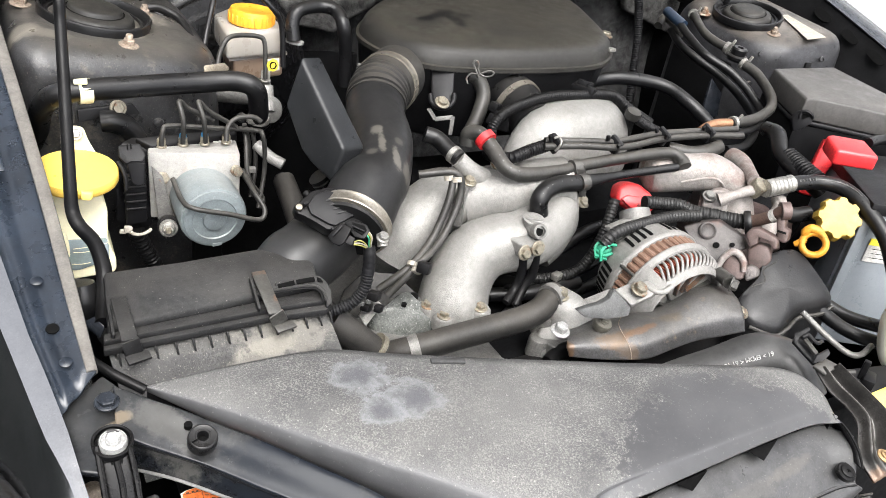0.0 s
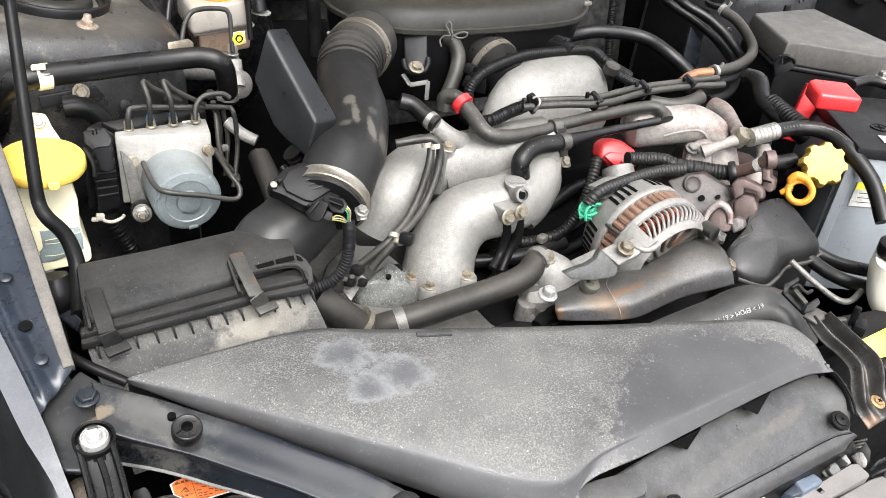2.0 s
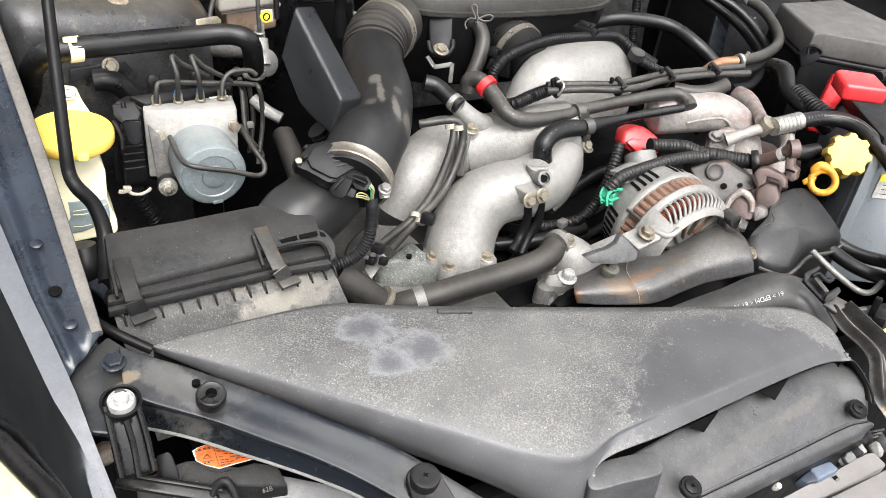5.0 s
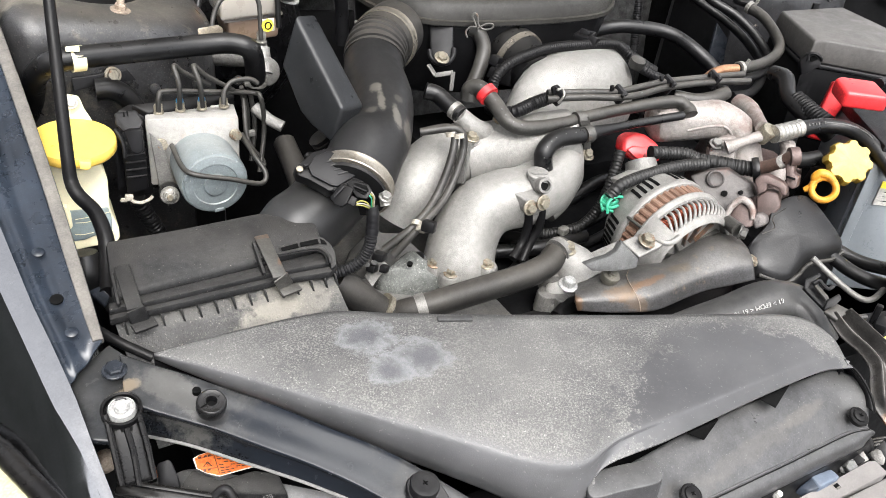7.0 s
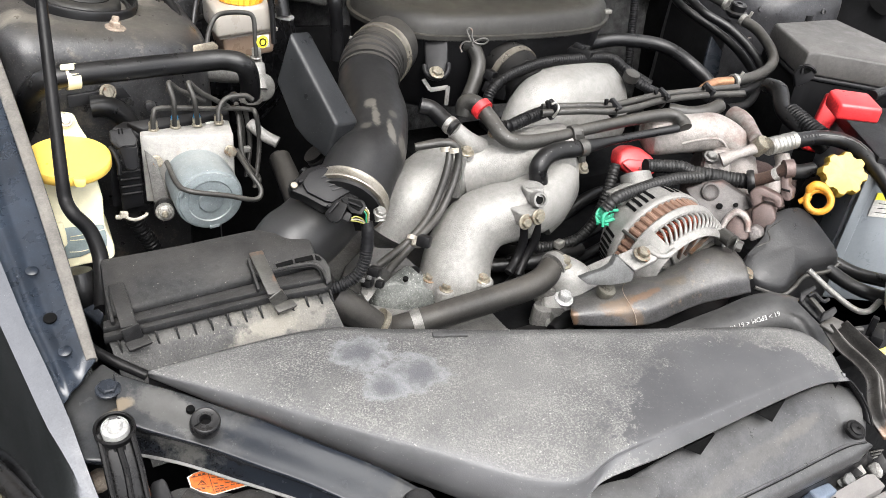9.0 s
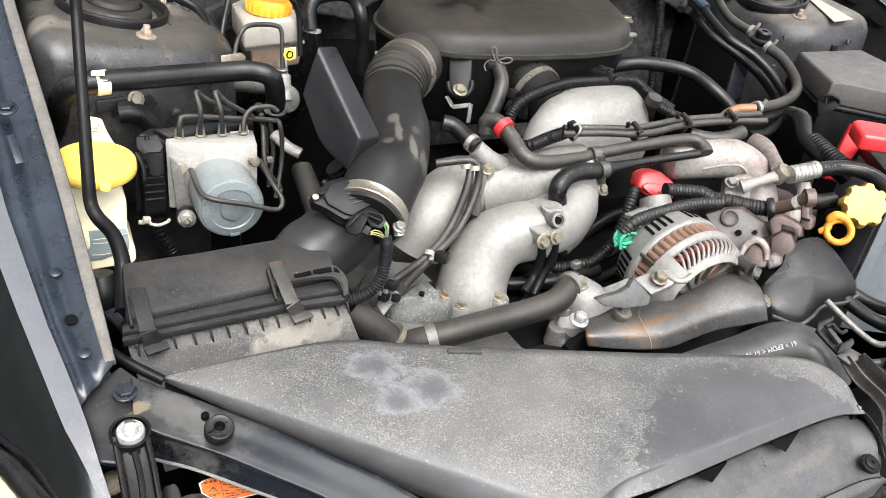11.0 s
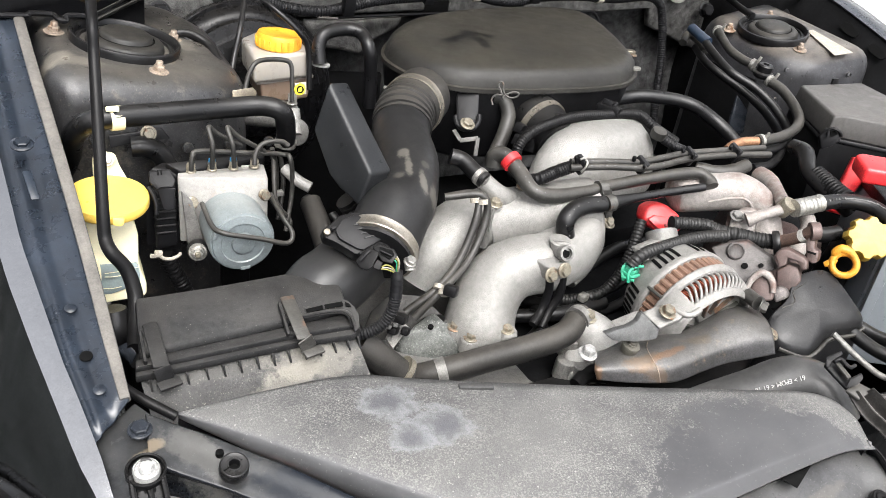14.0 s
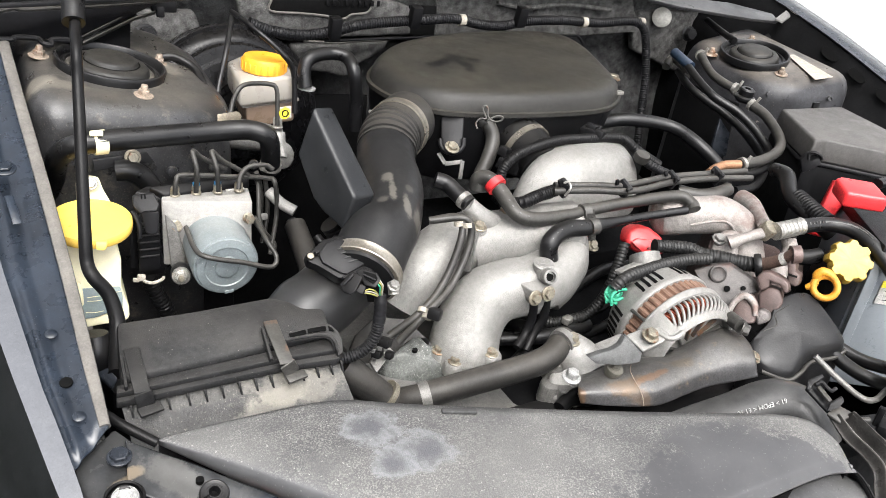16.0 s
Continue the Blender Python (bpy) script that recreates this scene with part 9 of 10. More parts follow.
part("latch_gap", slab([(0.3228, -0.3054, 0.8809), (0.3269, -0.3095, 0.8854), (0.3292, -0.3146, 0.8824), (0.3242, -0.3102, 0.8761)], (0.0005, 0.0005, 0), 0), M_FLAT_BLACK, fuse)
part("tab", box((0.483, -0.181, 0.902), (0.014, 0.004, 0.012), bevel=0.001), M_PLASTIC_DEEP, fuse)
feed = tagged(part("battery_lead", tube([(0.275, -0.293, 0.860), (0.268, -0.319, 0.862), (0.241, -0.351, 0.852), (0.232, -0.385, 0.845), (0.235, -0.412, 0.838), (0.243, -0.422, 0.830)], [0.010, 0.011, 0.010, 0.010, 0.0105, 0.0105], 8, 14), M_RUBBER), "taped black battery lead", "cable")
part("sleeve", tube([(0.2429, -0.3606, 0.8525), (0.2379, -0.3814, 0.8507), (0.2317, -0.4027, 0.8489), (0.2292, -0.4206, 0.8470)], 0.0122, 8, 14, 0.0014, 0.005), M_PLASTIC_DEEP, feed, "corrugated sleeve")
neg = tagged(part("battery_strap", tube([(0.370, -0.385, 0.870), (0.407, -0.385, 0.872), (0.430, -0.406, 0.868), (0.414, -0.460, 0.860)], 0.007, 8, 12), M_RUBBER), "black strap across the battery top", "cable")
part("bolt", hexhead((0.429, -0.391, 0.876), (0, 0, 1), 0.008, 0.008, 1.3), M_STEEL, neg, "", 30)

loops = [
    [(0.375, -0.148, 0.897), (0.377, -0.177, 0.890), (0.364, -0.219, 0.875), (0.344, -0.241, 0.863), (0.301, -0.252, 0.855), (0.251, -0.254, 0.853)],
    [(0.356, -0.010, 0.925), (0.336, -0.058, 0.915), (0.330, -0.109, 0.900), (0.354, -0.143, 0.885), (0.365, -0.182, 0.865), (0.356, -0.222, 0.845), (0.307, -0.249, 0.838), (0.249, -0.254, 0.835)],
    [(0.360, 0.002, 0.905), (0.348, -0.048, 0.890), (0.373, -0.116, 0.865), (0.376, -0.168, 0.845), (0.357, -0.218, 0.825), (0.298, -0.255, 0.815), (0.251, -0.260, 0.815)],
    [(0.422, 0.019, 0.925), (0.378, -0.050, 0.918), (0.374, -0.083, 0.912), (0.381, -0.106, 0.908)],
]
for k, q in enumerate(loops):
    loop = tagged(part("fuel_line", tube(q, (0.0076, 0.0064, 0.0064, 0.0068)[k], 8, 16), (M_RUBBER_GREY, M_RUBBER, M_RUBBER, M_RUBBER_GREY)[k]), "looped rubber fuel line from the bulkhead", "hose", "looped fuel lines")
    for i, f in ((0, 0.0), (len(q) - 2, 0.9)):
        if k in (0, 3):
            at, along = Vector(q[i]).lerp(Vector(q[i + 1]), f), Vector(q[i + 1]) - Vector(q[i])
            band = part("hose_clip", lathe(at, along, [(0.0076, -0.003), (0.0094, -0.003), (0.0094, 0.003), (0.0076, 0.003)], 20), M_STEEL, loop, "spring steel hose clip")
            part("clip_ear", box(at + Vector((0.004, -0.006, 0.010)), (0.003, 0.004, 0.010), (10, 20, 0), 0.0006), M_STEEL, band)
blue = tagged(part("taped_sleeve", tube([(0.354, 0.015, 0.932), (0.350, -0.007, 0.928), (0.350, -0.031, 0.922)], 0.0082, 6, 14), M_TAPE_BLUE), "dark blue taped sleeve on a fuel line", "hose")
bare = tagged(part("bulkhead_pipe", tube([(0.352, 0.024, 0.905), (0.372, 0.035, 0.915), (0.371, 0.013, 0.914), (0.357, -0.022, 0.903)], 0.007, 8, 12), M_RUBBER_GREY), "short grey pipe at the bulkhead", "pipe")
tan = tagged(part("copper_pipe", tube([(0.251, -0.254, 0.853), (0.230, -0.249, 0.852), (0.212, -0.249, 0.849), (0.197, -0.252, 0.844)], 0.0065, 8, 12), mat("copper_tan_pipe", (0.30, 0.16, 0.09), 0.45, metal=0.5, vary=0.2)), "copper coloured pipe end", "pipe")
plate = tagged(part("stay_plate", slab([(0.363, -0.108, 0.861), (0.381, -0.120, 0.840), (0.380, -0.128, 0.804), (0.357, -0.120, 0.793), (0.357, -0.114, 0.820)], (0.0, 0.004, 0), 0.001), M_PAINT_DULL), "dark steel stay plate behind the hoses", "bracket")
damper = tagged(part("pulsation_damper", lathe((0.383, -0.125, 0.905), (0, -0.1, 1), [(0.012, -0.010), (0.0165, -0.005), (0.0165, -0.002), (0.0115, 0.0), (0.0120, 0.009), (0.010, 0.011), (0.005, 0.011), (0.0045, 0.007)], 28), M_RUBBER), "round black rubber damper on the fuel line", "damper")
arch = tagged(part("heater_hose", tube([(0.105, -0.092, 0.855), (0.146, -0.086, 0.860), (0.185, -0.098, 0.865), (0.242, -0.125, 0.860), (0.262, -0.171, 0.845), (0.282, -0.202, 0.820), (0.267, -0.235, 0.800)], 0.0098, 8, 16), M_RUBBER), "thick black heater hose arching behind the manifold", "hose")
ac_hose = tagged(part("aircon_hose", tube([(0.155, -0.413, 0.845), (0.183, -0.419, 0.848), (0.219, -0.427, 0.850), (0.239, -0.449, 0.850), (0.239, -0.484, 0.842), (0.238, -0.524, 0.820), (0.226, -0.559, 0.790)], 0.0092, 8, 16), M_RUBBER), "black air conditioning hose with faint white print", "hose")
AC = [(0.155, -0.413, 0.845), (0.183, -0.419, 0.848), (0.219, -0.427, 0.850), (0.239, -0.449, 0.850), (0.239, -0.484, 0.842), (0.238, -0.524, 0.820), (0.226, -0.559, 0.790)]
dashes(AC, 0.0093, [0.2 + 0.012 * k for k in range(9)], ac_hose, M_FAINT, 0.0014, 0.0030)
dashes(AC, 0.0093, [0.34 + 0.035 * k for k in range(9)], ac_hose, M_FAINT, 0.011, 0.0010)
part("crimp", tube([(0.143, -0.413, 0.843), (0.163, -0.415, 0.845), (0.182, -0.418, 0.848)], 0.0108, 6, 18, 0.0006, 0.006), M_STEEL, ac_hose, "crimped steel ferrule")
part("joint", lathe((0.141, -0.405, 0.842), (0, -0.6, 1), [(0.0095, -0.012), (0.0100, 0.005), (0.0088, 0.007), (0.001, 0.0075)], 24), M_BOLT, ac_hose)
part("arm", pipe([(0.140, -0.403, 0.838), (0.112, -0.399, 0.832), (0.097, -0.390, 0.822)], [0.007, 0.006, 0.009], 14), M_ALU_PINK, ac_hose)
comp = thing("aircon_compressor", (0.254, -0.323, 0.680), "rust-dusted aluminium compressor body with brackets", "compressor")
part("body", pipe([(0.122, -0.334, 0.755), (0.155, -0.365, 0.750), (0.200, -0.385, 0.745)], [0.05, 0.055, 0.05], 28), M_BROWN, comp)
part("port_block", wedge([(0.085, -0.379, 0.793), (0.092, -0.372, 0.815), (0.100, -0.374, 0.827), (0.108, -0.382, 0.831), (0.112, -0.391, 0.827), (0.107, -0.400, 0.805), (0.096, -0.393, 0.793)], [(0.106, -0.364, 0.789), (0.113, -0.357, 0.811), (0.121, -0.360, 0.822), (0.128, -0.367, 0.827), (0.133, -0.376, 0.824), (0.128, -0.386, 0.800), (0.117, -0.379, 0.790)], 0.003), M_ALU_PINK, comp, "rust-dusted port block")
part("port_bolt", hexhead((0.097, -0.375, 0.819), (-0.2, -0.4, 1), 0.0064, 0.006, 1.35), M_ALU_DULL, comp, "", 30)
part("bracket_plate", wedge([(0.039, -0.397, 0.798), (0.057, -0.405, 0.806), (0.074, -0.416, 0.811), (0.093, -0.442, 0.800), (0.093, -0.452, 0.789), (0.068, -0.448, 0.785), (0.051, -0.452, 0.775), (0.035, -0.429, 0.786)], [(0.052, -0.389, 0.793), (0.070, -0.397, 0.803), (0.087, -0.408, 0.808), (0.106, -0.435, 0.796), (0.107, -0.446, 0.785), (0.081, -0.441, 0.780), (0.064, -0.445, 0.770), (0.048, -0.422, 0.781)], 0.0025), M_PLATE, comp, "grey cast bracket plate")
part("plate_boss", lathe((0.057, -0.419, 0.802), (-0.5, -0.7, 0.5), [(0.0105, -0.002), (0.0100, 0.001), (0.0082, 0.0018), (0.0066, 0.0004), (0.001, 0.0002)], 28), M_PLATE, comp, "round pressed boss")
for q, r in (((0.059, -0.435, 0.791), 0.0035), ((0.075, -0.444, 0.794), 0.0026)):
    part("plate_hole", lathe(q, (-0.5, -0.7, 0.5), [(r, -0.001), (r, 0.0012), (r * 0.8, 0.0012)], 16), M_FLAT_BLACK, comp)
part("arch_web", wedge([(0.044, -0.460, 0.776), (0.053, -0.458, 0.793), (0.062, -0.465, 0.800), (0.064, -0.478, 0.789), (0.055, -0.486, 0.776), (0.044, -0.475, 0.771)], [(0.061, -0.451, 0.769), (0.070, -0.448, 0.788), (0.079, -0.456, 0.794), (0.081, -0.469, 0.783), (0.075, -0.475, 0.768), (0.064, -0.463, 0.762)], 0.003), M_BROWN, comp, "brown rusty web")
part("arch", tube([(0.041, -0.460, 0.778), (0.047, -0.458, 0.789), (0.054, -0.461, 0.798), (0.058, -0.468, 0.798), (0.060, -0.475, 0.792), (0.058, -0.481, 0.783)], [0.0028, 0.0036, 0.0040, 0.0040, 0.0036, 0.003], 8, 14), M_ALU_PINK, comp, "bright worn casting arch")
part("cast_foot", wedge([(0.060, -0.477, 0.785), (0.066, -0.481, 0.790), (0.070, -0.489, 0.788), (0.068, -0.493, 0.781), (0.059, -0.487, 0.773)], [(0.077, -0.468, 0.779), (0.083, -0.472, 0.784), (0.087, -0.480, 0.782), (0.086, -0.485, 0.775), (0.076, -0.478, 0.766)], 0.003), M_SPECKLED, comp, "speckled cast foot")
part("brown_arm", wedge([(0.084, -0.449, 0.811), (0.088, -0.451, 0.817), (0.093, -0.456, 0.820), (0.102, -0.473, 0.817), (0.104, -0.478, 0.814), (0.102, -0.482, 0.806), (0.099, -0.479, 0.804), (0.098, -0.472, 0.810), (0.092, -0.461, 0.811), (0.090, -0.464, 0.804), (0.084, -0.460, 0.798)], [(0.097, -0.442, 0.808), (0.101, -0.444, 0.814), (0.107, -0.449, 0.817), (0.115, -0.466, 0.814), (0.117, -0.471, 0.811), (0.115, -0.475, 0.803), (0.112, -0.473, 0.800), (0.112, -0.466, 0.807), (0.105, -0.454, 0.808), (0.103, -0.458, 0.800), (0.097, -0.453, 0.795)], 0.002), M_BROWN, comp, "rusty brown bracket arm")
part("brown_post", wedge([(0.114, -0.460, 0.831), (0.117, -0.462, 0.835), (0.120, -0.467, 0.834), (0.118, -0.471, 0.824), (0.120, -0.477, 0.823), (0.117, -0.481, 0.812), (0.114, -0.478, 0.809), (0.111, -0.471, 0.811)], [(0.132, -0.452, 0.826), (0.135, -0.453, 0.831), (0.138, -0.459, 0.829), (0.135, -0.463, 0.820), (0.138, -0.469, 0.818), (0.135, -0.473, 0.807), (0.131, -0.469, 0.804), (0.128, -0.463, 0.806)], 0.002), M_BROWN, comp, "square rusty bracket post")
part("post_hollow", slab([(0.111, -0.468, 0.822), (0.116, -0.476, 0.822), (0.115, -0.477, 0.820), (0.110, -0.469, 0.820)], (-0.0006, -0.0008, 0.0004), 0.0002, 1), M_FLAT_BLACK, comp)
part("cable_saddle", lathe((0.1216, -0.4613, 0.8413), (0.8, -0.5, 0.2), [(0.0080, -0.005), (0.0104, -0.005), (0.0104, 0.005), (0.0080, 0.005)], 26), M_BROWN, comp, "brown clamp round the cable")
part("dark_side", wedge([(0.086, -0.457, 0.793), (0.094, -0.462, 0.803), (0.101, -0.472, 0.804), (0.100, -0.482, 0.792), (0.092, -0.482, 0.777), (0.082, -0.468, 0.775)], [(0.110, -0.443, 0.783), (0.119, -0.448, 0.794), (0.126, -0.458, 0.795), (0.125, -0.468, 0.782), (0.117, -0.469, 0.766), (0.107, -0.454, 0.765)], 0.003), M_BROWN, comp)

oilcap = thing("oil_filler_cap", (0.261, -0.447, 0.800), "pale yellow lobed oil filler cap", "filler cap")
prof = [Vector((0.0245 + 0.0030 * max(-0.7, min(0.6, 1.4 * math.cos(8 * a))), 0, 0)) for a in (2 * math.pi * k / 96 for k in range(96))]
c, ax = Vector((0.204, -0.478, 0.828)), Vector((-0.55, -0.60, 0.60)).normalized()
u, v, w = frame_of(ax)
ring = [c + prof[k].x * (math.cos(2 * math.pi * k / 96) * u + math.sin(2 * math.pi * k / 96) * v) for k in range(96)]
own = bmesh.new()
skin(own, [[c + (q - c) * s + ax * h for q in ring] for s, h in ((0.85, -0.012), (1, -0.008), (1, 0.004), (0.93, 0.008), (0.6, 0.009), (0.01, 0.0095))])
part("cap", own, M_YELLOW_PALE, oilcap)
part("neck", pipe([c - ax * 0.012, c - ax * 0.06, c - ax * 0.10 - Vector((0, 0, 0.05))], [0.02, 0.02, 0.022], 20), M_PLASTIC_DEEP, oilcap)
dn = Vector((-0.75, -0.5, 0.42)).normalized()
du, dv, dn = frame_of(dn)
dip = tagged(part("dipstick", skin(bmesh.new(), [[Vector((0.1556, -0.4897, 0.8083)) + (0.0128 + 0.0040 * math.cos(t)) * (math.cos(a) * du + math.sin(a) * dv) + 0.0050 * math.sin(t) * dn for t in (2 * math.pi * j / 12 for j in range(12))] for a in (2 * math.pi * k / 36 for k in range(36))], loop=True), M_ORANGE), "orange-yellow ring handle of the oil dipstick", "dipstick")
part("head", pipe([(0.1500, -0.4798, 0.8086), (0.1508, -0.4777, 0.8177), (0.1540, -0.4805, 0.8237), (0.1591, -0.4876, 0.8234), (0.1633, -0.4952, 0.8178)], [0.0040, 0.0052, 0.0054, 0.0048, 0.0036], 16), M_ORANGE, dip, "thick moulded crook")
part("tail", pipe([(0.1508, -0.4804, 0.8095), (0.1468, -0.4777, 0.8044), (0.1433, -0.4746, 0.8012)], [0.0040, 0.0042, 0.0030], 14), M_ORANGE, dip)

# wiring along the bulkhead
harness = thing("bulkhead_harness", (0.032, 0.200, 0.913), "corrugated black wiring harness clipped along the bulkhead", "wiring harness")
part("loom", tube([(-0.318, 0.175, 0.936), (-0.285, 0.175, 0.924), (-0.234, 0.175, 0.918), (-0.190, 0.175, 0.924), (-0.135, 0.175, 0.935), (-0.048, 0.175, 0.941), (0.018, 0.175, 0.944), (0.068, 0.175, 0.935), (0.113, 0.175, 0.933), (0.157, 0.175, 0.941), (0.241, 0.175, 0.943), (0.319, 0.175, 0.939), (0.391, 0.175, 0.943), (0.421, 0.170, 0.933), (0.435, 0.165, 0.901), (0.440, 0.150, 0.840), (0.431, 0.130, 0.781), (0.424, 0.110, 0.720)], 0.0082, 8, 14, 0.0010, 0.0042), M_PLASTIC, harness, "corrugated loom")
for q in ((-0.192, 0.165, 0.931), (-0.060, 0.165, 0.949), (0.139, 0.165, 0.951)):
    part("clip", box(q, (0.017, 0.016, 0.034), (10, 0, 0), 0.002), M_PLASTIC_DEEP, harness, "black harness clip")
for q in ((0.031, 0.175, 0.942), (0.283, 0.175, 0.940), (0.418, 0.175, 0.940)):
    part("band", lathe(q, (1, 0, -0.05), [(0.0082, -0.005), (0.0094, -0.005), (0.0094, 0.005), (0.0082, 0.005)], 20), M_DATA, harness, "cream band")
rail = tagged(part("cable_rod", tube([(-0.196, 0.190, 0.905), (-0.077, 0.190, 0.909), (0.138, 0.190, 0.913), (0.260, 0.190, 0.912), (0.295, 0.190, 0.907), (0.315, 0.180, 0.872)], 0.0026, 6, 8), M_PLASTIC_DEEP), "thin black cable along the bulkhead", "cable")

pinks = [
    ("pink_pipe", [(0.189, -0.318, 0.838), (0.186, -0.338, 0.838), (0.162, -0.374, 0.840), (0.146, -0.394, 0.842)], [0.012, 0.012, 0.009, 0.008]),
    ("elbow_pipe", [(0.179, -0.411, 0.825), (0.175, -0.421, 0.815), (0.162, -0.426, 0.800), (0.149, -0.433, 0.790)], [0.009, 0.010, 0.010, 0.010]),
]
for name, q, r in pinks:
    tagged(part(name, pipe(q, r, 16), M_ALU_PINK), "rust-dusted pipe elbow beside the compressor", "pipe", "pipe elbows at the compressor")
lugs = thing("pump_bracket", (0.200, -0.406, 0.740), "rust-dusted cast bracket with square lugs", "bracket")
part("lug", slab([(0.219, -0.388, 0.795), (0.230, -0.394, 0.800), (0.236, -0.404, 0.791), (0.231, -0.416, 0.764), (0.220, -0.407, 0.763), (0.219, -0.399, 0.776)], (0.008, 0.008, -0.004), 0.002), M_BROWN, lugs, "square lug")
part("lug", slab([(0.164, -0.390, 0.764), (0.181, -0.398, 0.775), (0.202, -0.420, 0.767), (0.202, -0.426, 0.756), (0.187, -0.417, 0.750), (0.171, -0.402, 0.752)], (0.008, 0.008, -0.01), 0.002), M_BROWN, lugs, "cast lug")
part("pipe_stub", tube([(0.168, -0.423, 0.815), (0.185, -0.433, 0.812), (0.206, -0.440, 0.815)], 0.0095, 6, 14), M_RUBBER, lugs)


# ---- front: air duct, radiator cover, latch ----
duct = thing("air_duct", (-0.25, -0.58, 0.70), "dusty black moulded air duct over the radiator, stained and speckled", "air duct")
BACK = [(-0.578, -0.456, 0.785), (-0.512, -0.456, 0.787), (-0.440, -0.462, 0.788), (-0.386, -0.486, 0.788), (-0.320, -0.515, 0.788), (-0.250, -0.543, 0.787), (-0.191, -0.566, 0.786), (-0.124, -0.591, 0.785), (-0.047, -0.622, 0.783), (-0.028, -0.652, 0.777), (-0.037, -0.681, 0.770)]
FOLD = [(-0.578, -0.457, 0.784), (-0.525, -0.501, 0.788), (-0.470, -0.555, 0.790), (-0.414, -0.606, 0.790), (-0.369, -0.646, 0.787), (-0.332, -0.669, 0.784), (-0.292, -0.669, 0.786), (-0.220, -0.668, 0.786), (-0.117, -0.666, 0.781), (-0.050, -0.668, 0.776), (-0.036, -0.685, 0.769)]
LOW = [(-0.578, -0.457, 0.780), (-0.525, -0.507, 0.765), (-0.458, -0.574, 0.750), (-0.393, -0.639, 0.738), (-0.357, -0.677, 0.728), (-0.337, -0.687, 0.731), (-0.319, -0.680, 0.765), (-0.260, -0.685, 0.775), (-0.152, -0.682, 0.776), (-0.071, -0.680, 0.772), (-0.034, -0.686, 0.767)]
rows = [spline(q, 8) for q in (BACK, FOLD, LOW)]


def duct_top(u, v):
    k = u * (len(rows[0]) - 1)
    i = min(int(k), len(rows[0]) - 2)
    a, b, c = (r[i].lerp(r[i + 1], k - i) for r in rows)
    swell = Vector((0, 0, 0.004 * math.sin(math.pi * u)))
    bulge = Vector((-0.55, -0.62, 0.45)) * 0.011 * math.sin(math.pi * min(1.0, u / 0.60)) if u < 0.60 else Vector()
    cut = spline([a, a.lerp(b, 0.45) + swell, a.lerp(b, 0.78) + swell * 0.4, b.lerp(c, 0.12) + bulge * 0.25, b.lerp(c, 0.40) + bulge, b.lerp(c, 0.72) + bulge * 0.9, c], 10)
    k = v * (len(cut) - 1)
    i = min(int(k), len(cut) - 2)
    return cut[i].lerp(cut[i + 1], k - i)


thicken(part("shell", sheet(duct_top, 120, 40), M_DUCT, duct, "leathery dusty top shell", 60), 0.003)
part("back_wall", sheet(lambda u, v: Vector(duct_top(u, 0)) + Vector((0.0, 0.002, -0.002 - 0.06 * v)), 60, 3), M_PLASTIC, duct)
part("moulded_slot", box((-0.347, -0.513, 0.790), (0.030, 0.0060, 0.0034), (0, 0, -21), 0.0012), M_SLOT, duct, "moulded slot on the back edge")
part("inlet_nose", slab(ring_of([(-0.332, -0.683, 0.757), (-0.319, -0.676, 0.759), (-0.291, -0.680, 0.760), (-0.271, -0.686, 0.759), (-0.270, -0.695, 0.757), (-0.279, -0.702, 0.756), (-0.308, -0.697, 0.756), (-0.332, -0.692, 0.755)], 4), (0, -0.004, -0.05), 0.007, 4), M_COVER, duct, "rounded inlet nose")
# black sheet drawn for the shade in the mouth of the duct
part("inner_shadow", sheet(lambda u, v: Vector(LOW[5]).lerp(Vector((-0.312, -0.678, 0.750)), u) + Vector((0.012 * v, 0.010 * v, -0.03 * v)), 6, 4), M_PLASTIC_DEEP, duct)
for a, b, c in (((-0.147, -0.678, 0.766), (-0.108, -0.677, 0.766), (-0.132, -0.686, 0.757)), ((-0.231, -0.680, 0.764), (-0.195, -0.679, 0.764), (-0.214, -0.685, 0.754))):
    part("gusset", slab([a, b, c], (0.002, 0.004, -0.002), 0.0006, 1), M_FLAT_BLACK, duct, "black moulded gusset")

curl = [(-0.044, -0.679, 0.769), (-0.033, -0.684, 0.766), (-0.027, -0.694, 0.758), (-0.026, -0.707, 0.748), (-0.031, -0.718, 0.740)]
edge = spline(curl, 6)
thicken(part("end_curl", sheet(lambda u, v: edge[round(u * 24)] + Vector((0.010 * v, 0.030 * v, -0.004 * v)), 24, 6), M_PLASTIC, duct, "curled end of the shell"), 0.002)
part("curl_edge", tube(curl, 0.0014, 6, 6), M_PLASTIC_DEEP, duct)

cover = thing("radiator_cover", (-0.15, -0.70, 0.66), "dusty black plastic radiator cover strip with push pins", "radiator cover")
CB = [(-0.313, -0.677, 0.748), (-0.227, -0.672, 0.753), (-0.124, -0.669, 0.755), (-0.039, -0.671, 0.756), (-0.014, -0.692, 0.750)]
CM = [(-0.2785, -0.7105, 0.7171), (-0.2075, -0.7134, 0.7219), (-0.1354, -0.7150, 0.7235), (-0.0599, -0.7156, 0.7246), (-0.0350, -0.7203, 0.7254)]
CF = [(-0.2675, -0.7196, 0.6988), (-0.1926, -0.7213, 0.7005), (-0.1159, -0.7228, 0.7026), (-0.0377, -0.7252, 0.7064), (-0.0227, -0.7214, 0.7102)]
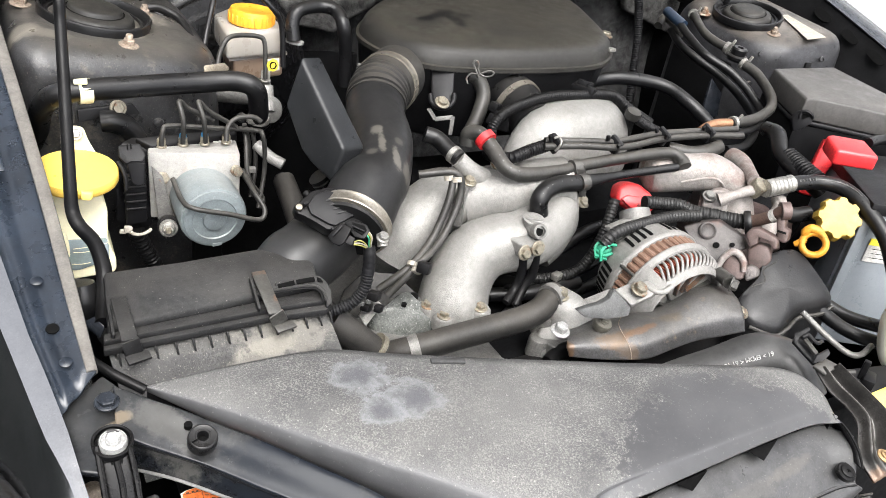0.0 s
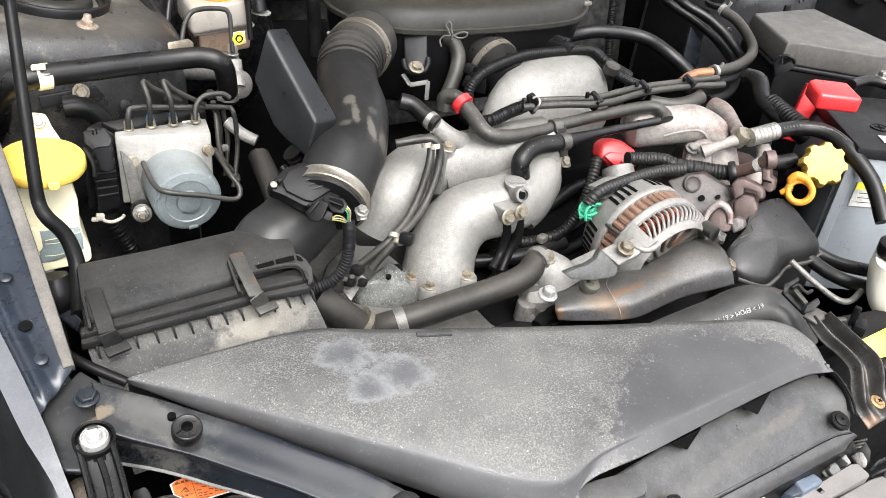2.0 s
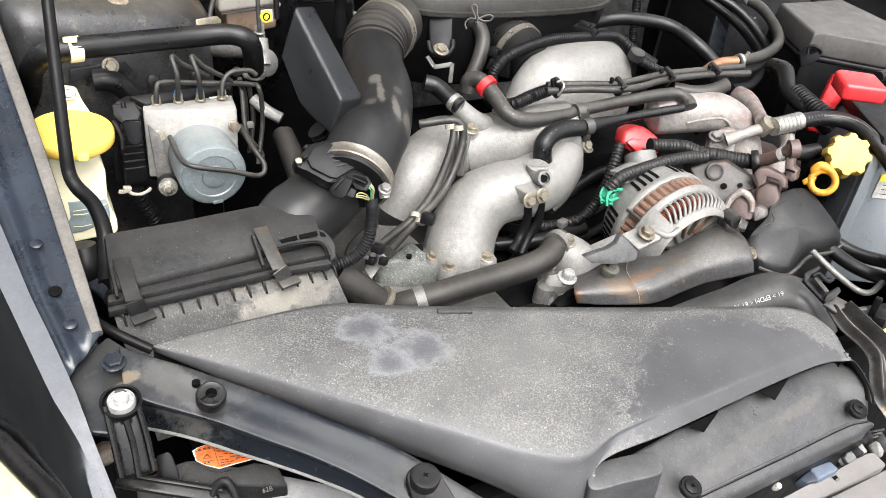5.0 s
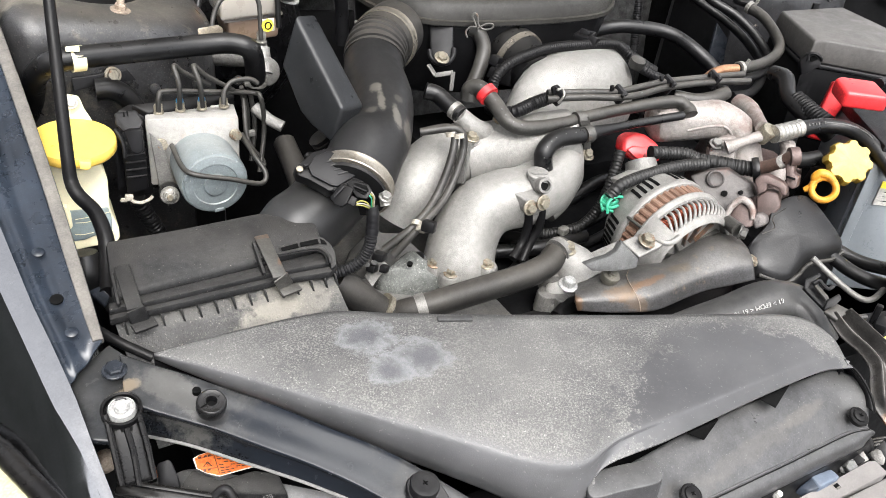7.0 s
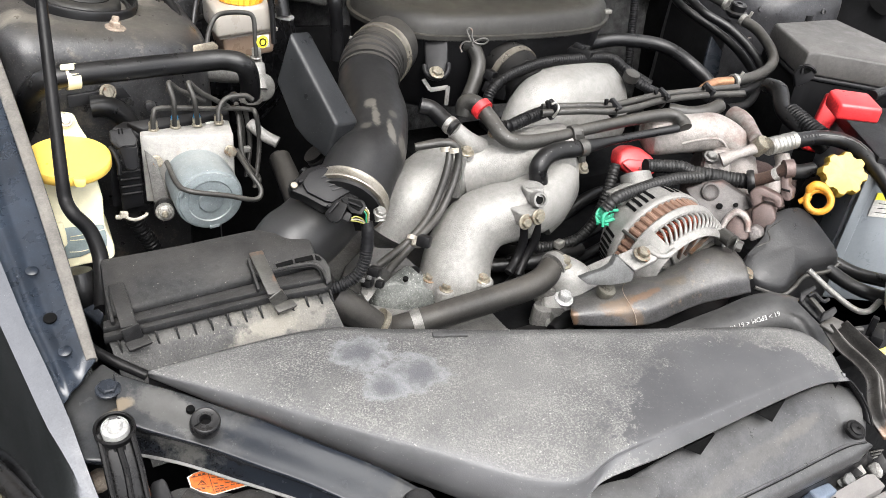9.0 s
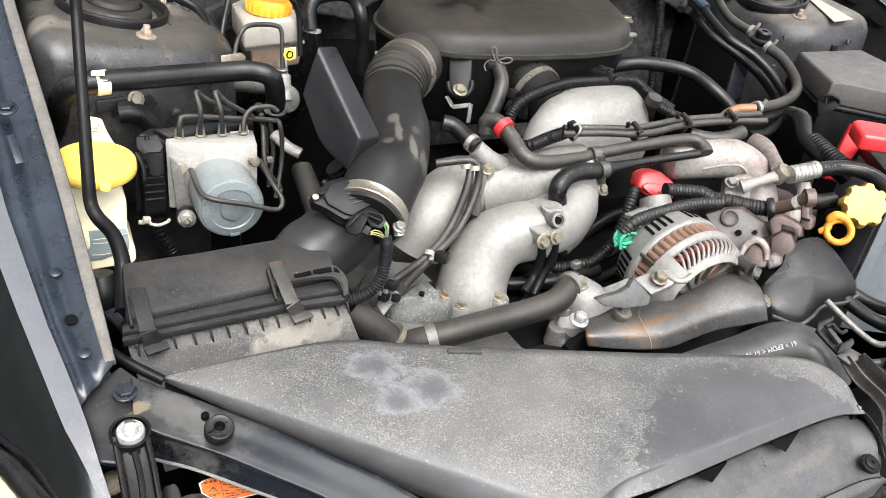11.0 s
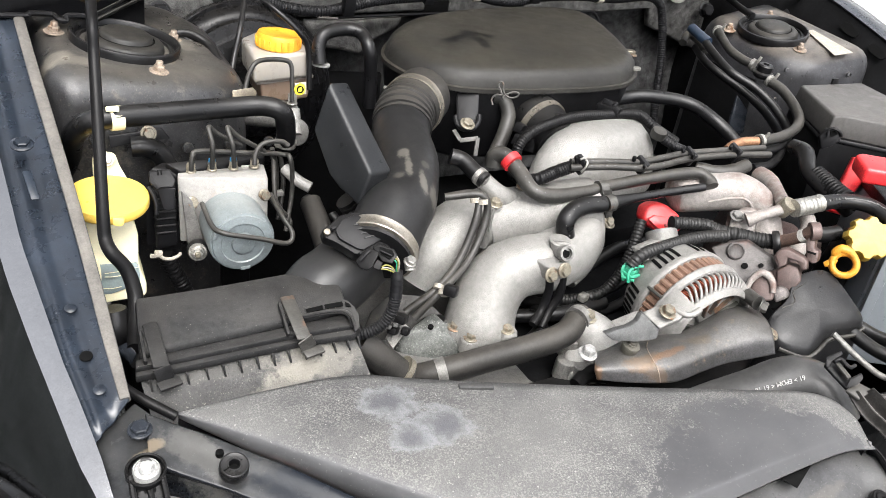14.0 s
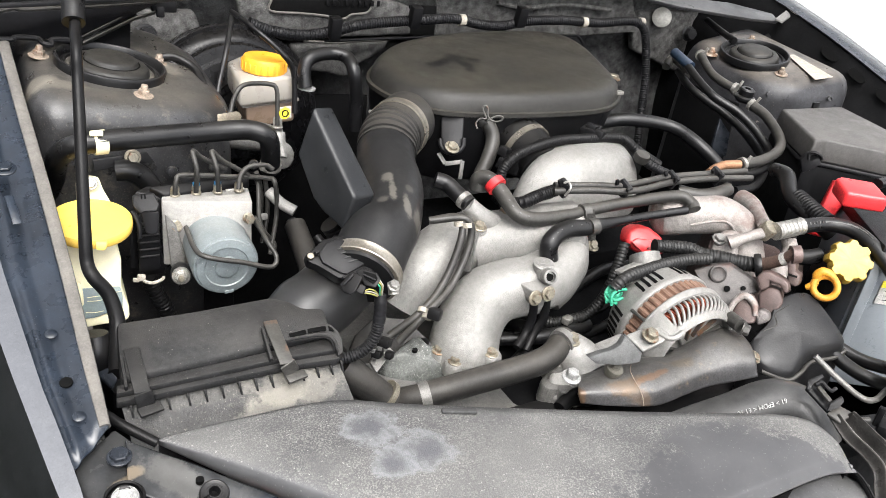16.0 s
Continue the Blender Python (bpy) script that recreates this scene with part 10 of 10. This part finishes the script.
CL = [(-0.2327, -0.7146, 0.6438), (-0.1482, -0.7206, 0.6437), (-0.0599, -0.7192, 0.6438), (0.0252, -0.7202, 0.6466), (0.0398, -0.7150, 0.6504)]


def cover_top(u, v):
    k = u * 4
    i = min(int(k), 3)
    a, b, c = (Vector(q[i]).lerp(Vector(q[i + 1]), k - i) for q in (CB, CM, CF))
    if v < 0.6:
        w = v / 0.6
        return a.lerp(b, w) + Vector((0, 0, 0.005 * math.sin(math.pi * w)))
    w = (v - 0.6) / 0.4
    return b.lerp(c, w) + Vector((0.001, -0.004, 0.003)) * math.sin(math.pi * w)


thicken(part("strip", sheet(cover_top, 60, 30), M_COVER, cover, "dusty ribbed strip"), 0.003)
part("step", tube([Vector(q) + Vector((0, 0.0004, 0.0)) for q in CM], 0.0013, 6, 10), M_COVER, cover, "thin ridge along the strip")
part("step_groove", tube([Vector(q) + Vector((0.0004, -0.0018, -0.0006)) for q in CM], 0.0006, 6, 8), M_PLASTIC_DEEP, cover)
thicken(part("front_face", sheet(surface([CF, [Vector(p).lerp(Vector(q), 0.12) for p, q in zip(CF, CL)], [Vector(p).lerp(Vector(q), 0.6) for p, q in zip(CF, CL)], CL]), 40, 12), M_PLASTIC_DEEP, cover, "dark front face of the strip"), 0.002)
for q in ((-0.0486, -0.7139, 0.7381), (-0.2506, -0.7125, 0.7378)):
    part("push_pin", lathe(q, (-0.05, -0.35, 1), [(0.0084, -0.002), (0.0088, 0.0), (0.0088, 0.0022), (0.0080, 0.0030), (0.0062, 0.0031), (0.0058, 0.0042), (0.0045, 0.0048), (0.001, 0.0049)], 32), M_PLASTIC_DEEP, cover, "black push pin")
    for a in (40, 160, 280):
        part("pin_tooth", box(Vector(q) + Vector((0.0084 * math.cos(radians(a)), 0.0079 * math.sin(radians(a)), 0.0012 + 0.0028 * math.sin(radians(a)))), (0.0022, 0.0036, 0.0022), (18, 0, a), 0.0005, 1), M_PLASTIC_DEEP, cover)
    for a in (0, 90):
        part("pin_cross", box(Vector(q) + Vector((-0.0003, -0.0018, 0.0049)), (0.0038, 0.0008, 0.0007), (0, 0, a + 30), 0.0002, 1), M_FLAT_BLACK, cover)
part("white_clip", lathe((-0.1446, -0.7218, 0.6942), (0, -0.6, 1), [(0.003, 0), (0.0034, 0.003), (0.0026, 0.007), (0.001, 0.008)], 12), M_LABEL, cover, "white plastic clip")

grille = thing("grille_panel", (0.003, -0.719, 0.600), "grey plastic grille panel at the nose of the car", "grille")
part("top", slab([(-0.2097, -0.7450, 0.7022), (-0.1124, -0.7456, 0.6819), (-0.0077, -0.7448, 0.6739), (0.0319, -0.7518, 0.6746), (0.0144, -0.7856, 0.6728), (-0.0708, -0.7998, 0.6631), (-0.1881, -0.7768, 0.6887)], (0, 0.001, -0.012), 0.0015), M_GRILLE, grille)
part("lip", slab([(-0.1854, -0.7300, 0.6864), (-0.1134, -0.7301, 0.6871), (-0.0695, -0.7316, 0.6896), (-0.0310, -0.7329, 0.6942), (-0.0244, -0.7355, 0.6939), (-0.0183, -0.7453, 0.6873), (-0.0186, -0.7467, 0.6859), (-0.1033, -0.7413, 0.6757), (-0.1638, -0.7398, 0.6754)], (0.001, 0.001, -0.011), 0.0008), M_GRILLE, grille, "raised rim of the grille panel")
part("slot", slab([(-0.0809, -0.7351, 0.6884), (-0.0764, -0.7351, 0.6890), (-0.0730, -0.7388, 0.6852), (-0.0775, -0.7388, 0.6847)], (0, 0, 0.0008), 0), M_FLAT_BLACK, grille, "small square slot")
part("slot_back", slab([(-0.0797, -0.7377, 0.6872), (-0.0760, -0.7376, 0.6877), (-0.0747, -0.7390, 0.6863), (-0.0784, -0.7389, 0.6860)], (0, 0, 0.0008), 0), M_SEAL, grille)
horn = thing("wiring_plug", (-0.0661, -0.7239, 0.6735), "blue-grey wiring plug and bolted bracket beside the grille panel", "connector")
part("blue_plug", wedge([(-0.0978, -0.7193, 0.6869), (-0.0961, -0.7210, 0.6942), (-0.0972, -0.7324, 0.6928), (-0.1001, -0.7326, 0.6851)], [(-0.0752, -0.7174, 0.6879), (-0.0709, -0.7240, 0.6931), (-0.0708, -0.7329, 0.6927), (-0.0743, -0.7336, 0.6790)], 0.0016, 4), M_PLUG_PALE, horn, "pale blue moulded plug")
part("plug_end", wedge([(-0.1133, -0.7223, 0.6813), (-0.1095, -0.7225, 0.6882), (-0.1068, -0.7299, 0.6895), (-0.1106, -0.7292, 0.6813)], [(-0.0987, -0.7184, 0.6863), (-0.0968, -0.7227, 0.6927), (-0.0961, -0.7325, 0.6909), (-0.0998, -0.7323, 0.6824)], 0.0010), M_PLUG_DARK, horn, "dark blue plug end")
part("plug_clip", tube([(-0.1095, -0.7173, 0.6814), (-0.1028, -0.7179, 0.6851), (-0.0964, -0.7158, 0.6869), (-0.0895, -0.7182, 0.6887), (-0.0827, -0.7164, 0.6893)], 0.0013, 5, 8), M_PLUG_DARK, horn)
part("plug_clip", tube([(-0.0978, -0.7142, 0.6860), (-0.1009, -0.7159, 0.6849)], 0.0013, 5, 8), M_PLUG_DARK, horn)
part("plug_clip", tube([(-0.0895, -0.7146, 0.6872), (-0.0846, -0.7163, 0.6887)], 0.0013, 5, 8), M_PLUG_DARK, horn)
part("bracket", slab([(-0.0478, -0.7176, 0.6781), (-0.0428, -0.7155, 0.6848), (-0.0342, -0.7195, 0.6934), (-0.0290, -0.7227, 0.6984), (-0.0293, -0.7324, 0.6940), (-0.0393, -0.7293, 0.6832), (-0.0488, -0.7243, 0.6741)], (0.002, 0.004, -0.004), 0.001), M_ALU_DULL, horn, "bare steel bracket")
# black slab drawn as the shaded part of the steel bracket
part("bracket_shade", slab([(-0.0402, -0.7222, 0.6915), (-0.0352, -0.7241, 0.6968), (-0.0338, -0.7321, 0.6951), (-0.0414, -0.7291, 0.6871)], (0.0, 0.001, -0.003), 0.001), M_PLASTIC_DEEP, horn)
part("bolt", hexhead((-0.0472, -0.7250, 0.6867), (-0.3, -0.6, 0.7), 0.0062, 0.008, 1.35), M_FAINT, horn, "cream plated hexagon bolt", 30)
part("tab", slab([(-0.0132, -0.7241, 0.6878), (-0.0085, -0.7258, 0.6930), (-0.0070, -0.7293, 0.6935), (-0.0077, -0.7360, 0.6899), (-0.0106, -0.7388, 0.6852), (-0.0137, -0.7349, 0.6828)], (0.001, 0.002, -0.004), 0.001), M_ALU_DULL, horn, "grey metal tab")
part("black_plug", slab([(0.0006, -0.7097, 0.6781), (0.0072, -0.7103, 0.6862), (0.0137, -0.7176, 0.6914), (0.0128, -0.7285, 0.6856), (0.0079, -0.7344, 0.6770), (0.0016, -0.7320, 0.6701), (-0.0012, -0.7229, 0.6702)], (0.004, 0.008, -0.012), 0.002), M_PLASTIC_DEEP, horn, "black ribbed plug")
part("plug_rib", beam((-0.0025, -0.7152, 0.6802), (0.0066, -0.7210, 0.6875), 0.002, 0.003, (0, -0.5, 1), 0.0005), M_RUBBER_GREY, horn)
part("plug_rib", beam((0.0000, -0.7145, 0.6836), (0.0091, -0.7210, 0.6907), 0.002, 0.003, (0, -0.5, 1), 0.0005), M_RUBBER_GREY, horn)
part("plug_rib", beam((0.0025, -0.7137, 0.6870), (0.0116, -0.7209, 0.6940), 0.002, 0.003, (0, -0.5, 1), 0.0005), M_RUBBER_GREY, horn)
part("black_clip", tube([(0.0054, -0.7380, 0.6725), (0.0105, -0.7377, 0.6790), (0.0195, -0.7389, 0.6818)], 0.0022, 6, 8), M_PLASTIC, horn)
part("black_clip", tube([(0.0015, -0.7426, 0.6692), (0.0009, -0.7481, 0.6697), (0.0058, -0.7497, 0.6719), (0.0109, -0.7483, 0.6756)], 0.0022, 6, 8), M_PLASTIC, horn)
part("black_clip", tube([(0.0019, -0.7414, 0.6701), (0.0062, -0.7436, 0.6747), (0.0125, -0.7460, 0.6785)], 0.0022, 6, 8), M_PLASTIC, horn)

latch = thing("bonnet_latch", (0.065, -0.639, 0.720), "greasy steel bonnet latch stay with a black plastic clip", "latch")
LS = [(-0.018, -0.637, 0.785), (-0.019, -0.657, 0.776), (-0.013, -0.675, 0.769), (-0.010, -0.688, 0.760), (-0.018, -0.699, 0.750), (-0.027, -0.713, 0.742), (-0.028, -0.731, 0.734)]
LE = [(-0.002, -0.648, 0.792), (-0.000, -0.666, 0.788), (0.004, -0.683, 0.782), (0.009, -0.698, 0.775), (0.009, -0.707, 0.766), (0.000, -0.719, 0.756), (-0.003, -0.735, 0.748)]
r2 = [spline(q, 6) for q in (LS, LE)]


def stay_at(u, v):
    i = round(u * 36)
    rise = 0.006 * math.exp(-((v - 0.30) / 0.13) ** 2) + 0.008 * math.exp(-((v - 0.86) / 0.14) ** 2) - 0.003 * math.exp(-((v - 0.58) / 0.12) ** 2)
    return r2[0][i].lerp(r2[1][i], v) + Vector((-0.2, -0.3, 1)) * rise * (1 - 0.8 * max(0.0, u - 0.75) * 4)


thicken(part("stay", sheet(stay_at, 36, 28), mat("greasy_black_steel", (0.040, 0.038, 0.036), 0.36, metal=0.3, vary=0.5, rust=0.10, rust_color=(0.12, 0.065, 0.035), dust=0.22, dust_color=(0.16, 0.14, 0.115), tone=1.0, spots=(((-0.0261, -0.7329, 0.7349), 0.012, 0.009, 0, (0.17, 0.10, 0.06), 0.6),)), latch, "black steel stay with rusty edges"), 0.003)
clip = part("plastic_clip", slab([(-0.025, -0.610, 0.800), (-0.018, -0.607, 0.804), (-0.008, -0.633, 0.796), (-0.017, -0.634, 0.788)], (0.001, 0.002, -0.003), 0.001), M_PLASTIC, latch, "black plastic clip")
part("clip_foot", slab([(-0.022, -0.635, 0.790), (-0.008, -0.635, 0.796), (-0.001, -0.648, 0.794), (-0.017, -0.647, 0.787)], (0, 0, -0.003), 0.001), M_RUBBER_GREY, clip)
part("clip_tab", slab([(-0.026, -0.611, 0.801), (-0.022, -0.607, 0.806), (-0.008, -0.610, 0.812), (-0.007, -0.612, 0.810), (-0.019, -0.612, 0.806), (-0.025, -0.614, 0.800)], (0.002, 0.002, 0.0), 0.0008), M_PLASTIC, clip)
part("clip_tab", slab([(-0.024, -0.635, 0.792), (-0.019, -0.633, 0.799), (-0.008, -0.635, 0.805), (-0.009, -0.639, 0.803), (-0.016, -0.640, 0.798)], (0.002, 0.002, 0.0), 0.0008), M_PLASTIC, clip)
part("clip_tongue", beam((-0.019, -0.616, 0.806), (-0.017, -0.631, 0.799), 0.006, 0.003, (0, 0, 1), 0.001), M_RUBBER_GREY, clip)
part("clip_hook", tube([(-0.021, -0.615, 0.808), (-0.017, -0.617, 0.811), (-0.016, -0.622, 0.809), (-0.013, -0.626, 0.807), (-0.007, -0.626, 0.808)], 0.0018, 6, 8), M_PLASTIC, clip)
part("screw", lathe((-0.020, -0.724, 0.757), (0, -0.3, 1), [(0.0066, 0.0), (0.0066, 0.0012), (0.0042, 0.0018), (0.0036, 0.0032), (0.001, 0.0038)], 24), M_COPPER_SCREW, latch, "rusty cross-head screw", 30)
for a in (20, 110):
    part("screw_cross", box((-0.020, -0.7252, 0.7608), (0.0042, 0.0009, 0.0008), (-16, 0, a), 0), M_FLAT_BLACK, latch)
part("white_end", tube([(0.008, -0.652, 0.786), (0.015, -0.655, 0.787)], 0.0030, 4, 10), M_RUBBER_GREY, latch)

tank = thing("coolant_tank", (0.231, -0.589, 0.740), "milky plastic coolant expansion tank", "coolant tank")
part("body", loft([((0.194, -0.631, 0.728), Vector((0.045, 0.018, 0)), Vector((-0.01, 0.026, 0))), ((0.190, -0.626, 0.745), Vector((0.055, 0.02, 0)), Vector((-0.01, 0.032, 0))), ((0.189, -0.614, 0.775), Vector((0.055, 0.02, 0)), Vector((-0.01, 0.03, 0))), ((0.179, -0.616, 0.790), Vector((0.045, 0.016, 0)), Vector((-0.01, 0.024, 0)))], 24, 3.2), M_WHITE, tank)
part("cap", lathe((0.165, -0.613, 0.795), (0, 0, 1), [(0.02, -0.004), (0.022, 0.0), (0.022, 0.010), (0.018, 0.012), (0.001, 0.0125)], 28), M_PLASTIC_DEEP, tank, "black cap")
fan = thing("fan_shroud", (0.149, -0.632, 0.700), "black radiator fan shroud with a yellow label", "fan shroud")
part("shroud", slab([(0.073, -0.616, 0.745), (0.125, -0.632, 0.750), (0.173, -0.662, 0.745), (0.112, -0.712, 0.715), (0.082, -0.678, 0.722), (0.071, -0.642, 0.735)], (0, 0, -0.02), 0.004), M_PLASTIC_DEEP, fan)
part("label", slab([(0.057, -0.659, 0.750), (0.092, -0.662, 0.756), (0.135, -0.666, 0.760), (0.105, -0.690, 0.745), (0.063, -0.680, 0.742)], (0, 0, 0.0012), 0.0003, 1), M_LABEL_YELLOW, fan, "yellow label")
part("clip", box((0.074, -0.645, 0.752), (0.022, 0.012, 0.012), (0, 0, 30), 0.002), M_PLASTIC_DEEP, fan)
part("clip_post", box((0.070, -0.639, 0.762), (0.006, 0.006, 0.022), (0, 0, 30), 0.001), M_PLASTIC_DEEP, fan)
side = tagged(part("aircon_pipe", tube([(0.098, -0.541, 0.760), (0.111, -0.568, 0.745), (0.123, -0.592, 0.735), (0.135, -0.601, 0.735), (0.157, -0.598, 0.740)], 0.0034, 8, 10), M_ALU_DULL), "thin bare metal pipe beside the radiator", "pipe")
for q in ([(0.141, -0.529, 0.750), (0.162, -0.557, 0.735), (0.182, -0.583, 0.730), (0.236, -0.610, 0.720)], [(0.167, -0.519, 0.745), (0.190, -0.545, 0.735), (0.223, -0.570, 0.730), (0.271, -0.588, 0.720)]):
    tagged(part("small_hose", tube(q, 0.008, 8, 12), M_RUBBER), "thin black hose under the battery", "hose", "thin hoses under the battery")
